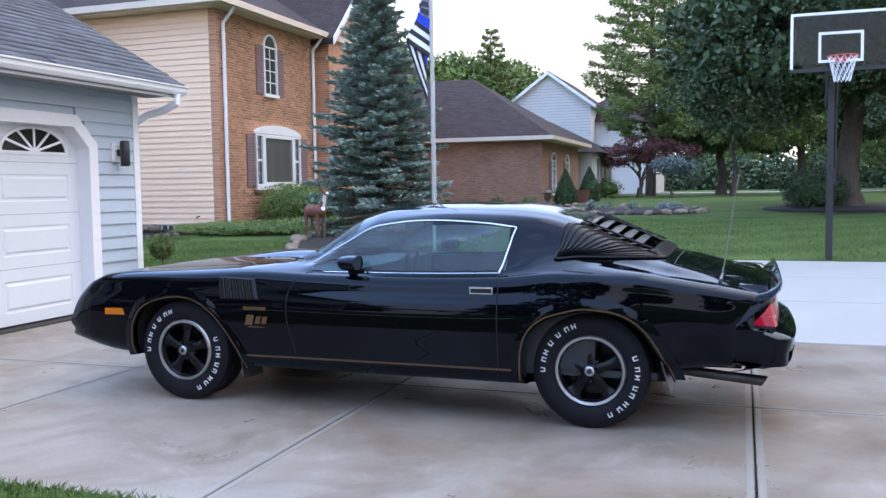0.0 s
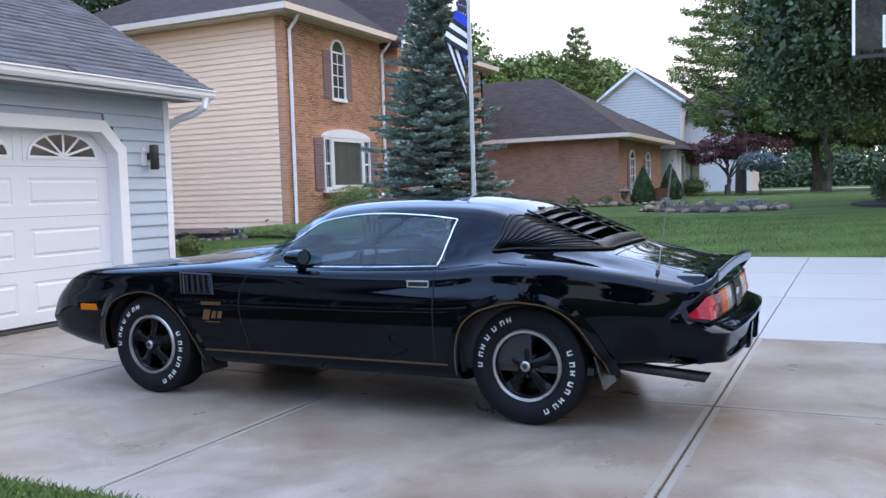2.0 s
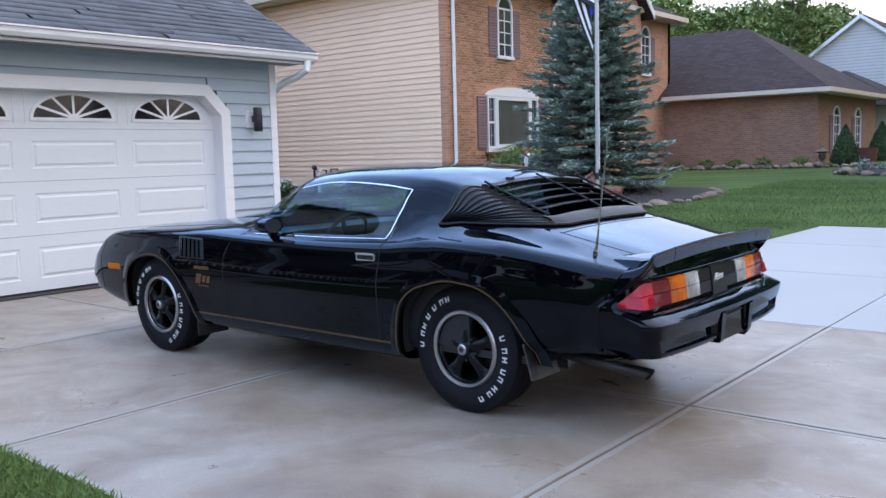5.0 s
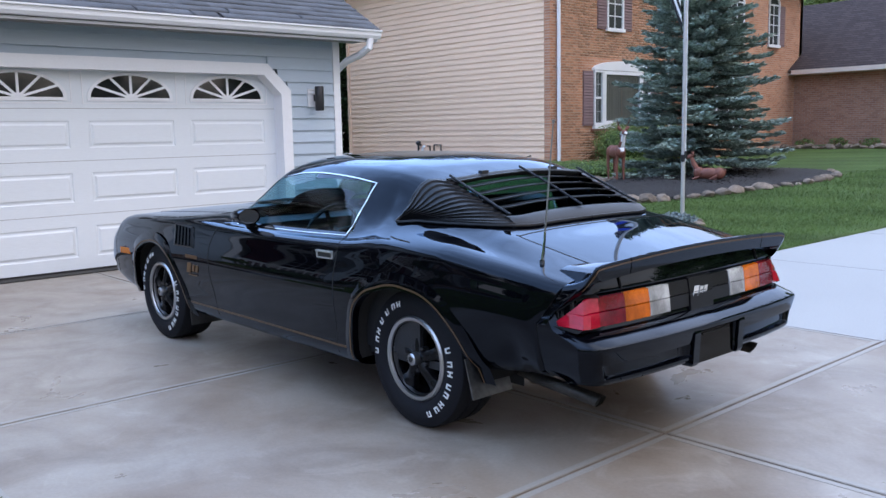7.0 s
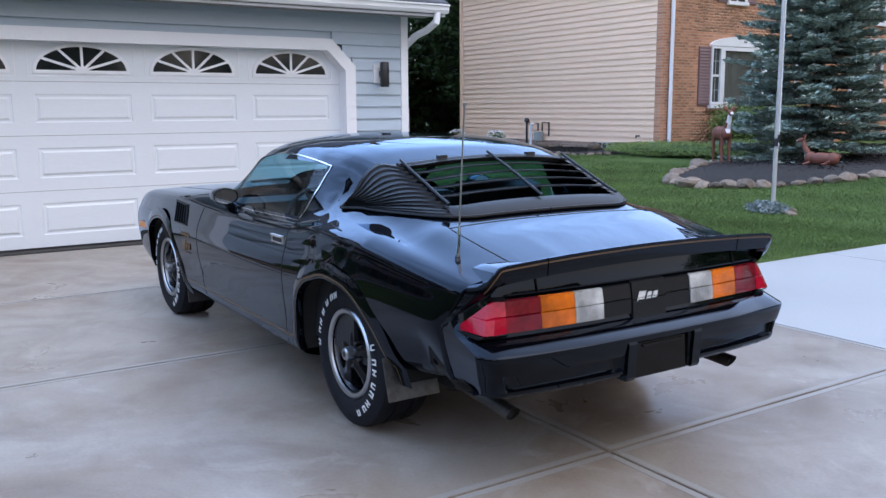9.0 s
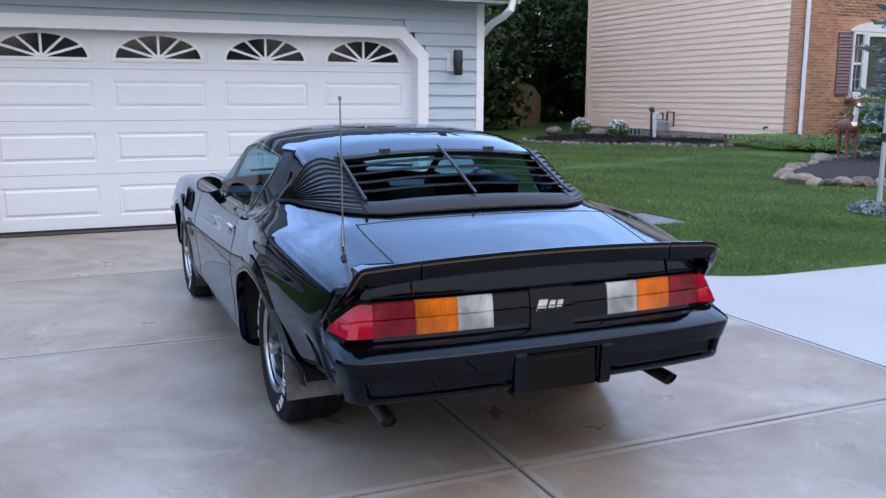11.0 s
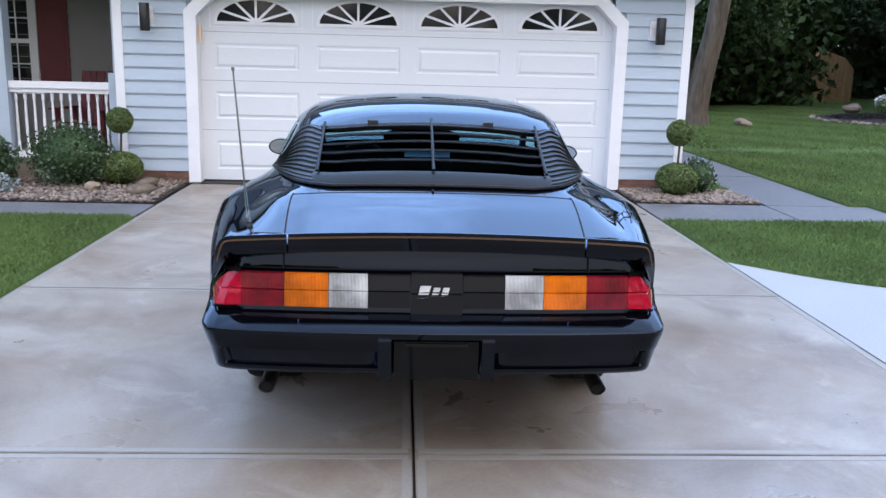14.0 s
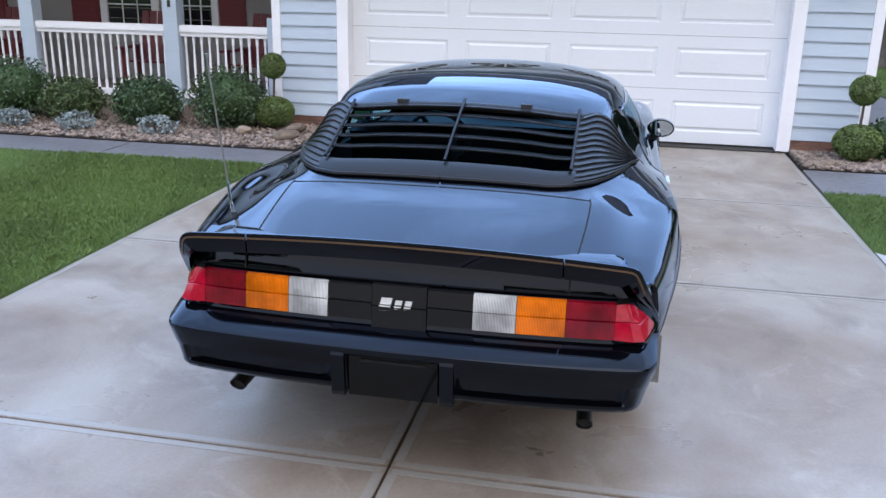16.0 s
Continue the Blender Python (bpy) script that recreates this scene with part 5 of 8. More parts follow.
LEAD = curve((.25, -2.66), (.40, -2.70), (.60, -2.745), (.72, -2.745), (.82, -2.70), (.88, -2.63), (.92, -2.56))
for side in (-1, 1):
    # door shuts, shoulder crease and sill stripe
    ribbon("door_gap", skin_line([(float(LEAD(z)), v_at(float(LEAD(z)), z)) for z in np.linspace(.28, .90, 26)], side), .007, M_GAP, skin[("door", side)], None, .0012)
    ribbon("door_gap", skin_line(lerp((-1.355, 2.4), (-1.355, 9.1), 24), side), .007, M_GAP, skin[("door", side)], None, .0012)
    ribbon("fender_gap", skin_line([(-4.38, v) for v in np.linspace(3, 9.5, 16)], side), .005, M_GAP, car, None, .001)
    ribbon("hood_gap", skin_line([(u, 10.9) for u in np.linspace(-4.4, -2.84, 30)], side), .006, M_GAP, car, None, .001)
    ribbon("deck_gap", skin_line([(u, 11.6) for u in np.linspace(-.39, .02, 10)], side), .006, M_GAP, car, None, .001)
    ribbon("deck_gap", skin_line([(-.375, v) for v in np.linspace(11.6, 14.98, 16)], side), .007, M_GAP, car, None, .001)
    ribbon("pinstripe", skin_line([(u, v_at(u, .335)) for u in np.linspace(-3.08, -1.24, 30)], side), .012, M_GOLD, car, None, .0008, "gold pinstripe along the sill")
    ribbon("side_crease", skin_line([(u, 5.5) for u in np.linspace(-3.1, -1.25, 30)], side), .004, M_GAP, car, None, .0006)
    ribbon("quarter_slot", skin_line([(u, 9.05 - (u + .98) * .9) for u in np.linspace(-.98, -.80, 8)], side), .007, M_GAP, car, None, .0015, "slim dark slot in the rear quarter")
    # bright window surround
    ribbon("window_trim", skin_line([(u, 9.08) for u in np.linspace(-2.52, -1.36, 24)], side), .0035, M_CHROME, car, None, .003, "bright belt moulding")
    top = [(u, 10.82 - .2 * min(1, max(0, (u + 2.0) / .7))) for u in np.linspace(-2.52, -1.295, 34)] + [(-1.302 - .010 * k, 10.62 - .25 * k) for k in range(1, 6)] + [(-1.365, 9.12)]
    ribbon("window_trim", skin_line(top, side), .0065, M_CHROME, car, None, .004, "bright window moulding")
    # wheel-arch lips with their stripe, and the dark wells
    for c, kind in ((F_C, "f"), (R_C, "r")):
        bm, bs, bw = bmesh.new(), bmesh.new(), bmesh.new()
        prev = prevs = prevw = None
        for k in range(49):
            a = -.20 + (math.pi + .34) * k / 48
            if c is R_C:
                a = -.06 + (math.pi + .23) * k / 48
            r = float(ARCH[kind](a))
            x, z = c[0] + r * math.cos(a), c[1] + r * math.sin(a)
            v = v_at(x, max(z, float(sill_z(x)) + .03))
            w = surf(x, v)[1]
            out = Vector((math.cos(a), 0, math.sin(a)))
            e = at(x, w * side, z)
            ring = [bm.verts.new(e + out * .075 - Vector((0, side * .002, 0))), bm.verts.new(e + out * .046 + Vector((0, side * .005, 0))), bm.verts.new(e + out * .022 + Vector((0, side * .010, 0))), bm.verts.new(e + Vector((0, side * .009, 0))), bm.verts.new(e + Vector((0, -side * .03, 0)))]
            rs = [bs.verts.new(e + out * .021 + Vector((0, side * .0115, 0))), bs.verts.new(e + out * .011 + Vector((0, side * .0112, 0)))]
            rw = [bw.verts.new(e + out * .01 + Vector((0, -side * .006, 0))), bw.verts.new(e + out * .02 + Vector((0, -side * .36, 0)))]
            if prev:
                for q in range(4):
                    bm.faces.new((prev[q], prev[q + 1], ring[q + 1], ring[q]))
                bs.faces.new((prevs[0], prevs[1], rs[1], rs[0]))
                bw.faces.new((prevw[0], prevw[1], rw[1], rw[0]))
            prev, prevs, prevw = ring, rs, rw
        part("arch_lip", bm, M_PAINT, car, smooth=True)
        part("arch_stripe", bs, M_GOLD, car, "gold arch pinstripe")
        part("wheel_well", bw, M_WELL, car)
        bm = bmesh.new()
        bm.faces.new([bm.verts.new((c[0] - CX + x, side * .56, z)) for x, z in [(-.46, .24)] + [(-.46 * math.cos(t), .34 + .42 * math.sin(t)) for t in np.linspace(0, math.pi, 17)] + [(.46, .24)]])
        part("well_back", bm, M_WELL, car)
    # louvred fender vent
    bm = bmesh.new()
    corner = [(-3.26, .845), (-2.985, .835), (-2.945, .70), (-3.225, .70)]
    pl = [on_skin(x, v_at(x, z), side, .004) for x, z in corner]
    cen = sum(pl, Vector()) / 4
    inn = [cen + (p - cen) * .86 for p in pl]
    nv = Vector((0, side, 0))
    a = [bm.verts.new(p) for p in pl]
    b = [bm.verts.new(p + nv * .006) for p in inn]
    for k in range(4):
        bm.faces.new((a[k], a[(k + 1) % 4], b[(k + 1) % 4], b[k]))
    vent = part("fender_vent", bm, M_TRIMBLK, car, "black louvred fender vent", bevel=.001)
    bm = bmesh.new()
    bm.faces.new([bm.verts.new(p + nv * .001) for p in inn])
    part("vent_back", bm, M_WELL, vent)
    for k in range(5):
        t0, t1 = (k + .10) / 5, (k + .58) / 5
        q = [inn[0].lerp(inn[1], t0), inn[0].lerp(inn[1], t1), inn[3].lerp(inn[2], t1), inn[3].lerp(inn[2], t0)]
        bm = bmesh.new()
        vs = [bm.verts.new(q[0] + nv * .002), bm.verts.new(q[1] + nv * .012), bm.verts.new(q[2] + nv * .012), bm.verts.new(q[3] + nv * .002), bm.verts.new(q[1] - nv * .004), bm.verts.new(q[2] - nv * .004)]
        bm.faces.new(vs[:4]), bm.faces.new((vs[1], vs[4], vs[5], vs[2]))
        part("vent_blade", bm, M_PAINT, vent)
    # door handle, lock, marker lamp
    hx, hz = -1.455, .79
    bm = bmesh.new()
    p = on_skin(hx, v_at(hx, hz), side)
    box(bm, -.066, .066, -.004, .006, -.036, .026, Matrix.Translation(p))
    hd = part("door_handle", bm, M_DARK, skin[("door", side)], "chrome flap door handle", bevel=.004)
    for x0, x1, z0, z1, d, nm in ((-.07, .07, .019, .028, .016, "handle_flap"), (-.07, .07, -.013, -.008, .010, "handle_rim"), (-.07, -.065, -.008, .019, .010, "handle_rim"), (.065, .07, -.008, .019, .010, "handle_rim")):
        bm = bmesh.new()
        box(bm, x0, x1, min(0, side * d), max(0, side * d), z0, z1, Matrix.Translation(p))
        part(nm, bm, M_BRIGHT, hd, bevel=.002)
    bm = bmesh.new()
    lathe(bm, [(0, .012), (.012, .012), (.014, 0)], 16, Matrix.Translation(p + Vector((.0, 0, -.062))) @ pose(0, 0, 0, -90 * side))
    part("door_lock", bm, M_BRIGHT, skin[("door", side)])
    bm = bmesh.new()
    mx, mz = -4.085, .59
    p = on_skin(mx, v_at(mx, mz), side)
    box(bm, -.075, .075, -.01, .008, -.022, .022, Matrix.Translation(p) @ pose(0, 0, 0, 0, 0, -5 * side))
    mk = part("side_marker", bm, M_MARK, car, "amber side marker lamp", bevel=.004)
    # door mirror
    bm = bmesh.new()
    mo = at(-2.30 if side < 0 else -2.24, side * .885, .945)
    R = [(-.085, .02), (-.06, .055), (0, .068), (.05, .066)]
    ring0 = None
    for dx, r in R:
        ring = [bm.verts.new(mo + Vector((dx, math.cos(t) * r * 1.12 * side, math.sin(t) * r * .74))) for t in np.linspace(0, 2 * math.pi, 18, endpoint=False)]
        if ring0:
            for q in range(18):
                bm.faces.new((ring0[q], ring0[(q + 1) % 18], ring[(q + 1) % 18], ring[q]))
        else:
            bm.faces.new(ring)
        ring0 = ring
    mir = part("door_mirror", bm, M_PAINT, car, "black bullet door mirror", smooth=True)
    bm = bmesh.new()
    bm.faces.new([bm.verts.new(mo + Vector((.044, math.cos(t) * .060 * 1.12, math.sin(t) * .043))) for t in np.linspace(0, 2 * math.pi, 18, endpoint=False)])
    part("mirror_glass", bm, M_MIRROR, mir)
    bm = bmesh.new()
    tube(bm, [mo + Vector((0, -side * .01, -.03)), mo + Vector((-.005, -side * .03, -.055)), mo + Vector((-.01, -side * .06, -.07))], .024, 10, .03)
    part("mirror_stalk", bm, M_PAINT, mir, smooth=True)

# scoop on the hood
bm = bmesh.new()
prev = None
for k in range(13):
    u = -3.75 + 1.0 * k / 12
    h = .035 * math.sin(min(1, k / 9) * math.pi / 2)
    ring = []
    for t in np.linspace(-1, 1, 15):
        w = .26 * t
        z = float(roof_z(u)) - .012 * t * t
        ring.append(bm.verts.new(at(u, w, z - .004 + h * max(0, 1 - abs(t) ** 4))))
    if prev:
        for q in range(14):
            bm.faces.new((prev[q], prev[q + 1], ring[q + 1], ring[q]))
    prev = ring
bm.faces.new(prev)
part("hood_scoop", bm, M_PAINT, skin["hood"], "raised hood scoop", smooth=True)
bm = bmesh.new()
for s in (-1, 1):
    tube(bm, [at(-2.87, s * .05, .965), at(-2.80, s * .3, .985), at(-2.70, s * .56, .985)], .009, 6)
part("wiper", bm, M_DARK, car)


# wheels
def wheel(c, side):
    w = thing("wheel", "", "")
    w.parent = car
    w.matrix_local = pose(c[0] - CX, side * (.838 if c is F_C else .800), .340, -90 * side)
    R0 = .340
    bm = bmesh.new()
    lathe(bm, [(.205, -.20), (.24, -.225), (.30, -.225), (.33, -.205), (R0, -.18), (R0, -.135), (R0 - .008, -.13), (R0 - .008, -.12), (R0, -.115), (R0, -.055), (R0 - .008, -.05), (R0 - .008, -.04), (R0, -.035), (R0, .005), (.332, .026), (.300, .045), (.262, .050), (.228, .044), (.200, .025)], 64)
    ty = part("tyre", bm, M_RUBBER, w, "black tyre with raised white letters", smooth=True, angle=25)
    # raised white letter blocks round the sidewall
    for a0, n, step in ((180, 4, -11), (131, 3, -11), (18, 8, -11.6)):
        for k in range(n):
            a = radians(a0 + k * step)
            bm = bmesh.new()

            def stroke(t0, t1, ra, rb):
                vs = [(r * math.cos(t), r * math.sin(t), .0515 - (r - .268) * .13) for r, t in ((ra, a + t0), (ra, a + t1), (rb, a + t1), (rb, a + t0))]
                lo, hi = [bm.verts.new(v) for v in vs], [bm.verts.new((x, y, z + .003)) for x, y, z in vs]
                bm.faces.new(hi)
                for q in range(4):
                    bm.faces.new((lo[q], lo[(q + 1) % 4], hi[(q + 1) % 4], hi[q]))
            lean = .016 * (-1) ** k
            stroke(.022 + lean, .046 + lean, .258, .286), stroke(-.050 + lean, -.030 + lean, .258, .286), stroke(-.03 + lean, .022 + lean, *((.258, .265), (.279, .286), (.269, .275))[k % 3])
            part("letter_block", bm, M_LETTER, ty)
    bm = bmesh.new()
    lathe(bm, [(.205, .020), (.208, .034), (.201, .042), (.185, .038), (.177, .018), (.175, .0)], 64)
    part("rim_ring", bm, M_ALU, w, "bright machined rim lip", smooth=True, angle=30)
    bm = bmesh.new()
    lathe(bm, [(.179, .03), (.175, -.02), (.16, -.10), (.05, -.11), (0, -.11)], 48)
    part("rim_barrel", bm, M_SPOKE, w, smooth=True)
    for k in range(5):
        a = radians(90 + 72 * k)
        bm = bmesh.new()
        m = pose(0, 0, 0, 0, 0, math.degrees(a))
        prof = [(.035, .030, .014), (.07, .028, .016), (.12, .032, .002), (.155, .045, -.006), (.178, .058, .002)]
        prev = None
        for r, hw, z in prof:
            ring = [bm.verts.new(m @ Vector(p)) for p in ((r, -hw, z - .03), (r, -hw * .82, z), (r, -hw * .25, z + .012), (r, hw * .25, z + .012), (r, hw * .82, z), (r, hw, z - .03))]
            if prev:
                for q in range(5):
                    bm.faces.new((prev[q], prev[q + 1], ring[q + 1], ring[q]))
            prev = ring
        part("spoke", bm, M_SPOKE, w, smooth=True, angle=40)
        bm = bmesh.new()
        b = a + radians(36)
        lathe(bm, [(0, .022), (.008, .022), (.0105, .016), (.0105, -.02)], 6, pose(.062 * math.cos(b), .062 * math.sin(b), 0))
        part("wheel_nut", bm, M_DARK, w)
    bm = bmesh.new()
    lathe(bm, [(0, .060), (.022, .060), (.029, .055), (.031, .046), (.032, .01)], 28)
    part("centre_cap", bm, M_ALU, w, "bright centre cap with a dark disc", smooth=True)
    bm = bmesh.new()
    lathe(bm, [(0, .0615), (.014, .0615), (.014, .059)], 20)
    part("cap_disc", bm, M_DARK, w)
    return w


for c in (F_C, R_C):
    for side in (-1, 1):
        wheel(c, side)

# rear: bumper cover, tail panel, lamps
BOW_LAMP = curve((0, 0), (.25, -.002), (.4, -.007), (.55, -.016), (.7, -.030), (.74, -.045), (.78, -.078), (.81, -.115), (.84, -.155))
BOW_BUMPER = curve((0, 0), (.4, -.008), (.6, -.022), (.72, -.036), (.79, -.052), (.82, -.078), (.84, -.125))


def bow(w, z=1.0):
    """How far the tail falls forward towards the corners; the bumper is squarer."""
    t = min(1, max(0, (z - .585) / .04))
    return float(BOW_BUMPER(abs(w)) * (1 - t) + BOW_LAMP(abs(w)) * t)


def ease(x, a, b):
    t = min(1, max(0, (x - a) / (b - a)))
    return t * t * (3 - 2 * t)


def tail_w(z):
    """The tail narrows above the lamps and under the bumper's edge."""
    return .99 if z > .76 else 1.0 - .045 * min(1, max(0, (.55 - z) / .13))


# the tail in side view: (x, z, set back beside the plate, set back behind the plate)
REAR = [(.02, .856, 0, 0), (.148, .848, 0, 0), (.160, .842, 0, 0), (.167, .812, 0, 0), (.174, .788, 0, 0), (.182, .766, 0, 0), (.181, .760, 0, 0), (.172, .757, 0, 0), (.180, .750, 0, 0), (.198, .622, 0, 0), (.203, .612, 0, 0), (.217, .607, 0, 0),
        (.299, .569, 0, 0), (.305, .563, 0, 0), (.306, .554, 0, 0), (.304, .542, 0, 0), (.303, .536, 0, -.030), (.297, .500, 0, -.028), (.295, .493, 0, -.027), (.291, .485, -.032, -.025), (.288, .437, -.026, -.022), (.290, .430, 0, -.022),
        (.289, .418, 0, -.020), (.280, .407, 0, -.012), (.15, .392, 0, 0), (.05, .37, 0, 0)]
TOP = curve((0, .856), (.70, .856), (.755, .80), (.80, .74), (.84, .66))
bm = bmesh.new()
prev = None
ws = np.unique(np.round(np.concatenate([np.linspace(-.84, .84, 57), [s * v for s in (-1, 1) for v in (.15, .157, .164, .17, .20, .207, .214, .222, .23, .24, .745, .755, .765, .775, .785, .81, .825)]]), 4))
for w in ws:
    ring = []
    plate, dip = 1 - ease(abs(w), .15, .17), ease(abs(w), .20, .24) * (1 - ease(abs(w), .745, .785))
    for x, z, r, p in REAR:
        z = min(z, float(TOP(abs(w))))
        ring.append(bm.verts.new(at(x + r * dip + p * plate + bow(w, z), w * tail_w(z), z)))
    if prev:
        for q in range(len(REAR) - 1):
            bm.faces.new((prev[q], prev[q + 1], ring[q + 1], ring[q]))
    prev = ring
fascia = part("rear_bumper_cover", bm, M_PAINT, car, "black moulded rear bumper cover", smooth=True, angle=28)
for side in (-1, 1):
    # cover's flank, from the tail round to the quarter-panel joint
    bm = bmesh.new()
    prev = None
    for k in range(13):
        t = k / 12
        ring = []
        for x, z, _, _ in REAR[2:-2] + [(.235, .395, 0, 0)]:
            z = min(z, .66)
            xr, wr_ = x + bow(.84, z), .84 * tail_w(z)
            xq = min(float(np.interp(z, TAIL_Z, TAIL_X)) - .004, xr - .01)
            zq = max(z, float(sill_z(UR)) + .004)
            wq = surf(UR, v_at(UR, zq))[1] - .001
            ring.append(bm.verts.new(at(xq + (xr - xq) * t, (wq + (wr_ - wq) * t ** 1.7) * side, z + (zq - z) * (1 - t))))
        if prev:
            for q in range(len(ring) - 1):
                bm.faces.new((prev[q], prev[q + 1], ring[q + 1], ring[q]))
        prev = ring
    part("bumper_flank", bm, M_PAINT, car, smooth=True, angle=28)
    # joint of the tail panel under the spoiler
    bm = bmesh.new()
    box(bm, -.003, .003, -.002, .002, -.042, .040, Matrix.Translation(at(.1735 + bow(.549), side * .549, .803)) @ pose(0, 0, 0, 0, -19, 0))
    part("panel_gap", bm, M_GAP, fascia)


def tail_x(z):
    return .186 + (.745 - z) / .115 * .015


def lamp(name, w0, w1, z0, z1, material, parent, label="", lift=.008):
    """A lens lying on the raked tail panel."""
    bm = bmesh.new()
    prev = None
    n = max(2, int(abs(w1 - w0) / .03))
    for k in range(n + 1):
        w = w0 + (w1 - w0) * k / n
        lo, hi = z0, z1
        ring = [bm.verts.new(at(tail_x(z) + bow(w) + d, w, z)) for z, d in ((lo, -.006), (lo + .0006, lift), ((lo + hi) / 2 - .003, lift + .003), ((lo + hi) / 2, lift - .003), ((lo + hi) / 2 + .003, lift + .003), (hi - .004, lift), (hi, -.006))]
        if prev:
            for q in range(6):
                bm.faces.new((prev[q], prev[q + 1], ring[q + 1], ring[q]))
        else:
            bm.faces.new(ring)
        prev = ring
    bm.faces.new(prev)
    return part(name, bm, material, parent, label, smooth=True, angle=50)


ZL, ZH = .628, .748


def corner_lens(side, parent):
    """The red reflector: a slanted end on the tail, then a wedge round the corner, in a black surround."""
    bm, bt = bmesh.new(), bmesh.new()
    prev = None
    for f, d in LENS_Z:
        z = ZL + (ZH - ZL) * f
        inner = Vector(at(tail_x(z) + bow(.70) + .010 + d, side * .70, z))
        mid = Vector(at(.184 - .036 * f + d, side * (.762 - .034 * f), z))
        edge = Vector(at(.170 - .034 * f + d, side * (.795 - .040 * f), z - .012 * f))
        far = edge.lerp(Vector(at(.036, side * .832, z + .010 * (1 - f))), 1 - f)
        row = [bm.verts.new(p) for p in (inner, mid, edge, edge.lerp(far, .33), edge.lerp(far, .67), far)]
        if prev:
            for q in range(5):
                bm.faces.new((prev[q], prev[q + 1], row[q + 1], row[q]))
        prev = row
    bmesh.ops.remove_doubles(bm, verts=bm.verts, dist=.0008)
    ob = part("red_corner_lens", bm, M_RBRIGHT, parent, "bright red wraparound reflector", smooth=True, angle=20)
    # surround: a band from the wedge's edge back into the body
    rim = [(.176, .700, ZH), (.138, .757, ZH), (.034, .836, ZL + .010), (.170, .797, ZL - .002), (.190, .700, ZL - .002)]
    grow = [(.160, .700, ZH + .012), (.100, .775, ZH + .014), (-.010, .842, ZL + .006), (.150, .806, ZL - .016), (.175, .700, ZL - .014)]
    a, b = [bt.verts.new(at(x, side * w, z)) for x, w, z in rim], [bt.verts.new(at(x, side * w, z)) for x, w, z in grow]
    for q in range(4):
        bt.faces.new((a[q], a[q + 1], b[q + 1], b[q]))
    part("lens_surround", bt, M_TRIMBLK, ob, "black lens surround")


LENS_Z = ((0, -.004), (.01, 0), (.25, .0015), (.47, .002), (.5, -.003), (.53, .002), (.75, .0015), (.97, 0), (1, -.004))
for side in (-1, 1):
    tl = lamp("tail_lamp", side * .545, side * .70, ZL, ZH, M_RLENS, car, "tail lamp with red, amber and clear lenses")
    corner_lens(side, tl)
    lamp("amber_lens", side * .387, side * .543, ZL, ZH, M_ALENS, tl, "amber turn lens")
    lamp("reversing_lens", side * .247, side * .385, ZL, ZH, M_WLENS, tl, "clear reversing lens")
    lamp("applique", side * .095, side * .245, ZL, ZH, M_TRIMBLK, car, "black ribbed panel", .003)
lamp("filler_door", -.092, .092, ZL - .020, ZH + .008, M_TRIMBLK, car, "black fuel filler door", .008)


def badge(m, s, h, mat_a, mat_b, name, label):
    """A small emblem drawn as slanted plain strokes."""
    bm = bmesh.new()
    sl = .28
    def bar(x0, x1, z0, z1, d=.003):
        vs = [bm.verts.new(m @ Vector((x + z * sl, y, z)) * 1.0) for y in (0, d) for x, z in ((x0 * s, z0 * h), (x1 * s, z0 * h), (x1 * s, z1 * h), (x0 * s, z1 * h))]
        for f in ((4, 5, 6, 7), (0, 1, 5, 4), (1, 2, 6, 5), (2, 3, 7, 6), (3, 0, 4, 7)):
            bm.faces.new([vs[i] for i in f])
    bar(-.5, -.14, -.42, .42)
    bar(-.02, .20, -.28, .30)
    bar(.30, .52, -.28, .30)
    ob = part(name, bm, mat_a, car, label)
    bm2 = bmesh.new()
    bm = bm2
    bar(-.3, .5, -.62, -.54, .002)
    part("badge_underline", bm2, mat_b, ob)
    return ob


badge(Matrix.Translation(at(tail_x(.684) + .013, -.012, .690)) @ pose(0, 0, 0, 0, 0, 90), .104, .054, M_LETTER, M_RBRIGHT, "badge", "small bright slanted badge")
p = on_skin(-2.965, v_at(-2.965, .57), -1, .001)
badge(Matrix.Translation(p) @ pose(0, 0, 0) @ Matrix.Diagonal((1, -1, 1, 1)), .15, .078, M_GOLDTXT, M_GOLDTXT, "fender_decal", "gold slanted fender decal")
bm = bmesh.new()
for k in range(8):
    x = -3.045 + k * .0205
    q = on_skin(x, v_at(x, .645), -1, .001)
    box(bm, -.0085, .0085, -.0015, .0005, -.011, .011, Matrix.Translation(q))
part("decal_bar", bm, M_GOLDTXT, car, "dim gold lettering bar")

# plate recess between two moulded ears, with a blank dark plate
bm = bmesh.new()
box(bm, .272 - CX, .279 - CX, -.150, .150, .388, .528)
pocket = part("blank_plate", bm, M_RECESS, car, "blank dark plate in the bumper", bevel=.004)
bm = bmesh.new()
box(bm, .276 - CX, .284 - CX, -.11, .11, .512, .521)
part("plate_lamp_slot", bm, M_GAP, pocket)
for side in (-1, 1):
    bm = bmesh.new()
    w0, w1 = sorted((side * .160, side * .205))
    prism(bm, [(x - CX, z) for x, z in ((.24, .545), (.300, .549), (.306, .535), (.300, .46), (.297, .402), (.288, .387), (.24, .387))], "y", w0, w1)
    part("plate_ear", bm, M_PAINT, fascia, "moulded ear beside the plate", bevel=.009)

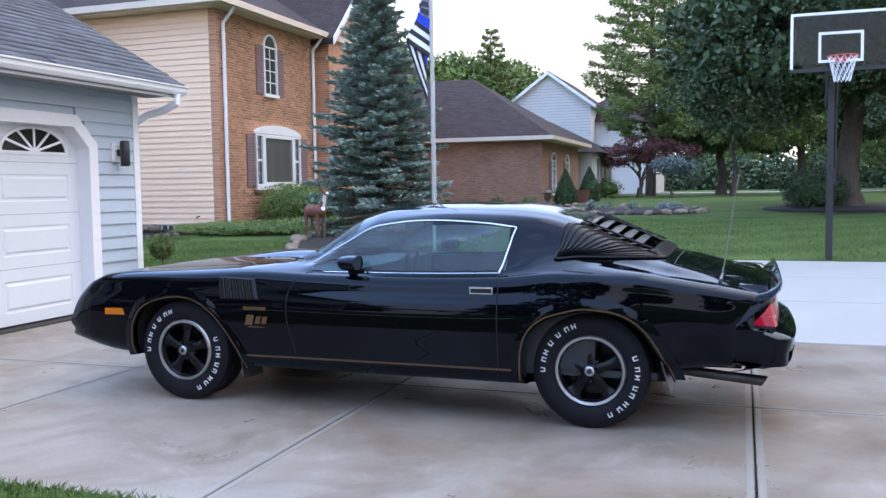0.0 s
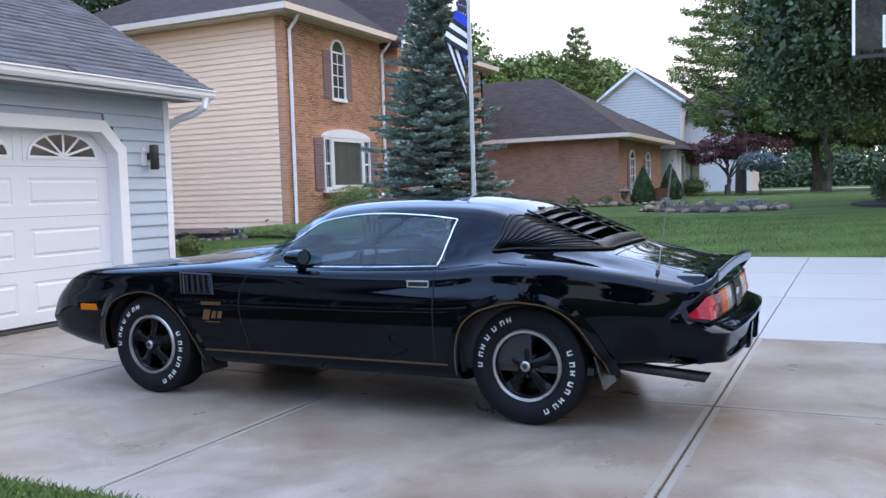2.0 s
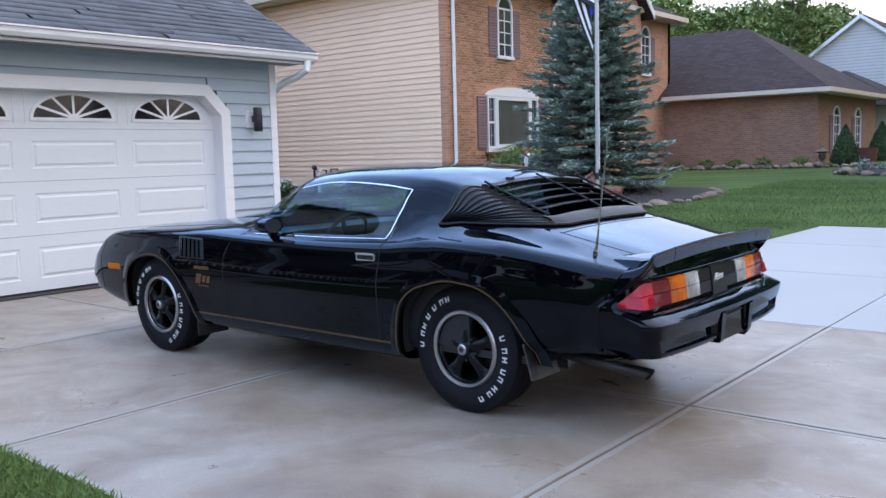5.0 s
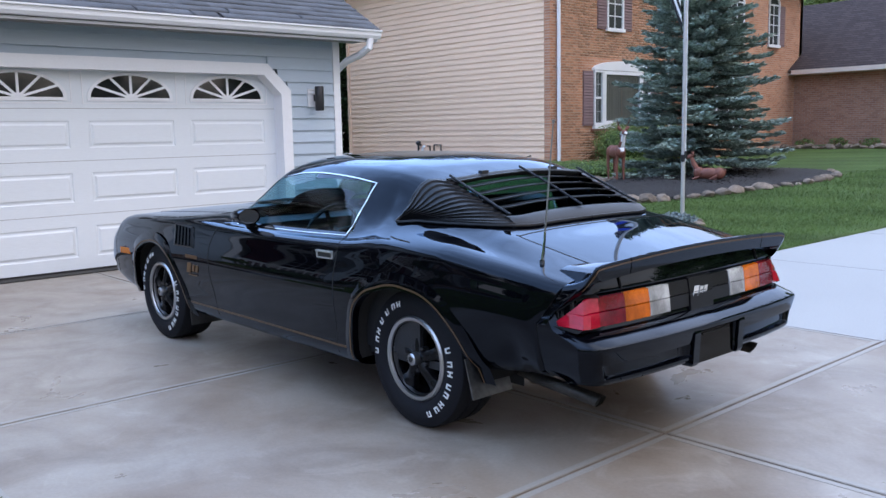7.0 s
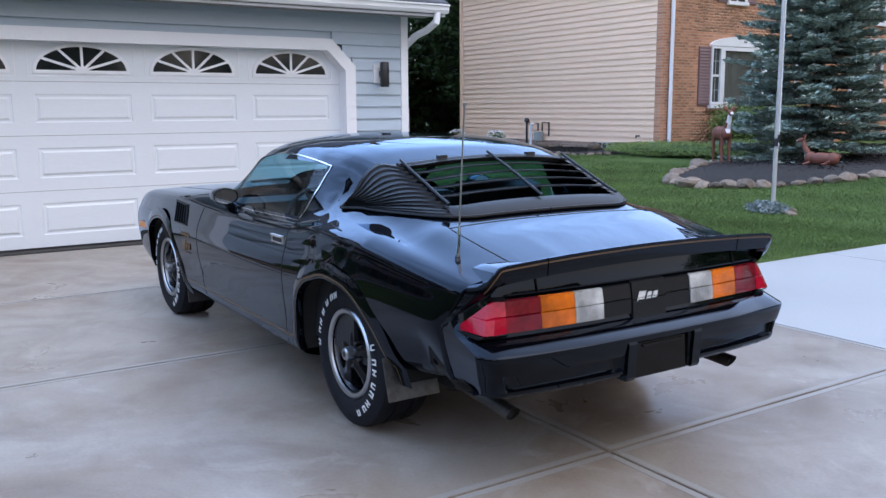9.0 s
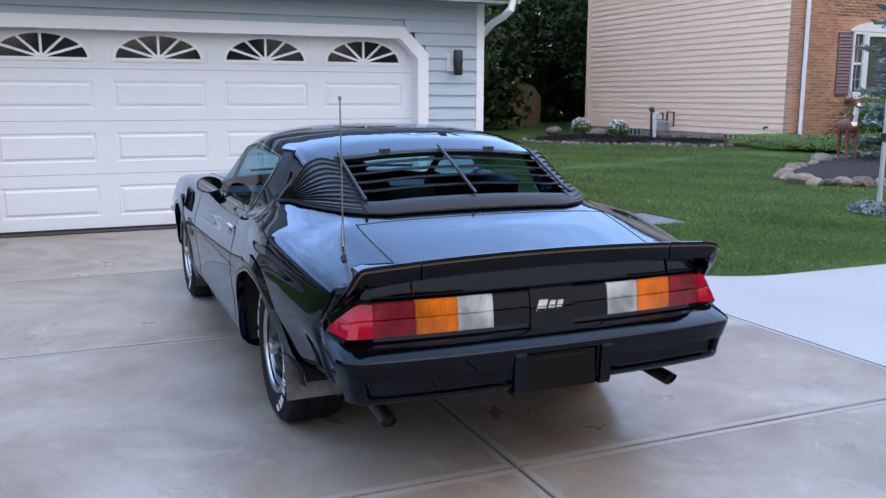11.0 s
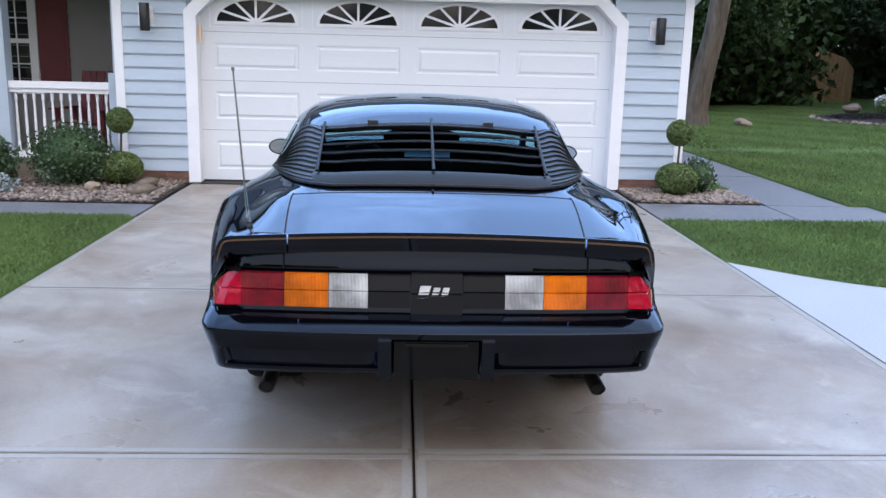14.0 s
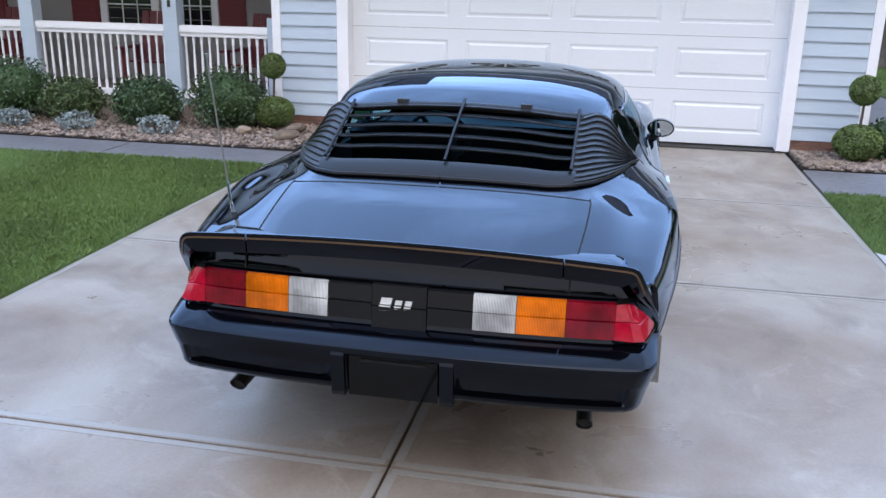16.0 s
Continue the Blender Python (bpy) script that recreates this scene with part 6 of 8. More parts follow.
# three-piece ducktail spoiler with its gold line
# its section at the ends: front edge and lip as they turn down the flank to a point
END_F = [curve((0, .066), (.35, .076), (.7, .022), (1, -.036)), curve((0, .74), (.35, .800), (.7, .826), (1, .846)), curve((0, .806), (.35, .796), (.7, .712), (1, .632))]
END_L = [curve((0, .203), (.2, .203), (.4, .180), (.7, .096), (1, -.018)), curve((0, .715), (.12, .748), (.25, .768), (.45, .790), (.7, .815), (1, .846)), curve((0, .884), (.12, .878), (.25, .860), (.45, .808), (.7, .734), (1, .634))]


def spoiler(w_from, w_to, n, name):
    bm, bs = bmesh.new(), bmesh.new()
    prev = prevs = None
    for k in range(n + 1):
        s = w_from + (w_to - w_from) * k / n      # past 1 the ends turn down the flank
        sg = 1 if s >= 0 else -1
        e = max(0, abs(s) - 1)
        w = min(abs(s), 1) * .715
        F = np.array([.066, w * 1.035, .824 - .018 * (w / .715) ** 2]) if e == 0 else np.array([float(c(e)) for c in END_F])
        L = np.array([.203, w, .905 - .021 * (w / .715) ** 2]) if e == 0 else np.array([float(c(e)) for c in END_L])
        bend = max(0, 1 - e / .5)
        th = .062 * max(0, 1 - e / .8) ** .8 + .006
        inw = np.array([0, -1, 0]) * min(1, e / .3)
        M1, M2 = F + (L - F) * .38 + np.array([.012, 0, -.020]) * bend, F + (L - F) * .72 + np.array([.012, 0, -.016]) * bend
        back = np.array([.003, 0, -1]) * (1 - .5 * min(1, e / .5)) + inw * .75
        ring = [F + np.array([0, 0, -.010]) + inw * .01, F, M1, M2, L + np.array([-.006, 0, .001]), L, L + back * th * .5, L + back * th + np.array([-.004, 0, 0]), L + back * (th + .008) + np.array([-.045, 0, 0]) * bend, F + np.array([.01, 0, -.045 * bend - .008]) + inw * .03]
        ring = [bm.verts.new(at(p[0], sg * p[1], p[2])) for p in ring]
        q2 = [bs.verts.new(at(p[0] + .0025, sg * p[1], p[2])) for p in (L + back * .012, L + back * .019)]
        if prev:
            for q in range(10):
                bm.faces.new((prev[q], prev[(q + 1) % 10], ring[(q + 1) % 10], ring[q]))
            if e < .55:
                bs.faces.new((prevs[0], prevs[1], q2[1], q2[0]))
        else:
            bm.faces.new(ring)
        prev, prevs = ring, q2
    bm.faces.new(prev)
    ob = part(name, bm, M_PAINT, car, "black ducktail rear spoiler", smooth=True, angle=32)
    part("spoiler_stripe", bs, M_GOLD, ob, "gold line under the lip")
    return ob


spoiler(-.735, .735, 24, "spoiler"), spoiler(-.743, -2.0, 34, "spoiler_end"), spoiler(.743, 2.0, 34, "spoiler_end")
# the joint along its front edge, its highlight added as a bright rod
bm = bmesh.new()
tube(bm, [at(.064, .79 * k / 12, .8235 - .018 * (k / 11) ** 2 - (.004 if abs(k) == 12 else 0)) for k in range(-12, 13)], .0022, 5)
part("joint_glint", bm, M_BRIGHT, car, "joint before the spoiler, its highlight a bright rod")

# louvred rear-window shade
louvre = thing("window_louvre", "", "")
louvre.parent = car
louvre["label"] = "satin black slatted rear window louvre"
L_FRONT = curve((0, -.92), (.40, -.915), (.489, -.93), (.56, -.995), (.65, -1.025), (.76, -1.05))
L_BACK = curve((0, -.425), (.40, -.43), (.50, -.46), (.57, -.525), (.65, -.67), (.70, -.83), (.735, -1.0), (.76, -1.045))
W_IN, W_OUT = .482, .745


def v_of_w(u, w):
    """Where on the upper skin the half width is w."""
    R = ring_at(round(float(u), 4))[9 * SUB:, 1]
    return float(np.interp(-w, -R, 9 + np.arange(len(R)) / SUB))


def lpos(t, w, side, off):
    """A place on the louvre: t from its front edge to its rear edge at half width w."""
    a, b = float(L_FRONT(w)), float(L_BACK(w))
    u = a + (b - a) * t
    k = min(1, max(0, (w - .38) / .25))
    return on_skin(u, min(v_of_w(u, w), 14.98), side) + Vector((.15, side * .75 * k, 1)).normalized() * off


for side in (-1, 1):
    bm = bmesh.new()
    prev = None
    NT, NF = 90, 20
    for i in range(NT + 1):
        t = i / NT
        saw = (t * 12) % 1.0
        row = []
        for j in range(NF + 1):
            w = W_OUT + (W_IN - W_OUT) * (j / NF)
            k = min(1, j / 3)
            off = .003 + (.015 + .008 * saw * min(1, (1 - t) / .12)) * min(1, t / .03, (1 - t) / .03) * k
            row.append(bm.verts.new(lpos(t, w, side, off)))
        if prev:
            for j in range(NF):
                bm.faces.new((prev[j], prev[j + 1], row[j + 1], row[j]))
        prev = row
    part("pleated_flank", bm, M_TRIMBLK, louvre, smooth=True, angle=28)
NBL = 5
for k in range(NBL):
    t = .115 + .60 * k / (NBL - 1)
    bm = bmesh.new()
    prev = None
    for j in range(33):
        s = (-1 + 2 * j / 32) * (W_IN + .005)
        side = -1 if s < 0 else 1
        r = lpos(t, abs(s), side, .034)
        g = r + Vector((-.065, 0, .002))
        ring = [bm.verts.new(p) for p in (r, r + Vector((0, 0, .005)), g + Vector((0, 0, .004)), g)]
        if prev:
            for q in range(4):
                bm.faces.new((prev[q], prev[(q + 1) % 4], ring[(q + 1) % 4], ring[q]))
        prev = ring
    part("slat", bm, M_TRIMBLK, louvre)
for w, side in ((W_IN, -1), (0.0, 1), (W_IN, 1)):
    bm = bmesh.new()
    tube(bm, [lpos(t, w, side, .040) for t in np.linspace(.0, .87, 16)], .007, 6)
    part("rib", bm, M_TRIMBLK, louvre)
for t0, t1, nm in ((.0, .05, "top_rail"), (.84, 1.0, "bottom_panel")):
    bm = bmesh.new()
    prev = None
    for j in range(49):
        s = (-1 + 2 * j / 48) * (W_IN + .02)
        side = -1 if s < 0 else 1
        ring = [bm.verts.new(lpos(t, abs(s), side, o)) for t, o in ((t0, .004), (t0, .026), ((t0 + t1) / 2, .030), (t1, .026 if nm == "top_rail" else .012), (t1, .002))]
        if prev:
            for q in range(4):
                bm.faces.new((prev[q], prev[q + 1], ring[q + 1], ring[q]))
        prev = ring
    part(nm, bm, M_TRIMBLK, louvre, smooth=True)
for side in (-1, 1):
    q = lpos(.0, .27, side, .034)
    bm = bmesh.new()
    box(bm, -.014, .014, -.024, .024, -.02, .004, Matrix.Translation(q))
    part("hinge", bm, M_DARK, louvre, bevel=.003)
bm = bmesh.new()
path = [lpos(0, w, -1, .008) for w in np.linspace(0, W_OUT, 22)] + [lpos(t, W_OUT, -1, .008) for t in np.linspace(.2, .8, 4)] + [lpos(1, w, -1, .008) for w in np.linspace(W_OUT, 0, 26)]
tube(bm, path, .008, 6)
tube(bm, [Vector((p.x, -p.y, p.z)) for p in path], .008, 6)
part("louvre_edge", bm, M_TRIMBLK, louvre)

# antenna on the driver's quarter
bm = bmesh.new()
ab = at(-.115, -.715, .83)
lathe(bm, [(.024, -.015), (.022, .004), (.013, .016), (.010, .045)], 16, Matrix.Translation(ab))
ant = part("antenna_base", bm, M_DARK, car, "chrome whip antenna", smooth=True)
bm = bmesh.new()
tip = Vector((.09, -.03, .62))
tube(bm, [ab + Vector((0, 0, .04)), ab + tip * .13], .009, 8, .007)
part("antenna_lower", bm, M_CHROME, ant)
bm = bmesh.new()
tube(bm, [ab + tip * .13, ab + tip * .27], .0065, 8, .005)
part("antenna_mid", bm, M_CHROME, ant)
bm = bmesh.new()
tube(bm, [ab + tip * .27, ab + tip], .0038, 6, .003), tube(bm, [ab + tip * .99, ab + tip * 1.012], .006, 8)
part("antenna_whip", bm, mat("whip_steel", (.22, .22, .21), .4, metal=.6), ant)

# mud flaps and splash guards, exhausts, underside
for side in (-1, 1):
    for x0, zt, zb, nm in ((-3.115, .42, .165, "f"), (-.425, .42, .245, "r")):
        bm = bmesh.new()
        prev = None
        for k in range(9):
            z = zt + (zb - zt) * k / 8
            dx = (.02 if nm == "f" else .05) * (k / 8)
            ring = [bm.verts.new(at(x0 + dx, side * w, z)) for w in (.885, .80, .70, .64)] + [bm.verts.new(at(x0 + dx + .008, side * w, z)) for w in (.64, .70, .80, .885)]
            if prev:
                for q in range(8):
                    bm.faces.new((prev[q], prev[(q + 1) % 8], ring[(q + 1) % 8], ring[q]))
            else:
                bm.faces.new(ring)
            prev = ring
        bm.faces.new(prev)
        part("splash_guard", bm, M_SPLASH if nm == "r" else M_FLAP, car, "scuffed splash guard behind the wheel", smooth=True)
    bm = bmesh.new()
    y = side * .62
    pts = [at(-1.6, side * .5, .30), at(-.9, side * .5, .26), at(-.45, side * .56, .33), at(-.22, y, .320), at(-.06, y, .306), at(.124, y + side * .005, .292)]
    tube(bm, pts, .029, 14, cap=False)
    for v in bm.verts:                                            # slash cut: the top reaches further back
        if v.co.x > .10 - CX:
            v.co.x += (v.co.z - .292) * .55
    ex = part("exhaust_pipe", bm, M_EXH, car, "dark slash-cut exhaust tail pipe", smooth=True)
    bm = bmesh.new()
    lathe(bm, [(0, 0), (.027, 0)], 14, Matrix.Translation(pts[-1] + Vector((-.022, 0, .001))) @ pose(0, 0, 0, 0, 97, 0))
    part("pipe_bore", bm, M_WELL, ex)
bm = bmesh.new()
box(bm, -3.9 - CX, -.62 - CX, -.62, .62, .205, .30)
part("underbody", bm, M_WELL, car, bevel=.02)
bm = bmesh.new()
box(bm, -.55 - CX, .0 - CX, -.45, .45, .32, .42)
part("fuel_tank", bm, M_WELL, car, bevel=.03)

# cabin
bm = bmesh.new()
box(bm, -2.95 - CX, -.45 - CX, -.80, .80, .30, .34), box(bm, -2.95 - CX, -2.75 - CX, -.76, .76, .34, .86), box(bm, -.95 - CX, -.5 - CX, -.60, .60, .34, .88)
for s in (-1, 1):
    box(bm, -2.75 - CX, -.8 - CX, s * .80 - .02, s * .80 + .02, .34, .87)
part("cabin_tub", bm, M_SEAT, car)
bm = bmesh.new()
box(bm, -2.72 - CX, -2.36 - CX, -.74, .74, .66, .885)
part("dashboard", bm, M_SEAT, car, bevel=.04)
for s in (-1, 1):
    bm = bmesh.new()
    box(bm, -1.98 - CX, -1.46 - CX, s * .37 - .26, s * .37 + .26, .40, .54)
    st = part("front_seat", bm, M_SEAT, car, "black vinyl bucket seat", bevel=.04)
    bm = bmesh.new()
    box(bm, -.07, .07, -.25, .25, 0, .56, Matrix.Translation(at(-1.44, s * .37, .48)) @ pose(0, 0, 0, 0, 14, 0))
    part("seat_back", bm, M_SEAT, st, bevel=.045)
bm = bmesh.new()
box(bm, -1.05 - CX, -.75 - CX, -.58, .58, .42, .82)
part("rear_seat", bm, M_SEAT, car, bevel=.06)
bm = bmesh.new()
sw = Matrix.Translation(at(-2.16, -.37, .83)) @ pose(0, 0, 0, 0, -62, 0)
lathe(bm, [(.178 + .013 * math.cos(t), .013 * math.sin(t)) for t in np.linspace(0, 2 * math.pi, 9)[:-1]], 36, sw, closed=True)
wheel_s = part("steering_wheel", bm, M_SEAT, car, "black steering wheel", smooth=True)
bm = bmesh.new()
for a in (90, 210, 330):
    tube(bm, [sw @ Vector((0, 0, -.02)), sw @ Vector((.175 * math.cos(radians(a)), .175 * math.sin(radians(a)), 0))], .014, 6)
tube(bm, [sw @ Vector((0, 0, .0)), sw @ Vector((0, 0, -.25))], .03, 8)
part("wheel_spokes", bm, M_SEAT, wheel_s)
bm = bmesh.new()
box(bm, -.012, .012, -.13, .13, -.03, .03, Matrix.Translation(at(-2.22, 0, 1.15)))
part("cabin_mirror", bm, M_DARK, car, bevel=.008)


# ---- plants ----
def gz(x, y):
    return float(ground_z(np.float64(x), np.float64(y)))


def leaves(C, size, aspect=0.55, flat=0.0):
    """Leaf blades as folded four-cornered pieces at the places C, turned at random."""
    n = len(C)
    d = rng.normal(size=(n, 3))
    d[:, 2] = d[:, 2] * (1 - flat) - 0.25
    d /= np.linalg.norm(d, axis=1)[:, None]
    e = np.cross(d, rng.normal(size=(n, 3)))
    e /= np.linalg.norm(e, axis=1)[:, None] + 1e-9
    s = (size * rng.uniform(0.6, 1.3, n))[:, None]
    V = np.stack([C - d * s * .5, C + e * s * aspect * .5, C + d * s * .5, C - e * s * aspect * .5], 1)
    return V.reshape(-1, 3), np.arange(4 * n).reshape(-1, 4)


def ball(n, shell=0.0):
    d = rng.normal(size=(n, 3))
    d /= np.linalg.norm(d, axis=1)[:, None]
    return d * (shell + (1 - shell) * rng.uniform(0, 1, n) ** (1 / 3))[:, None]


def crown_points(lobes, clumps, per, spread):
    """Leaf places: clumps set over the outer half of several rounded lobes (centre, radii)."""
    vol = np.array([r[0] * r[1] * r[2] for _, r in lobes])
    pick = rng.choice(len(lobes), clumps, p=vol / vol.sum())
    c, r = np.array([l[0] for l in lobes], float)[pick], np.array([l[1] for l in lobes], float)[pick]
    cc = c + ball(clumps, 0.45) * r
    pts = np.repeat(cc, per, 0) + ball(clumps * per) * spread * np.repeat(rng.uniform(.6, 1.3, clumps), per)[:, None] * (1, 1, .62)
    return pts


def trunk(parent, base, top, r0, r1, limbs, material=M_BARK, wander=.15):
    base, top = Vector(base), Vector(top)
    n = 8
    pts = [base.lerp(top, k / n) + Vector((rng.uniform(-1, 1), rng.uniform(-1, 1), 0)) * wander * (0 < k < n) for k in range(n + 1)]
    bm = bmesh.new()
    tube(bm, [base + Vector((0, 0, -.1))] + pts, r0, 12, r1)
    tube(bm, [base + Vector((0, 0, -.1)), base + Vector((0, 0, .12)), base + Vector((0, 0, .5))], r0 * 1.45, 12, r0 * .9)
    t = part("trunk", bm, material, parent, smooth=True, angle=60)
    for k, (f, to, r) in enumerate(limbs):
        a = base.lerp(top, f)
        b = Vector(to)
        bm = bmesh.new()
        tube(bm, [a, a.lerp(b, .3) + Vector((0, 0, .12 * (b - a).length)), a.lerp(b, .7) + Vector((0, 0, .1 * (b - a).length)), b], r, 7, r * .25)
        part("limb", bm, material, parent, smooth=True, angle=60)
    return t


def tree(name, label, x, y, h, lobes, material, clumps, per, leaf, spread, r=.3, n_limbs=6, group="", lean=(0, 0), z=None, top=.8):
    z = gz(x, y) if z is None else z
    t = thing(name, label, "tree", group, (x, y, z))
    limbs = []
    for k in range(n_limbs):
        c, rr = lobes[k % len(lobes)]
        q = ball(1, .3)[0] * np.array(rr) * .6 + np.array(c)
        limbs.append((rng.uniform(.3, .8), tuple(q), r * .38))
    trunk(t, (0, 0, 0), (lean[0], lean[1], h * top), r, r * .2, limbs)
    V, F = leaves(crown_points(lobes, clumps, per, spread), leaf)
    ob = new("crown", np_mesh("crown", V, F, material))
    ob.parent = t
    return t


def shrub(name, label, x, y, rx, ry, h, material, n, leaf, z=None, category="shrub", core=True, group=""):
    z = gz(x, y) if z is None else z
    t = thing(name, label, category, group, (x, y, z))
    d = ball(n, .72) * (1 + .16 * np.sin(rng.uniform(0, 6, n)))[:, None]
    ph = rng.uniform(0, 6)
    d *= (1 + .13 * np.sin(5 * np.arctan2(d[:, 1], d[:, 0]) + ph) * np.cos(6 * d[:, 2] + ph))[:, None]
    P = d * (rx, ry, h * .5) + (0, 0, h * .5)
    P[:, 2] = np.abs(P[:, 2])
    V, F = leaves(P, leaf)
    ob = new("foliage", np_mesh("foliage", V, F, material))
    ob.parent = t
    bm = bmesh.new()
    for k in range(7):
        a = 6.283 * k / 7
        tube(bm, [(0, 0, -.03), (rx * .3 * math.cos(a), ry * .3 * math.sin(a), h * .35), (rx * .6 * math.cos(a), ry * .6 * math.sin(a), h * .75)], .014, 5, .005)
    part("stems", bm, M_BARK, t)
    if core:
        # solid core closes the gaps; its dark green stands for inner shade
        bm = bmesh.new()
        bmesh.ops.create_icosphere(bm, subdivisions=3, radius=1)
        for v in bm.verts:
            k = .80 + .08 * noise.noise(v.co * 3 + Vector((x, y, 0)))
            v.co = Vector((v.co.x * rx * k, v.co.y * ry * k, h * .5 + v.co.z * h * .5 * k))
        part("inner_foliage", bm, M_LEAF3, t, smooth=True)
    return t


def clipped_ball(parent, c, rx, rz, n, material):
    """A sheared ball of small leaves."""
    d = ball(n, .93)
    V, F = leaves(d * (rx, rx, rz) + c, .028, .7)
    ob = new("leaf_ball", np_mesh("leaf_ball", V, F, material))
    ob.parent = parent
    bm = bmesh.new()
    bmesh.ops.create_icosphere(bm, subdivisions=3, radius=1)
    for v in bm.verts:
        v.co = Vector((v.co.x * rx * .95, v.co.y * rx * .95, v.co.z * rz * .95)) + Vector(c)
    part("inner_ball", bm, material, ob, smooth=True)


def topiary(x, y, s=1.0):
    t = thing("topiary", "two-ball clipped boxwood topiary in a gravel bed", "topiary", "topiaries beside the garage", (x, y, 0.02))
    clipped_ball(t, (0, 0, .20), .265 * s, .20 * s, 5200, M_TOPIARY)
    clipped_ball(t, (0, 0, .72), .165 * s, .165 * s, 3000, M_TOPIARY)
    bm = bmesh.new()
    tube(bm, [(0, 0, -.03), (.01, 0, .35), (0, .01, .62)], .018, 7, .012)
    part("stem", bm, M_BARK, t)
    return t


topiary(-6.62, 8.82, .88), topiary(-6.72, 2.53, .85)
shrub("small_shrub", "small dark green shrub behind the topiary", -6.9, 9.15, .22, .2, .42, M_SHRUB, 900, .05)


def spruce(x, y, h, r):
    t = thing("blue_spruce", "blue spruce with dense tiered branches over dark mulch", "tree", at=(x, y, gz(x, y)))
    bm = bmesh.new()
    tube(bm, [(0, 0, -.1), (0.02, 0, h * .5), (0, 0, h * .97)], .12, 8, .01)
    part("trunk", bm, M_BARK, t)
    P, D = [], []
    bmb = bmesh.new()
    whorls = 46
    for k in range(whorls):
        f = (k / whorls) ** .92
        z0 = .22 + (h - .25) * f
        L = r * (1 - f) ** .88 * (.90 + .14 * math.sin(k * 2.4)) + .05
        nb = int(11 - 5 * f)
        for b in range(nb):
            a = 6.283 * (b / nb) + k * 1.1 + rng.uniform(-.18, .18)
            l = L * rng.uniform(.72, 1.14)
            rise = .22 - .34 * (1 - f) + rng.uniform(-.07, .07)
            d = np.array([math.cos(a), math.sin(a), 0])
            ns = max(4, int(l * 16))
            for q in range(ns):
                s = (q + .6) / ns
                c = d * l * s + (0, 0, z0 + l * (rise * s - .10 * s * s + .16 * s ** 3))
                wid = l * .34 * (1 - s * .75) * (.35 + s)
                m = 16
                off = rng.uniform(-1, 1, m)
                side = np.array([-d[1], d[0], 0])
                P.append(c + side * (off * wid)[:, None] + rng.normal(0, .022, (m, 3)))
                D.append(d * .8 + side * (np.sign(off) * .7)[:, None] + rng.normal(0, .22, (m, 3)) + (0, 0, .16))
            if b % 2 == 0:
                tube(bmb, [(0, 0, z0), tuple(d * l * .9 + (0, 0, z0 + l * (rise * .9 - .06)))], .014, 4, .003, cap=False)
    tagged(part("bough_frame", bmb, M_BARK, t), "bare inner boughs", kind="stuff")
    P, D = np.concatenate(P), np.concatenate(D)
    D /= np.linalg.norm(D, axis=1)[:, None]
    n = len(P)
    s = (.125 * rng.uniform(.7, 1.25, n))[:, None]
    V = []
    for q in range(2):
        e = np.cross(D, rng.normal(size=(n, 3)) * .5 + (0, 0, 1 if q == 0 else 0))
        e /= np.linalg.norm(e, axis=1)[:, None] + 1e-9
        w = s * .16
        V.append(np.stack([P - D * s * .5 + e * w * .6, P + e * w, P + D * s * .5, P - e * w], 1))
    V = np.concatenate(V).reshape(-1, 3)
    ob = new("needles", np_mesh("needles", V, np.arange(len(V)).reshape(-1, 4), M_SPRUCE))
    ob.parent = t
    return t


spruce(-8.25, 19.3, 7.1, 2.02)


def cone_shrub(x, y, h, r):
    t = thing("arborvitae", "dense dark green cone-shaped evergreen", "shrub", "cone evergreens by the brick wing", (x, y, gz(x, y)))
    n = 2600
    f = rng.uniform(0, 1, n)
    a = rng.uniform(0, 6.283, n)
    rr = r * (1 - f ** 1.7) * rng.uniform(.85, 1.08, n) * np.minimum(1, .65 + f * 3)
    V, F = leaves(np.stack([rr * np.cos(a), rr * np.sin(a), f * h], -1), .10)
    ob = new("foliage", np_mesh("foliage", V, F, M_SHRUB))
    ob.parent = t
    # solid cone behind the leaves, coloured dark as the shaded inside
    bm = bmesh.new()
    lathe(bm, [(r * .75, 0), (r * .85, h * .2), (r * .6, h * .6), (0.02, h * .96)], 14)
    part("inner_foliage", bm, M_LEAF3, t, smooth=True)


cone_shrub(-6.45, 33.3, 1.35, .45), cone_shrub(-6.15, 37.0, 1.45, .5)

# ---- the neighbour's beds ----
def bed(name, cx, cy, rx, ry, label, lift=.05):
    bm = bmesh.new()
    vs = []
    rings = []
    for k, (f, h) in enumerate(((1.0, -.04), (.97, .03), (.8, .07), (.4, .10))):
        rings.append([bm.verts.new((cx + rx * f * math.cos(a) * (1 + .05 * math.sin(3 * a)), cy + ry * f * math.sin(a) * (1 + .05 * math.sin(3 * a)), gz(cx + rx * f * math.cos(a), cy + ry * f * math.sin(a)) + h + lift)) for a in np.linspace(0, 6.283, 40, endpoint=False)])
    for a, b in zip(rings, rings[1:]):
        for j in range(40):
            bm.faces.new((a[j], a[(j + 1) % 40], b[(j + 1) % 40], b[j]))
    bm.faces.new(rings[-1])
    return setting(name, bm, M_MULCH, label, "flower bed", smooth=True)


stone_mesh = []
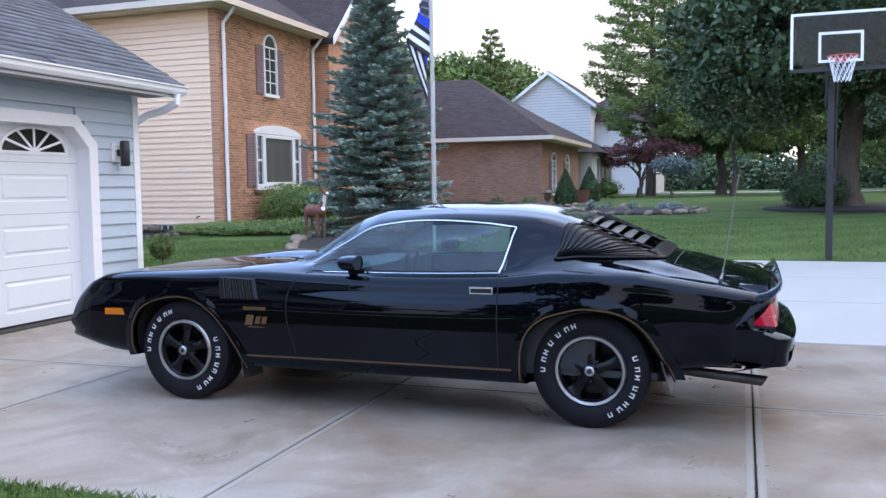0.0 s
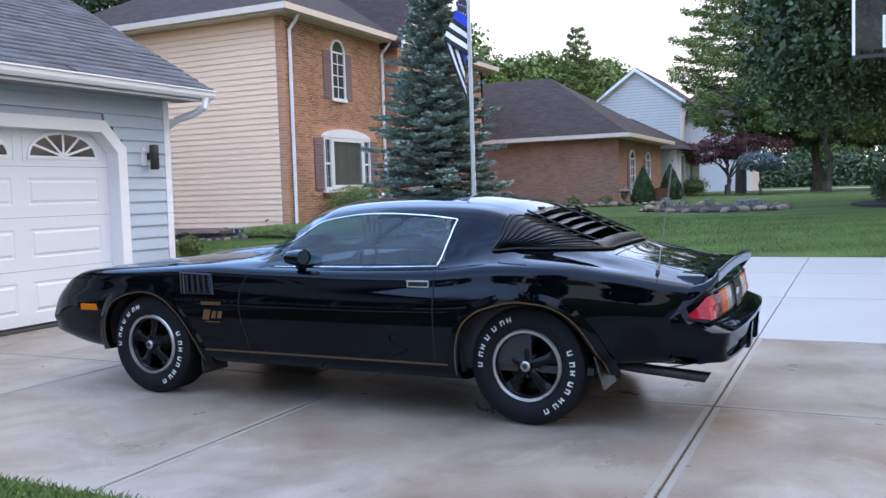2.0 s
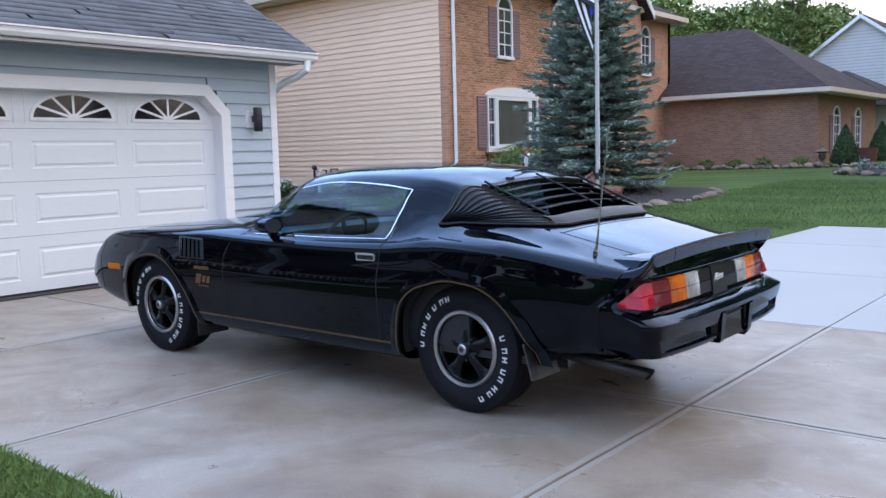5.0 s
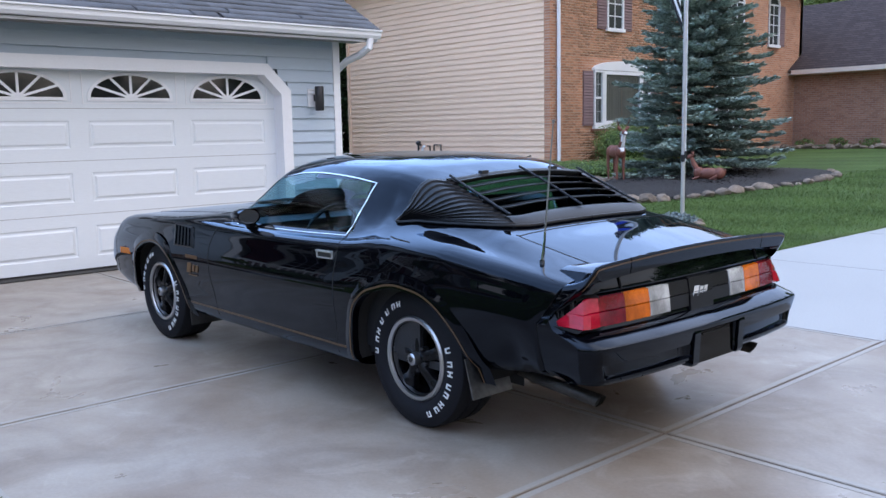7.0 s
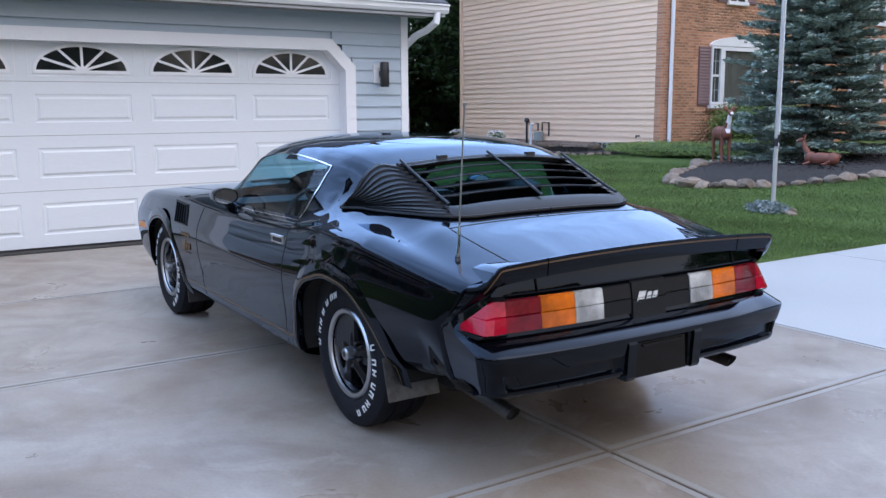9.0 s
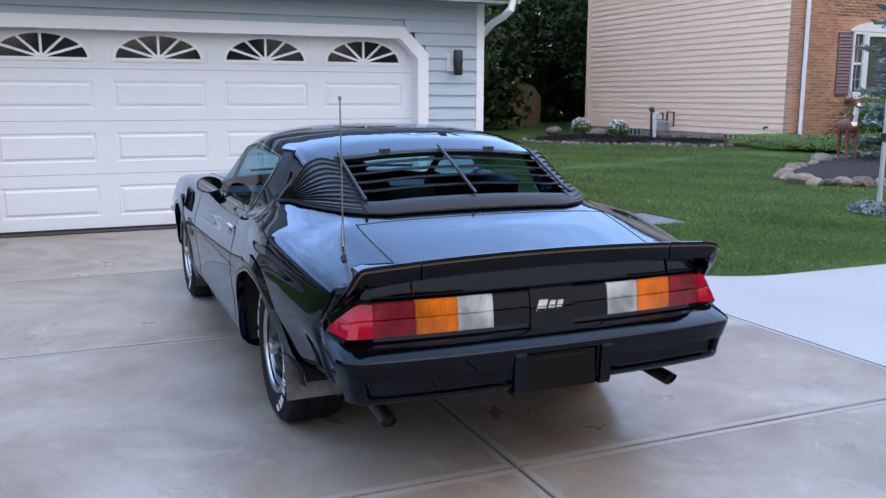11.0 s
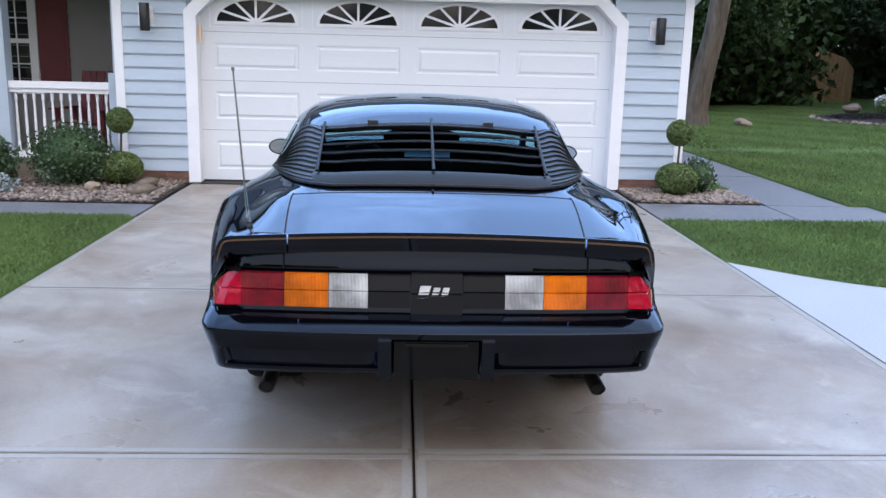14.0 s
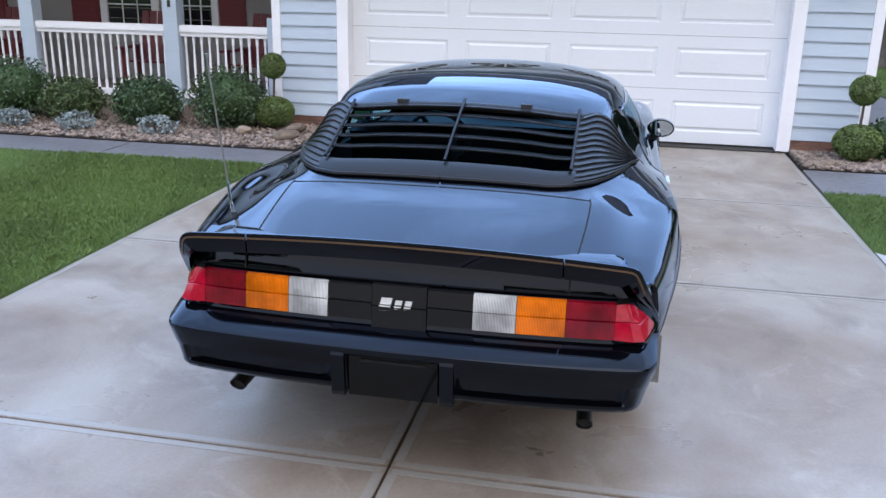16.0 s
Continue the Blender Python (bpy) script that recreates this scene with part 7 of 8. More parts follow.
for k in range(6):
    bm = bmesh.new()
    bmesh.ops.create_icosphere(bm, subdivisions=2, radius=.5)
    for v in bm.verts:
        v.co = v.co * (1 + .30 * noise.noise(v.co * 2.2 + Vector((k * 7, 0, 0)))) 
        v.co.x *= 1.25
        v.co.z *= .78
    stone_mesh.append(finish("stone", bm, M_STONE, smooth=True, angle=32))


def stone(x, y, s, label="rounded tan and grey field stone", z=None, group=""):
    ob = new("stone", stone_mesh[int(rng.integers(6))])
    ob.matrix_world = pose(x, y, (gz(x, y) if z is None else z) + s * .22, rng.uniform(-15, 15), rng.uniform(-15, 15), rng.uniform(0, 360)) @ Matrix.Diagonal((s * rng.uniform(.85, 1.25), s * rng.uniform(.8, 1.1), s * rng.uniform(.75, 1.05), 1))
    tagged(ob, label, "stone", group)


bed("mulch_bed", -7.5, 18.55, 1.98, 3.55, "raised bed of dark shredded mulch")
for k in range(40):
    a = radians(-176 + 226 * k / 39)
    stone(-7.5 + 2.0 * math.cos(a) * (1 + .05 * math.sin(3 * a)), 18.55 + 3.57 * math.sin(a) * (1 + .05 * math.sin(3 * a)), .31 * rng.uniform(.55, 1.2) * (1.15 - .55 * k / 39), group="stones edging the mulch bed")
# bed under the brick wing
bm = bmesh.new()
prism(bm, [(-13.1, 31.6), (-7.0, 32.1), (-5.6, 33.0), (-5.2, 36), (-7.42, 36), (-7.42, 33.5), (-13.1, 33.5)], "z", .40, .67)
setting("wing_bed", bm, M_MULCH, "dark mulch bed along the brick wing", "flower bed")
for k in range(30):
    f = k / 29
    stone(-13.0 + 7.6 * f, 31.55 + .5 * f + .5 * f ** 4, .28 * rng.uniform(.7, 1.3), group="stones edging the wing bed")
for k in range(5):
    shrub("perennial", "low green perennial in dark mulch", -12.2 + k * 1.1 + rng.uniform(-.2, .2), 32.7, .3, .25, rng.uniform(.25, .42), M_LEAF2, 260, .09, z=.62, core=False, group="perennials")
bed("rock_garden", -3.4, 29.5, 2.2, 1.5, "rock garden of mulch and pale boulders", .04)
for k in range(24):
    a = 6.283 * k / 24
    stone(-3.4 + 2.2 * math.cos(a), 29.5 + 1.5 * math.sin(a), .34 * rng.uniform(.6, 1.2), "pale boulder edging the rock garden", group="rock garden boulders")
for k in range(9):
    shrub("perennial", "dusty low perennial among boulders", -3.4 + rng.uniform(-1.5, 1.5), 29.5 + rng.uniform(-.8, .8), .22, .22, rng.uniform(.25, .5), M_SAGE, 160, .08, core=False, group="perennials")
# foundation shrubs of the brick house
shrub("boxwood", "clipped rounded boxwood below the window", -12.25, 22.3, .85, .85, 1.22, M_BOX, 12000, .05, group="boxwoods by the window")
shrub("boxwood", "clipped rounded boxwood below the window", -12.25, 24.0, .8, .8, 1.12, M_BOX, 10000, .05, group="boxwoods by the window")
shrub("ground_cover", "spreading bright green ground cover by the house corner", -11.9, 19.3, 1.9, .9, .32, M_BOX, 14000, .045, group="")
shrub("ground_cover", "spreading bright green ground cover by the house corner", -10.9, 20.6, 1.0, .9, .34, M_BOX, 7000, .045, group="")
bm = bmesh.new()
edge_x, edge_y = (-21.3, -20.2, -19.0, -17.6, -16.5, -15.1, -13.5), (17.3, 16.75, 16.65, 17.06, 17.6, 18.15, 18.75)
prev = None
for k in range(40):
    x = -21.3 + 7.8 * k / 39
    y0 = float(np.interp(x, edge_x, edge_y))
    row = []
    for f, up in ((0, -.03), (.04, .06), (.3, .10), (.65, .12), (1, .12)):
        y = y0 + (20.05 - y0) * f
        row.append(bm.verts.new((x, y, gz(x, y) + (up if 0 < k < 39 else -.03))))
    if prev:
        for q in range(4):
            bm.faces.new((prev[q], row[q], row[q + 1], prev[q + 1]))
    prev = row
setting("side_bed", bm, M_MULCH, "dark mulch bed along the siding", "flower bed")
for k in range(34):
    x = -20.8 + 7.2 * k / 33
    stone(x, float(np.interp(x, edge_x, edge_y)), .16 * rng.uniform(.7, 1.3), "small pale edging stone", group="stones edging the side bed")
for x, y, n in ((-21.2, 19.3, 1), (-19.1, 19.3, 1)):
    f = shrub("flowering_shrub", "small shrub with white flower heads", x, y, .32, .30, .46, M_LEAF2, 600, .07, z=gz(x, y) + .06, group="white flowering shrubs")
    V, F = leaves(ball(260, .85) * (.30, .28, .20) + (0, 0, .36), .06, .9)
    ob = new("blossom", np_mesh("blossom", V, F, M_WHITE))
    ob.parent = f
for x, y, s in ((-20.0, 19.2, .4), (-21.9, 18.7, .4), (-16.9, 19.3, .35), (-16.2, 19.3, .3), (-14.6, 19.2, .38)):
    stone(x, y, s, "pale rounded rock in the mulch", z=gz(x, y) + .10)

# gas meter on the siding
gm = thing("gas_meter", "grey gas meter with dark pipes against the siding", "gas meter", at=(-17.95, 19.92, .08))
bm = bmesh.new()
box(bm, .08, .30, -.12, .06, .42, .68)
part("meter_body", bm, mat("meter_grey", (.34, .38, .38), .5, metal=.3, var=.1), gm, bevel=.04)
bm = bmesh.new()
tube(bm, [(-.42, 0, 0), (-.42, 0, .95), (-.30, 0, .95)], .03, 8), tube(bm, [(.12, 0, .7), (.12, 0, .92), (.02, 0, .92)], .022, 8), tube(bm, [(.32, 0, .7), (.32, 0, .95), (.62, 0, .95), (.62, 0, .55)], .025, 8)
part("pipes", bm, M_DARK, gm, smooth=True)
bm = bmesh.new()
tube(bm, [(-.16, -.05, 0), (-.16, -.05, .86), (-.08, -.05, .92)], .045, 8)
part("vent_pipe", bm, M_WHITE, gm, "white vent pipe", smooth=True)
bm = bmesh.new()
lathe(bm, [(0, .08), (.05, .07), (.09, .0), (.05, -.05)], 12, pose(-.42, 0, 1.0))
part("regulator", bm, M_DARK, gm, smooth=True)
bm = bmesh.new()
tube(bm, [(-13.75, 19.98, .72), (-13.75, 19.86, .72), (-13.75, 19.84, .66)], .02, 6)
tagged(part("hose_tap", bm, M_DARK, smooth=True), "small dark hose tap on the siding", "tap")

# deer figures
def deer_bits(bm, lying):
    def ell(c, r, m=None):
        v0 = len(bm.verts)
        res = bmesh.ops.create_icosphere(bm, subdivisions=2, radius=1)
        mm = Matrix.Translation(c) @ (m or Matrix.Identity(4)) @ Matrix.Diagonal((*r, 1))
        for v in res["verts"]:
            v.co = mm @ v.co
    bz = .20 if lying else .66
    ell((0, 0, bz), (.40, .135, .165)), ell((.27, 0, bz + .02), (.16, .13, .17)), ell((-.28, 0, bz), (.17, .14, .17))
    tube(bm, [(.30, 0, bz + .08), (.42, 0, bz + .27), (.48, 0, bz + .44)], .085, 10, .055)
    ell((.53, 0, bz + .47), (.12, .06, .062), pose(0, 0, 0, 0, 18, 0))
    for s in (-1, 1):
        ell((.45, s * .10, bz + .56), (.02, .035, .075), pose(0, 0, 0, s * -38, 0, 0))
        if not lying:
            for x in (.27, -.30):
                tube(bm, [(x, s * .085, bz - .06), (x - .02, s * .085, .32), (x + .02, s * .085, .0)], .052, 8, .022)
            tube(bm, [(.46, s * .03, bz + .52), (.42, s * .12, bz + .66), (.47, s * .17, bz + .80)], .012, 5, .006)
            tube(bm, [(.425, s * .11, bz + .64), (.50, s * .12, bz + .74)], .009, 5, .005)
        else:
            tube(bm, [(.25, s * .12, .10), (.42, s * .14, .05), (.30, s * .12, .03)], .04, 7, .02)
            tube(bm, [(-.25, s * .14, .12), (-.05, s * .17, .05), (-.25, s * .16, .03)], .05, 7, .02)
    ell((-.42, 0, bz + .06), (.05, .03, .07))


def deer(x, y, yaw, lying, s, label):
    bm = bmesh.new()
    deer_bits(bm, lying)
    me = finish("deer_figure", bm, M_DEER, smooth=True, angle=60)
    me.materials.append(M_WHITE)
    bz = .20 if lying else .66
    for f in me.polygons:
        c = f.center
        if c.x > .36 and bz + .0 < c.z < bz + .50 and f.normal.x > .55 and abs(c.y) < .05:
            f.material_index = 1
    ob = tagged(new("deer_figure", me), label, "garden ornament")
    ob.matrix_world = pose(x, y, gz(x, y) + .12, 0, 0, yaw) @ Matrix.Diagonal((s, s, s, 1))


deer(-8.95, 17.35, -32, False, .86, "brown standing deer garden figure with antlers")
deer(-6.95, 17.65, 200, True, .70, "brown lying deer garden figure on mulch")

# flag pole with its limp flag
fp = thing("flag_pole", "pale metal flag pole in the lawn", "flag pole", at=(-4.72, 13.29, gz(-4.72, 13.29)))
bm = bmesh.new()
tube(bm, [(0, 0, -.1), (0, 0, 3.0), (0, 0, 6.0)], .030, 14, .024)
part("pole", bm, M_POLE, fp, smooth=True)
bm = bmesh.new()
tube(bm, [(.045, -.01, .9), (.042, -.015, 3), (.035, -.01, 5.9)], .005, 5)
part("halyard", bm, M_WHITE, fp)
bm = bmesh.new()
box(bm, .03, .05, -.02, .02, .95, 1.05), tube(bm, [(0, 0, .9), (0, 0, 1.0)], .042, 12)
part("cleat", bm, M_DARK, fp)
M_FBLUE, M_FBLK, M_FNAVY = mat("flag_blue", (.02, .06, .55), .8), mat("flag_black", (.02, .02, .025), .8), mat("flag_dark_canton", (.035, .035, .06), .8)
NF_, NH_ = 60, 39
ss, hh = np.meshgrid(np.linspace(0, 1, NF_ + 1), np.linspace(0, 1, NH_ + 1), indexing="ij")
fold = np.sin(hh * 9 + ss * 5) * .045 * np.minimum(1, ss * 4)
sa, sb = np.minimum(ss / .55, 1), np.clip((ss - .55) / .45, 0, 1)        # spread half, then the half that drops back
out = .03 + .36 * sa * (.12 + .88 * hh) * (1 - .72 * sb)
fx, fy = -out * .95 + fold * .3, -out * .30 + fold * .6 + .10 * sb
fz = 4.62 - 1.16 * hh + .26 * sa * hh - .95 * sb * (.35 + .65 * hh) + .02 * np.sin(ss * 8 + hh * 4) * ss
VV = np.stack([fx, fy, fz], -1).reshape(-1, 3)
ii = np.arange((NF_ + 1) * (NH_ + 1)).reshape(NF_ + 1, NH_ + 1)
FF = np.stack([ii[:-1, :-1], ii[1:, :-1], ii[1:, 1:], ii[:-1, 1:]], -1).reshape(-1, 4)
fm = np_mesh("flag", VV, FF, M_FBLK, True)
for m in (M_WHITE, M_FBLUE, M_FNAVY):
    fm.materials.append(m)
mi = []
for a in range(NF_):
    for b in range(NH_):
        st = b // 3
        k = 2 if st in (6, 7) else (st % 2)
        if a < NF_ * .42 and st < 6:
            k = 1 if (a % 5 in (2,) and b % 4 in (1,)) else 3
        mi.append(k)
fm.polygons.foreach_set("material_index", np.array(mi, dtype=np.int32))
flag = tagged(new("flag", fm), "limp black and white striped flag with one blue stripe", "flag")
flag.location = (-4.72, 13.29, gz(-4.72, 13.29) - .02)
sol = flag.modifiers.new("thickness", "SOLIDIFY")
sol.thickness = .002
shrub("silver_tuft", "pale silvery plant tuft at the flag pole foot", -4.76, 13.22, .26, .22, .16, M_SAGE, 600, .06, core=False)
for k in range(3):
    stone(-4.72 + .3 * math.cos(k), 13.25 + .25 * math.sin(k), .12, "small stone at the flag pole foot")

# basketball hoop
hp = thing("basketball_hoop", "black pole basketball hoop with clear backboard at the pad", "basketball hoop", at=(1.46, 17.05, 0))
bm = bmesh.new()
box(bm, -.055, .055, -.055, .055, -.05, 3.2)
part("pole", bm, M_DARK, hp, bevel=.01)
bm = bmesh.new()
box(bm, -.12, .12, -.12, .12, -.01, .015)
part("base_plate", bm, M_DARK, hp)
for z0, z1 in ((2.75, 3.55), (3.15, 4.0)):
    bm = bmesh.new()
    for x in (-.09, .09):
        tube(bm, [(x, 0, z0), (x, -.46, z1)], .025, 6)
    part("support_arm", bm, M_DARK, hp)
bm = bmesh.new()
box(bm, .06, .1, -.03, .03, 1.35, 1.65), tube(bm, [(.08, 0, 1.6), (.08, 0, 2.9)], .02, 8)
part("height_adjuster", bm, M_DARK, hp)
BX0, BX1, BZ0, BZ1, BYF = -.71, .90, 3.34, 4.32, -.5
bm = bmesh.new()
box(bm, BX0, BX1, BYF, BYF + .012, BZ0, BZ1)
bd = part("backboard", bm, sheer_mat("board_acrylic", (.62, .66, .68), .02), hp, "clear acrylic backboard")
bm = bmesh.new()
t = .045
for a in ((BX0, BX1, BZ1 - t, BZ1), (BX0, BX0 + t, BZ0, BZ1 - t), (BX1 - t, BX1, BZ0, BZ1 - t)):
    box(bm, a[0], a[1], BYF - .012, BYF + .03, a[2], a[3])
part("board_frame", bm, M_WHITE, bd, "white board edge")
bm = bmesh.new()
box(bm, BX0, BX1, BYF - .02, BYF + .04, BZ0 - .03, BZ0 + .03), box(bm, -.15, -.11, BYF + .02, BYF + .05, BZ0, BZ1), box(bm, .33, .37, BYF + .02, BYF + .05, BZ0, BZ1)
part("board_bracket", bm, M_DARK, bd)
bm = bmesh.new()
sx0, sx1, sz0, sz1 = -.26, .45, BZ0 + .12, BZ0 + .64
for a in ((sx0, sx1, sz1 - t, sz1), (sx0, sx0 + t, sz0, sz1 - t), (sx1 - t, sx1, sz0, sz1 - t), (sx0 + t, sx1 - t, sz0, sz0 + t)):
    box(bm, a[0], a[1], BYF - .006, BYF - .001, a[2], a[3])
part("target_square", bm, M_WHITE, bd)
M_RIM = mat("rim_red", (.55, .05, .04), .45)
rc = Vector((.09, BYF - .38, BZ0 + .17))
bm = bmesh.new()
tube(bm, [rc + Vector((.235 * math.cos(a), .235 * math.sin(a), 0)) for a in np.linspace(0, 2 * math.pi, 33)], .011, 8, cap=False)
box(bm, rc.x - .1, rc.x + .1, BYF - .15, BYF, rc.z - .05, rc.z + .015)
rim = part("rim", bm, M_RIM, hp, "red steel rim")
for k in range(12):
    bm = bmesh.new()
    for tw in (-1, 1):
        pts = []
        for q in range(7):
            f = q / 6
            a = 6.283 * k / 12 + tw * f * 1.05
            r = .23 * (1 - .45 * f ** .8)
            pts.append(rc + Vector((r * math.cos(a), r * math.sin(a), -.42 * f)))
        tube(bm, pts, .006, 4, cap=False)
    part("net_cord", bm, M_WHITE, rim)

# ---- the porch of the home ----
porch = thing("porch", "white-railed front porch, grey siding behind darkened for shade", "porch", kind="structure")
PXF, PXB = -7.25, -9.3
bm = bmesh.new()
box(bm, PXB, PXF + .1, -9, GY0 - .02, -.05, .17)
part("porch_floor", bm, M_CONC, porch)
# porch wall and boards carry the roof's shade as a darker colour
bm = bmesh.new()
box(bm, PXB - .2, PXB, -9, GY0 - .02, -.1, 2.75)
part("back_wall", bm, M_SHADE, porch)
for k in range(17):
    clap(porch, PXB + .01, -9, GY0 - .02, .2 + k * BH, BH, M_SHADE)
bm = bmesh.new()
box(bm, PXB, PXF + .55, -9, GY0 - .42, 2.5, 2.6)
part("porch_ceiling", bm, M_WHITE, porch)
bm = bmesh.new()
prism(bm, [(PXF + .6, 2.62), (PXB, 3.5), (PXB, 2.62)], "y", -9, GY0 - .42)
part("porch_roof", bm, M_SHING, porch)
# unseen upper storey and roof, added to block sky light from the lawn
bm = bmesh.new()
prism(bm, [(PXB + .4, 5.5), (-13.2, 8.0), (-17.4, 5.5)], "y", -9.3, GY0 - .3)
part("home_roof", bm, M_SHING, porch)
bm = bmesh.new()
box(bm, -17, PXB, -9, GY0 - .45, 2.76, 5.5)
part("upper_wall", bm, M_SIDE, porch)
bm = bmesh.new()
box(bm, -17, PXB - .2, -9, -8.8, 0, 2.7), box(bm, -17, -16.8, -8.8, GY0, 0, 2.7)
part("home_wall", bm, M_SIDE, porch)


def post(y, w, z1, x=PXF):
    bm = bmesh.new()
    box(bm, x - w / 2, x + w / 2, y - w / 2, y + w / 2, -.02, z1), box(bm, x - w * .62, x + w * .62, y - w * .62, y + w * .62, .10, .22)
    return part("porch_post", bm, M_SIDE, porch, "square pale post", bevel=.006)


for y in (1.05, -.90, -2.85, -4.8):
    pt = post(y, .185, 2.52)
bm = bmesh.new()
for k in range(3):
    box(bm, PXF + .094, PXF + .098, 1.03, 1.07, 1.62 - k * .14, 1.70 - k * .14)
part("number_bars", bm, M_DARK, porch, "small dark upright number bars")
post(2.33, .11, 1.24), post(2.36, .06, 2.52)
edges = [2.275, 1.1425, .9575, -.8075, -.9925, -2.7575, -2.9425, -4.7]
for y1, y0 in zip(edges[::2], edges[1::2]):
    rail = thing("railing", "", "")
    rail.parent = porch
    bm = bmesh.new()
    box(bm, PXF - .035, PXF + .035, y0, y1, 1.00, 1.05), box(bm, PXF - .055, PXF + .055, y0, y1, 1.05, 1.13)
    part("top_rail", bm, M_WHITE, rail, bevel=.008)
    bm = bmesh.new()
    box(bm, PXF - .03, PXF + .03, y0, y1, .25, .33)
    part("bottom_rail", bm, M_WHITE, rail, bevel=.006)
    n = int((y1 - y0) / .100)
    for k in range(n):
        y = y0 + (k + .5) * (y1 - y0) / n
        bm = bmesh.new()
        lathe(bm, [(.019, .33), (.019, .42), (.013, .44), (.017, .60), (.014, .80), (.012, .90), (.019, .92), (.019, 1.0)], 6, pose(PXF, y, 0))
        part("baluster", bm, M_WHITE, rail)


def porch_window(y0, y1, z0=.98, z1=2.2):
    w = thing("porch_window", "", "")
    w.parent = porch
    x = PXB + .025
    bm = bmesh.new()
    box(bm, x - .02, x + .012, y0, y1, z0, z1)
    part("pane", bm, M_BLACKGLASS, w)
    bm = bmesh.new()
    for a in ((y0 - .11, y0, z0 - .1, z1 + .1), (y1, y1 + .11, z0 - .1, z1 + .1), (y0, y1, z0 - .1, z0), (y0, y1, z1, z1 + .1), (y0, y1, (z0 + z1) / 2 - .03, (z0 + z1) / 2 + .03)):
        box(bm, x - .01, x + .045, *a)
    part("frame", bm, M_WHITE, w)
    bm = bmesh.new()
    for k in (1, 2):
        y = y0 + (y1 - y0) * k / 3
        box(bm, x, x + .02, y - .009, y + .009, z0, z1)
    for k in (1, 3):
        z = z0 + (z1 - z0) * k / 4
        box(bm, x, x + .02, y0, y1, z - .009, z + .009)
    part("muntin_grid", bm, M_WHITE, w)


porch_window(-1.07, -.36), porch_window(.06, .58), porch_window(-4.0, -3.3)
for y0, y1 in ((.70, 1.10), (-1.66, -1.21), (-3.17, -2.75), (-4.6, -4.15)):
    bm = bmesh.new()
    box(bm, PXB + .02, PXB + .055, y0, y1, .92, 2.28)
    for k in range(16):
        box(bm, PXB + .05, PXB + .068, y0 + .05, y1 - .05, 1.0 + k * .078, 1.045 + k * .078)
    part("shutter", bm, M_RED, porch, "dark red louvred shutter")


def porch_chair(x, y, yaw):
    c = thing("porch_chair", "dark red slatted porch chair behind the railing", "chair", "red chairs on the porch", (x, y, .17))
    for k in range(5):
        bm = bmesh.new()
        box(bm, -.012, .012, -.045, .045, 0, .72, Matrix.Translation((-.25, -.22 + .11 * k, .36)) @ pose(0, 0, 0, 0, -16, 0))
        part("back_slat", bm, M_RED, c, bevel=.004)
    for k in range(5):
        bm = bmesh.new()
        box(bm, -.2 + .1 * k - .045, -.2 + .1 * k + .045, -.27, .27, .36 + .012 * k, .38 + .012 * k)
        part("seat_slat", bm, M_RED, c)
    for s in (-1, 1):
        for xx, h in ((.24, .58), (-.22, .58)):
            bm = bmesh.new()
            box(bm, xx - .03, xx + .03, s * .29 - .02, s * .29 + .02, 0, h)
            part("leg", bm, M_RED, c)
        bm = bmesh.new()
        box(bm, -.3, .34, s * .3 - .06, s * .3 + .06, .58, .605)
        part("armrest", bm, M_RED, c, bevel=.006)
    c.matrix_world = pose(x, y, .17, 0, 0, yaw)
    return c


porch_chair(-8.35, .1, 8), porch_chair(-8.3, 1.65, -6), porch_chair(-8.35, -2.1, 5)
SH = ((2.0, .50, .80, M_SHRUB, .04), (1.02, .46, .66, M_SHRUB, .045), (.05, .40, .60, mat("loose_shrub_leaf", (.055, .085, .028), .55, var=.5, scale=3, island=.7), .045), (-.75, .55, .85, M_SHRUB, .04), (-1.9, .5, .7, M_SHRUB, .045), (-3.0, .5, .7, M_SHRUB, .045))
for y, r, h, m, lf in SH:
    shrub("foundation_shrub", "loose green shrub in front of the porch rail", -6.55 - .1 * (y > 1.5), y, r * .74, r * .84, h * .82, m, 4600, lf, z=.02, group="shrubs along the porch")
for y in (1.45, .45, -.35, -1.3):
    shrub("silver_tuft", "low silvery grey foliage at the bed edge", -5.98, y, .17, .20, .20, M_SAGE, 420, .05, z=.02, core=False, group="silver plants along the porch bed")
for x, y, s, lb in ((-6.25, 2.35, .17, "white rounded rock on gravel"), (-6.45, 2.85, .22, "tan angular rock on gravel"), (-6.05, 2.92, .22, "reddish angular rock on gravel"), (-6.3, 8.5, .12, "small tan rock on gravel")):
    stone(x, y, s, lb, z=.02)

# ---- trees and distance ----
big = [((.6, 0, 7.5), (5.6, 5.5, 4.0)), ((-2.6, -1.5, 5.2), (3.0, 3.4, 2.2)), ((3.9, -1.5, 5.4), (3.8, 3.4, 2.6)), ((.8, -2, 10.5), (4.4, 4, 3.2)), ((-3.2, -1.2, 3.7), (2.4, 2.4, 1.3)), ((.2, -2.4, 4.0), (2.6, 2.0, 1.1)), ((3.4, -1.5, 3.8), (2.4, 2.2, 1.2))]
tree("shade_maple", "large dark green maple with a broad low crown", 3.2, 30.5, 13, big, M_LEAF, 1500, 110, .125, .72, .42, 9)
mc = bpy.data.objects["shade_maple"]
V, F = leaves(crown_points([(c, tuple(q * .88 for q in r)) for c, r in big], 560, 60, .8), .30)
ob = new("inner_crown", np_mesh("inner_crown", V, F, M_LEAF))
ob.parent = mc
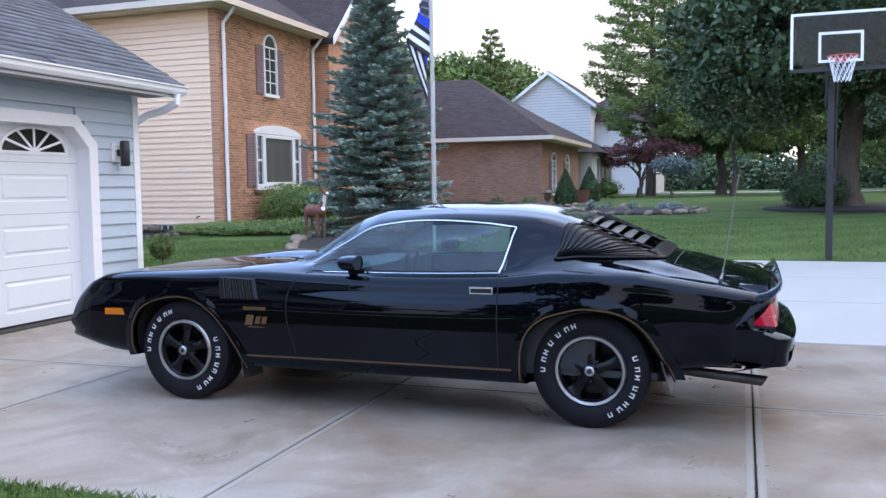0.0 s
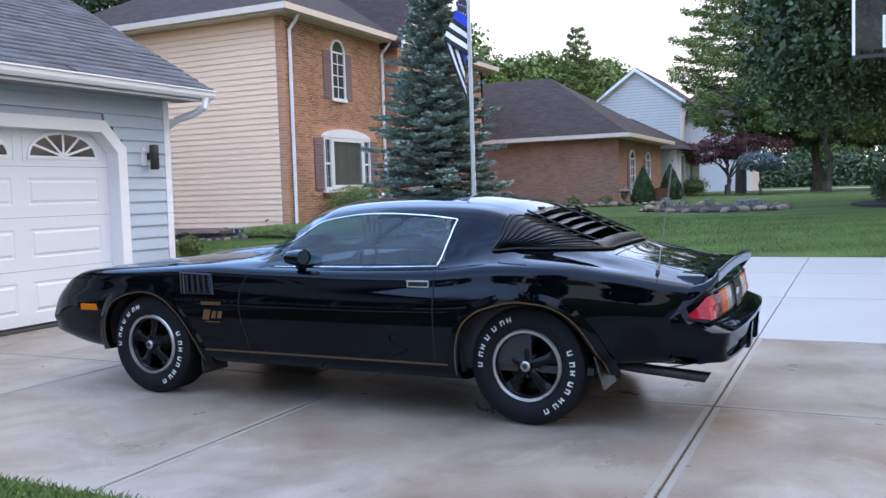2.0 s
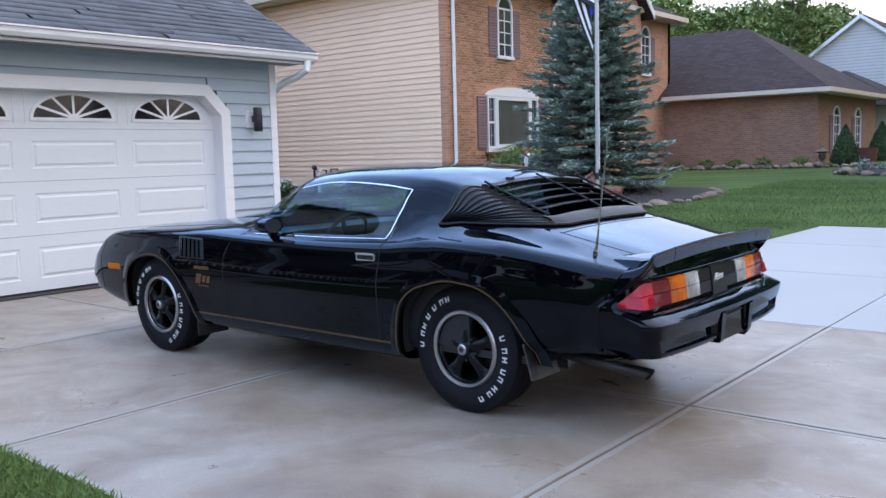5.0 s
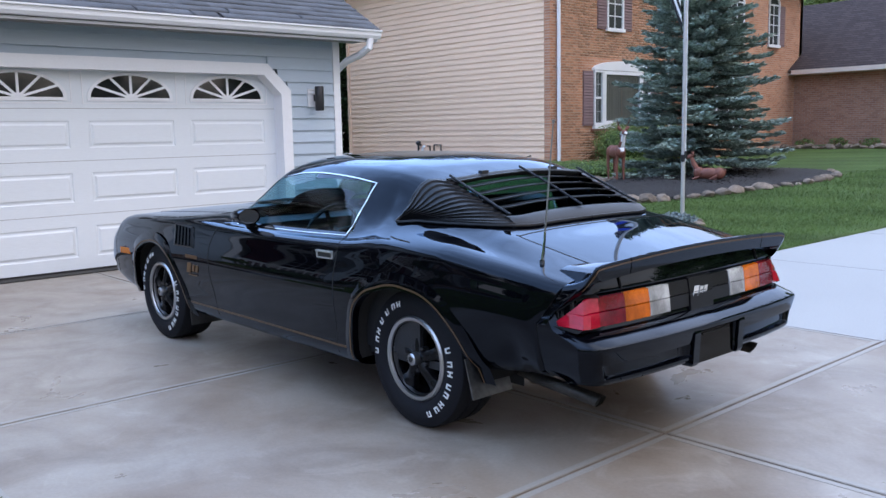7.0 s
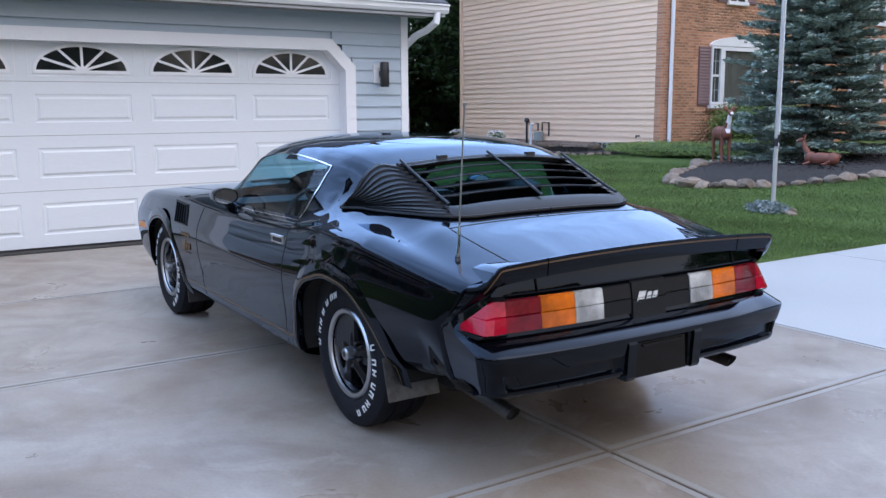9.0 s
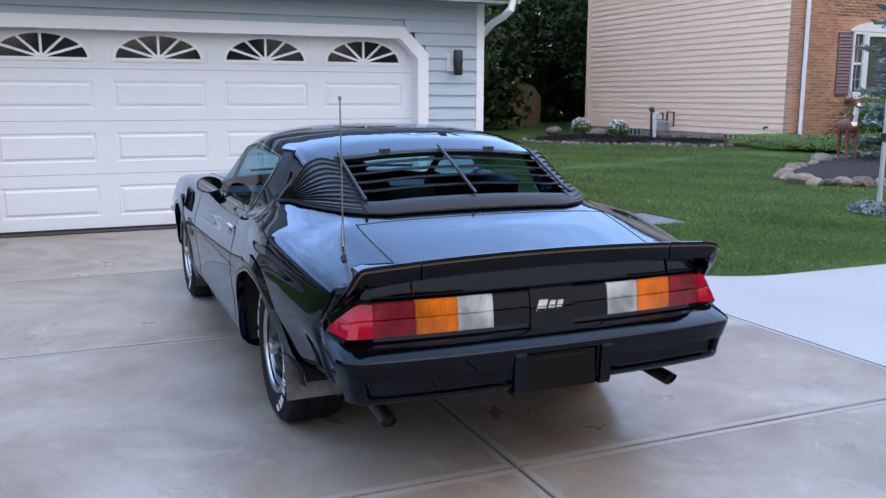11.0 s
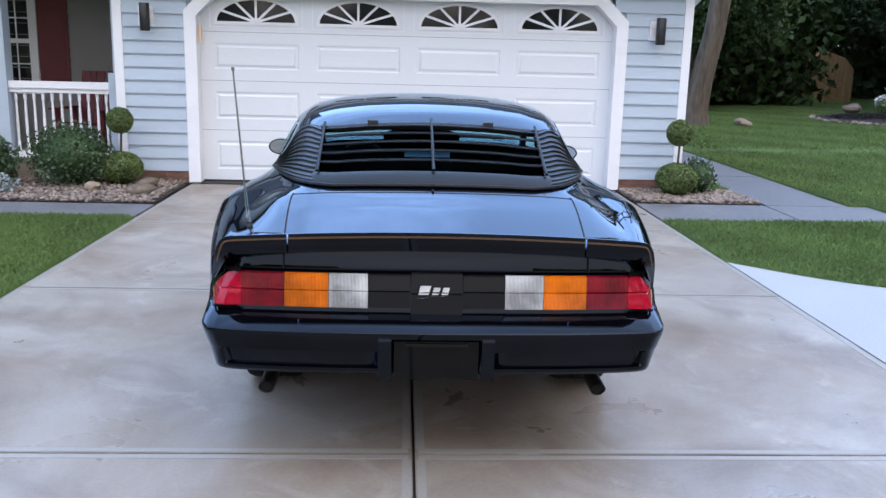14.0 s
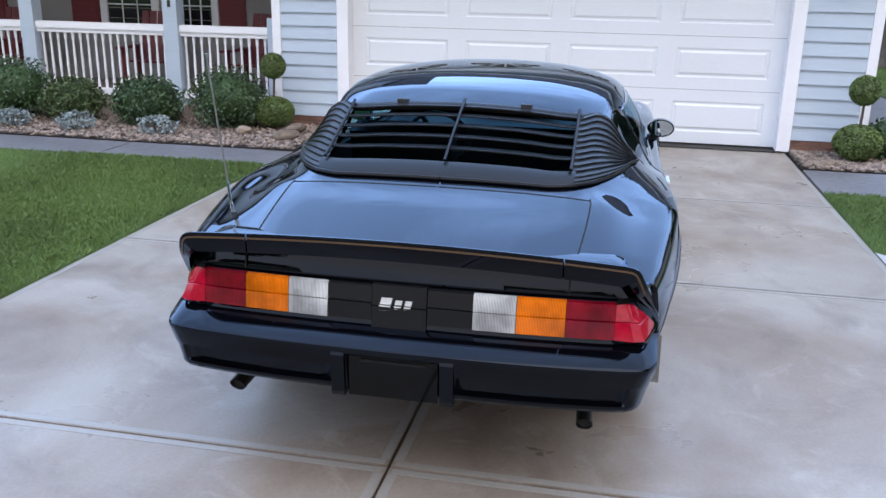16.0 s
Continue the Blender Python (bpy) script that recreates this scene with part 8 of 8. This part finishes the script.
mid = [((0, 0, 6.6), (3.6, 3.2, 3.4)), ((-1.6, -.5, 3.6), (2.4, 2.2, 1.2)), ((1.8, .3, 4.2), (2.6, 2.2, 1.5))]
for x, y in ((-1.2, 52.0), (3.2, 54.0)):
    m2 = tree("lawn_maple", "full green maple farther along the lawn", x, y, 10.5, mid, M_LEAF, 420, 90, .22, .7, .3, 7, "maples along the lawn")
    V, F = leaves(crown_points([(c, tuple(q * .85 for q in r)) for c, r in mid], 220, 40, .8), .4)
    ob = new("inner_crown", np_mesh("inner_crown", V, F, M_LEAF))
    ob.parent = m2
bed("tree_bed", 3.0, 30.3, 2.4, 1.5, "dark mulch ring under the maple", .06)
shrub("round_bush", "large rounded dark bush under the maple", 2.15, 30.2, .95, .95, 1.3, M_LEAF, 9000, .065)


def conifer(name, label, x, y, h, r, material, bare=.14, needle=.30, group=""):
    """A pine: bare lower stem, whorls of long boughs that lift at the tip, needle sprays along each."""
    t = thing(name, label, "tree", group, (x, y, gz(x, y)))
    bm = bmesh.new()
    tube(bm, [(0, 0, -.1), (.1, 0, h * .5), (0, 0, h * .98)], .30, 10, .03)
    part("trunk", bm, M_BARK, t)
    P, bmb = [], bmesh.new()
    n = int(h / .52)
    for k in range(n):
        f = k / n
        z0 = h * (bare + (1 - bare) * f)
        nb = 5 if f < .8 else 4
        for b in range(nb):
            a = 6.283 * b / nb + k * 1.9 + rng.uniform(-.3, .3)
            l = (r * (1 - f) ** .7 * min(1, .55 + 2.2 * f) + .25) * rng.uniform(.7, 1.15)
            d = np.array([math.cos(a), math.sin(a), 0])
            side = np.array([-d[1], d[0], 0])
            m = int(70 * l * (.34 / needle) ** 1.6)
            s = rng.uniform(.25, 1, m) ** .7
            off = rng.normal(0, .16, m) * l * (1.1 - .6 * s)
            zz = z0 + l * (.10 * s - .18 * s * s + .22 * s ** 3) + rng.normal(0, .10, m)
            P.append(d * (l * s)[:, None] + side * off[:, None] + np.stack([0 * s, 0 * s, zz], -1))
            tube(bmb, [(0, 0, z0), tuple(d * l * .9 + (0, 0, z0 + l * .06))], .04, 4, .008, cap=False)
    part("bough_frame", bmb, M_BARK, t)
    V, F = leaves(np.concatenate(P), needle, .34, .5)
    ob = new("needles", np_mesh("needles", V, F, material))
    ob.parent = t
    return t


conifer("pine_tree", "tall feathery pine with tiered light green boughs", -4.9, 50.0, 16, 4.5, M_PINE, .20, .19)
for x, y, h in ((-17.5, 62, 12.6), (-21.5, 66, 9.5), (-25, 66, 10)):
    conifer("far_conifer", "light green conifer far behind the roofs", x, y, h, 2.9, M_PINE, .08, .26, "conifers behind the roofs")
tree("light_maple", "smaller light green maple", -0.5, 47, 8, [((0, 0, 4.6), (3.6, 3, 1.9)), ((2, 0, 3.6), (2.4, 2, 1.2))], M_LEAF2, 180, 90, .18, .6, .16, 5)
tree("japanese_maple", "spreading dark red maple with twisted limbs", -5.0, 45.5, 3.2, [((-1.2, 0, 2.1), (1.9, 1.3, .5)), ((1.2, 0, 2.25), (1.8, 1.3, .55)), ((0, 0, 2.6), (1.5, 1.2, .4))], M_REDLEAF, 190, 70, .11, .32, .14, 8, top=.6)
tree("topiary_spruce", "small blue spruce clipped to a ball on a stem", -3.2, 42.5, 2.2, [((0, 0, 1.55), (1.0, .9, .42))], mat("dark_blue_needles", (.09, .125, .135), .6, var=.45, scale=1.5, island=.6), 60, 46, .12, .3, .05, 3, top=.8)
shrub("low_shrub", "bright green low shrub by the far entry", -6.6, 44.5, .8, .6, .9, M_LEAF2, 900, .10)
bm = bmesh.new()
lathe(bm, [(0, 0), (.28, 0), (.36, .5), (.38, .52), (.34, .52), (.3, .3)], 16, pose(-6.2, 35.2, gz(-6.2, 35.2)))
tagged(part("planter", bm, mat("clay", (.16, .06, .045), .8, var=.2), smooth=True), "reddish clay planter beside the brick wing", "planter")
ln = thing("stone_lantern", "dark stone garden lantern by the brick corner", "garden ornament", at=(-7.05, 32.8, .66))
bm = bmesh.new()
lathe(bm, [(0, 0), (.16, 0), (.10, .08), (.07, .2), (.14, .3), (.12, .45), (.26, .5), (.08, .6), (.03, .7), (0, .72)], 10)
part("lantern_body", bm, M_STONE, ln)

# white house beyond the trees
wh = thing("white_house", "pale house with a steep gable beyond the brick wing", "house")
M_WHSIDE = mat("far_white_siding", (.64, .61, .60), .7, var=.06, scale=1.5)
bm = bmesh.new()
prism(bm, [(-16.2, .6), (-10.2, .6), (-10.2, 7.3), (-13.2, 9.45), (-16.2, 7.3)], "y", 62, 72)
part("gable_block", bm, M_WHSIDE, wh)
bm = bmesh.new()
for s in (-1, 1):
    prism(bm, [(-13.2 + s * 3.4, 7.06), (-13.2, 9.55), (-13.2, 9.30), (-13.2 + s * 3.4, 6.82)], "y", 61.6, 62.0)
part("rake_board", bm, M_WHITE, wh)
bm = bmesh.new()
for s in (-1, 1):
    prism(bm, [(-13.2 + s * 3.4, 7.1), (-13.2, 9.6), (-13.2, 9.45), (-13.2 + s * 3.4, 6.95)], "y", 61.7, 72.3)
part("gable_roof", bm, M_ROOF2, wh)
bm = bmesh.new()
box(bm, -10.2, -6, 64, 72, .6, 6.0)
part("main_block", bm, M_WHSIDE, wh)
hip_roof(wh, -13.0, -4.5, 63.5, 72.5, 6.0, 2.7, M_ROOF2, along="x")
for k in range(40):
    bm = bmesh.new()
    z = .7 + k * .2
    hw = 3.0 if z < 7.1 else 3.0 * max(0, (9.3 - z) / 2.2)
    if hw > .2:
        box(bm, -13.2 - hw, -13.2 + hw, 61.98, 62.0, z, z + .02)
        part("siding_line", bm, M_SHADE, wh)
    else:
        bm.free()
en = thing("entry_wing", "low pale entry wing with a grey roof behind the brick wall", "house")
bm = bmesh.new()
box(bm, -12, -6.9, 42.2, 49, .6, 3.0)
part("wall", bm, M_WHSIDE, en)
hip_roof(en, -13, -6.4, 41.9, 49.5, 3.0, 1.8, M_ROOF2, along="y")
for y in (43.3, 45.6):
    bm = bmesh.new()
    box(bm, -6.92, -6.87, y, y + 1.0, .75, 2.75)
    part("door", bm, M_SHADE, en)
    bm = bmesh.new()
    for a in ((y - .1, y, .7, 2.85), (y + 1, y + 1.1, .7, 2.85), (y, y + 1, 2.75, 2.85)):
        box(bm, -6.92, -6.84, *a)
    part("door_frame", bm, M_WHITE, en)
# a far road and kerb line across the lawn
bm = bmesh.new()
box(bm, -60, 120, 62, 66, .75, .825)
setting("road", bm, M_CONC2, "pale far road across the lawn", "road")

# wood shed and fence behind the gardens
sh = thing("garden_shed", "weathered wooden shed with cross-braced doors", "shed", at=(-30.5, 22.0, .15))
M_WOODP = mat("weathered_wood", (.32, .20, .10), .85, var=.35, scale=3, bump=.3, bscale=30, stretch=(4, 4, .3), obj=.3)
bm = bmesh.new()
prism(bm, [(-1.4, 0), (1.4, 0), (1.4, 1.8), (.9, 2.4), (0, 2.7), (-.9, 2.4), (-1.4, 1.8)], "x", -2, 0)
part("shed_body", bm, M_WOODP, sh)
bm = bmesh.new()
for a, b in (((-.9, .1), (.9, 1.0)), ((-.9, 1.0), (.9, .1))):
    tube(bm, [(.02, a[0], a[1]), (.02, b[0], b[1])], .035, 4)
for y in (-.95, 0, .95):
    box(bm, 0, .04, y - .04, y + .04, 0, 1.75)
part("door_braces", bm, M_WOODP, sh)
sh.scale = (.76, .76, .72)
fence = thing("fence", "weathered wooden board fence at the woods", "fence")
for k in range(22):
    bm = bmesh.new()
    y = 17.3 + k * .16
    box(bm, -31.0, -30.96, y, y + .15, .0, 1.75 + rng.uniform(-.03, .03))
    part("fence_board", bm, M_WOODP, fence)
twin = thing("twin_trunk_tree", "large old tree with two thick leaning stems", "tree", at=(-18.4, 12.6, gz(-18.4, 12.6)))
for a, b, r in (((-.3, -.35, 0), (-.9, -.7, 9), .34), ((.2, .25, 0), (.3, 1.6, 9), .30)):
    trunk(twin, a, b, r, r * .5, [(.8, (b[0] + 1, b[1] + 1.5, 9.4), .12), (.9, (b[0] - 1.5, b[1] - 1, 9.6), .12)], mat("grey_bark", (.085, .064, .047), .95, var=.6, scale=5, bump=1.0, bscale=18, stretch=(1, 1, .15)))
V, F = leaves(crown_points([((-6.5, 0, 9.2), (3.0, 4, 2.0)), ((-6, 2.5, 7.0), (2.6, 3, 1.5))], 240, 46, .85), .30)
ob = new("crown", np_mesh("crown", V, F, M_LEAF3))
ob.parent = twin
stone(-18.0, 14.0, .36, "tan boulder at the wood's edge")
tree("understorey_tree", "low spreading tree with bare lower limbs", -23.6, 14.4, 4.9, [((0, 0, 3.8), (2.7, 2.7, 1.4)), ((0, -1.2, 2.5), (2.0, 2.2, .7)), ((0, 1.0, 2.8), (2, 1.6, .8))], M_LEAF3, 300, 70, .16, .5, .1, 8, top=.7)

# woods: a few crowns built once, then repeated
protos = []
for k, (m, h) in enumerate(((M_LEAF3, 15), (M_PINE, 17), (M_LEAF2, 13), (M_LEAF3, 18))):
    lobes = [((0, 0, h * .62), (h * .26, h * .26, h * .34)), ((h * .1, h * .08, h * .38), (h * .22, h * .22, h * .16)), ((-h * .12, -h * .06, h * .42), (h * .2, h * .2, h * .18)), ((0, 0, h * .24), (h * .2, h * .2, h * .1))]
    t = tree("woodland_tree", "dense green woodland tree", -60 - 8 * k, 60 + 5 * k, h, lobes, m, 330, 40, .44, 1.25, .3, 5, "woodland trees")
    protos.append(t)


near_protos = []
for k in range(2):
    h = 15 + 3 * k
    lobes = [((0, 0, h * .60), (h * .27, h * .27, h * .34)), ((h * .12, h * .08, h * .36), (h * .24, h * .22, h * .16)), ((-h * .12, -h * .08, h * .40), (h * .22, h * .22, h * .18)), ((0, 0, h * .22), (h * .22, h * .22, h * .11))]
    near_protos.append(tree("woodland_tree", "dense dark green tree at the edge of the woods", -70 - 9 * k, 40, h, lobes, M_LEAF3, 420, 62, .28, 1.1, .3, 6, "woodland trees"))
light_protos = []
for k in range(2):
    lobes = [((0, 0, 9), (4, 4, 5)), ((1.6, 1.2, 5.5), (3.4, 3.4, 2.6)), ((-1.6, -1, 5), (3.2, 3.2, 2.6))]
    light_protos.append(tree("street_tree", "unseen leafy tree behind the camera, added for reflections", 56 + 9 * k, -30, 15, lobes, M_LEAF3, 210, 16, 1.1, 1.3, .3, 4, "trees along the street"))


def grow(x, y, s=1.0, light=False):
    t = copy_thing(light_protos[int(rng.integers(2))] if light else near_protos[int(rng.integers(2))] if y < 31 and x < -20 else protos[1 + int(rng.integers(2))], pose(x, y, gz(x, y) - .1, 0, 0, rng.uniform(0, 360)))
    t.scale = (s * rng.uniform(.9, 1.15), s * rng.uniform(.9, 1.15), s * rng.uniform(.85, 1.15))


for x, y in ((-29, 15), (-33, 19), (-34, 27), (-27, 30), (-38, 22), (-26, 37), (-33, 36), (-40, 33), (-30, 46), (-23.6, 52), (-40, 44), (-25, 24.5), (-28, 28)):
    grow(x, y, .80)
for k in range(22):
    grow(-42 + k * 6 + rng.uniform(-2, 2), 96 + rng.uniform(-4, 14), .55)
# crowns behind the brick wing, their sunlit tone put into the leaf colour
for x, y, k in ((-22.4, 76, 1.02), (-24.8, 73, 1.03), (-27.4, 76, 1.05), (-29.8, 73, 1.05), (-32.5, 77, 1.1), (-20.4, 76, 1.0), (-18.6, 80, .86), (-21.4, 82, 1.05)):
    copy_thing(protos[2], pose(x, y, gz(x, y) - .1, 0, 0, rng.uniform(0, 360)) @ Matrix.Scale(k, 4))
for x, y in ((9, 62), (14, 58), (20, 66), (26, 55), (17, 45), (11, 74), (22, 40), (33, 60)):
    grow(x, y, .9)
# unseen street-side trees behind the camera, added to darken reflections on the car
for x, y in ((30, -34), (22, -26), (12, -30), (2, -27), (-9, -30), (-20, -28), (-28, -20), (36, -20), (44, -8), (46, 4), (40, 14), (46, 26), (38, 34), (50, 42), (20, -44), (0, -42), (-30, -40), (34, -44)):
    grow(x, y, .48 if y > -21 and x > 30 else .62, True)
for x, y, s in ((10.5, -11, .55), (-14, -16, .5), (16, -13, .6)):
    grow(x, y, s, True)
conifer("dark_pine", "dark pine on the near side of the lawn", -4.6, -8.0, 6.2, 2.1, M_LEAF3, .12, .35)

# undergrowth that closes the woods below the crowns
def thicket(x0, x1, y0, y1, h, n, material, leaf, label):
    x, y = rng.uniform(x0, x1, n), rng.uniform(y0, y1, n)
    top = h * (.65 + .35 * np.sin(x * .9 + 1.3) * np.sin(y * .7) + .15 * np.sin(x * 2.7 + y * 1.9))
    V, F = leaves(np.stack([x, y, rng.uniform(0, 1, n) * top + .3], -1), leaf)
    tagged(new("undergrowth", np_mesh("undergrowth", V, F, material)), label, "undergrowth", kind="stuff")


thicket(-40, -33.5, 0, 52, 7, 26000, M_LEAF3, .55, "dark undergrowth below the woodland trees")
thicket(-30.5, -26.5, 10, 20.4, 4.5, 9000, M_LEAF3, .4, "dark shrubs at the edge of the woods")
thicket(-14, 24, 88, 92, 4.2, 12000, M_LEAF, .5, "hedgerow beyond the far lawn")
thicket(-46, 70, 96, 106, 6, 30000, M_LEAF, .7, "far hedgerow under the tree line")
# out-of-view hedgerow, added as a dark backdrop for reflections
thicket(48, 56, -20, 90, 7, 12000, M_LEAF, .9, "unseen far hedgerow across the street, added for reflections")

# shredded bark lying on the beds
def chips(cx, cy, rx, ry, n, z, label):
    p = ball(n)[:, :2] * (rx, ry) + (cx, cy)
    V, F = leaves(np.stack([p[:, 0], p[:, 1], (ground_z(p[:, 0], p[:, 1]) if z is None else 0) + (z or 0) + rng.uniform(.0, .03, n) + (.13 - .10 * (((p[:, 0] - cx) / rx) ** 2 + ((p[:, 1] - cy) / ry) ** 2) if z is None else 0)], -1), .085, .35, .75)
    tagged(new("bark_mulch", np_mesh("bark_mulch", V, F, M_MULCH)), label, "mulch", kind="stuff")


chips(-7.5, 18.55, 1.9, 3.45, 22000, None, "shredded dark bark over the spruce bed")
for cx, cy, rx, ry, n in ((-19.6, 18.4, 1.5, 1.5, 9000), (-17.6, 18.6, 1.7, 1.25, 9000), (-15.6, 19.2, 1.8, .8, 7000)):
    chips(cx, cy, rx, ry, n, None, "shredded dark bark along the siding")

# ---- grass blades where the lawn is seen near ----
def blades(x0, x1, y0, y1, n, h, label, thin=.6):
    x, y = rng.uniform(x0, x1, n), rng.uniform(y0, y1, n)
    inside = np.minimum.reduce([x - x0, x1 - x, y - y0, y1 - y])
    ok = ~paved(x, y) & (rng.uniform(0, 1, n) < inside / thin)          # thinning out to the patch's edge
    x, y = x[ok], y[ok]
    m = len(x)
    a = rng.uniform(0, 6.283, m)
    hh = h * rng.uniform(.6, 1.3, m)
    lx, ly = rng.normal(0, .45, m) * hh, rng.normal(0, .45, m) * hh
    z = ground_z(x, y) + .008
    w = .0026 * (h / .035) * rng.uniform(.8, 1.5, m)
    dx, dy = np.cos(a) * w, np.sin(a) * w
    V = np.stack([np.stack([x - dx, y - dy, z], -1), np.stack([x + dx, y + dy, z], -1), np.stack([x + lx * .4 + dx * .7, y + ly * .4 + dy * .7, z + hh * .6], -1), np.stack([x + lx, y + ly, z + hh], -1)], 1)
    ob = new("grass", np_mesh("grass", V.reshape(-1, 3), np.arange(4 * m).reshape(-1, 4), M_BLADE))
    tagged(ob, label, "grass", kind="stuff")


blades(-5.6, .3, 1.0, 4.0, 120000, .035, "short green grass blades along the drive edge")
blades(-6.2, 2.2, -4.6, 4.2, 150000, .032, "short green grass blades of the front lawn", 1.6)
blades(-5.6, -1.8, 7.8, 13.0, 90000, .032, "short green grass blades beside the pad")
blades(-12, -2.45, 9.0, 17.5, 130000, .04, "mown grass blades of the side lawn")
blades(-24, -12, 10.65, 18.6, 90000, .05, "mown grass blades of the back lawn")
blades(-6, 6, 16.8, 26, 60000, .05, "mown grass blades beyond the pad")
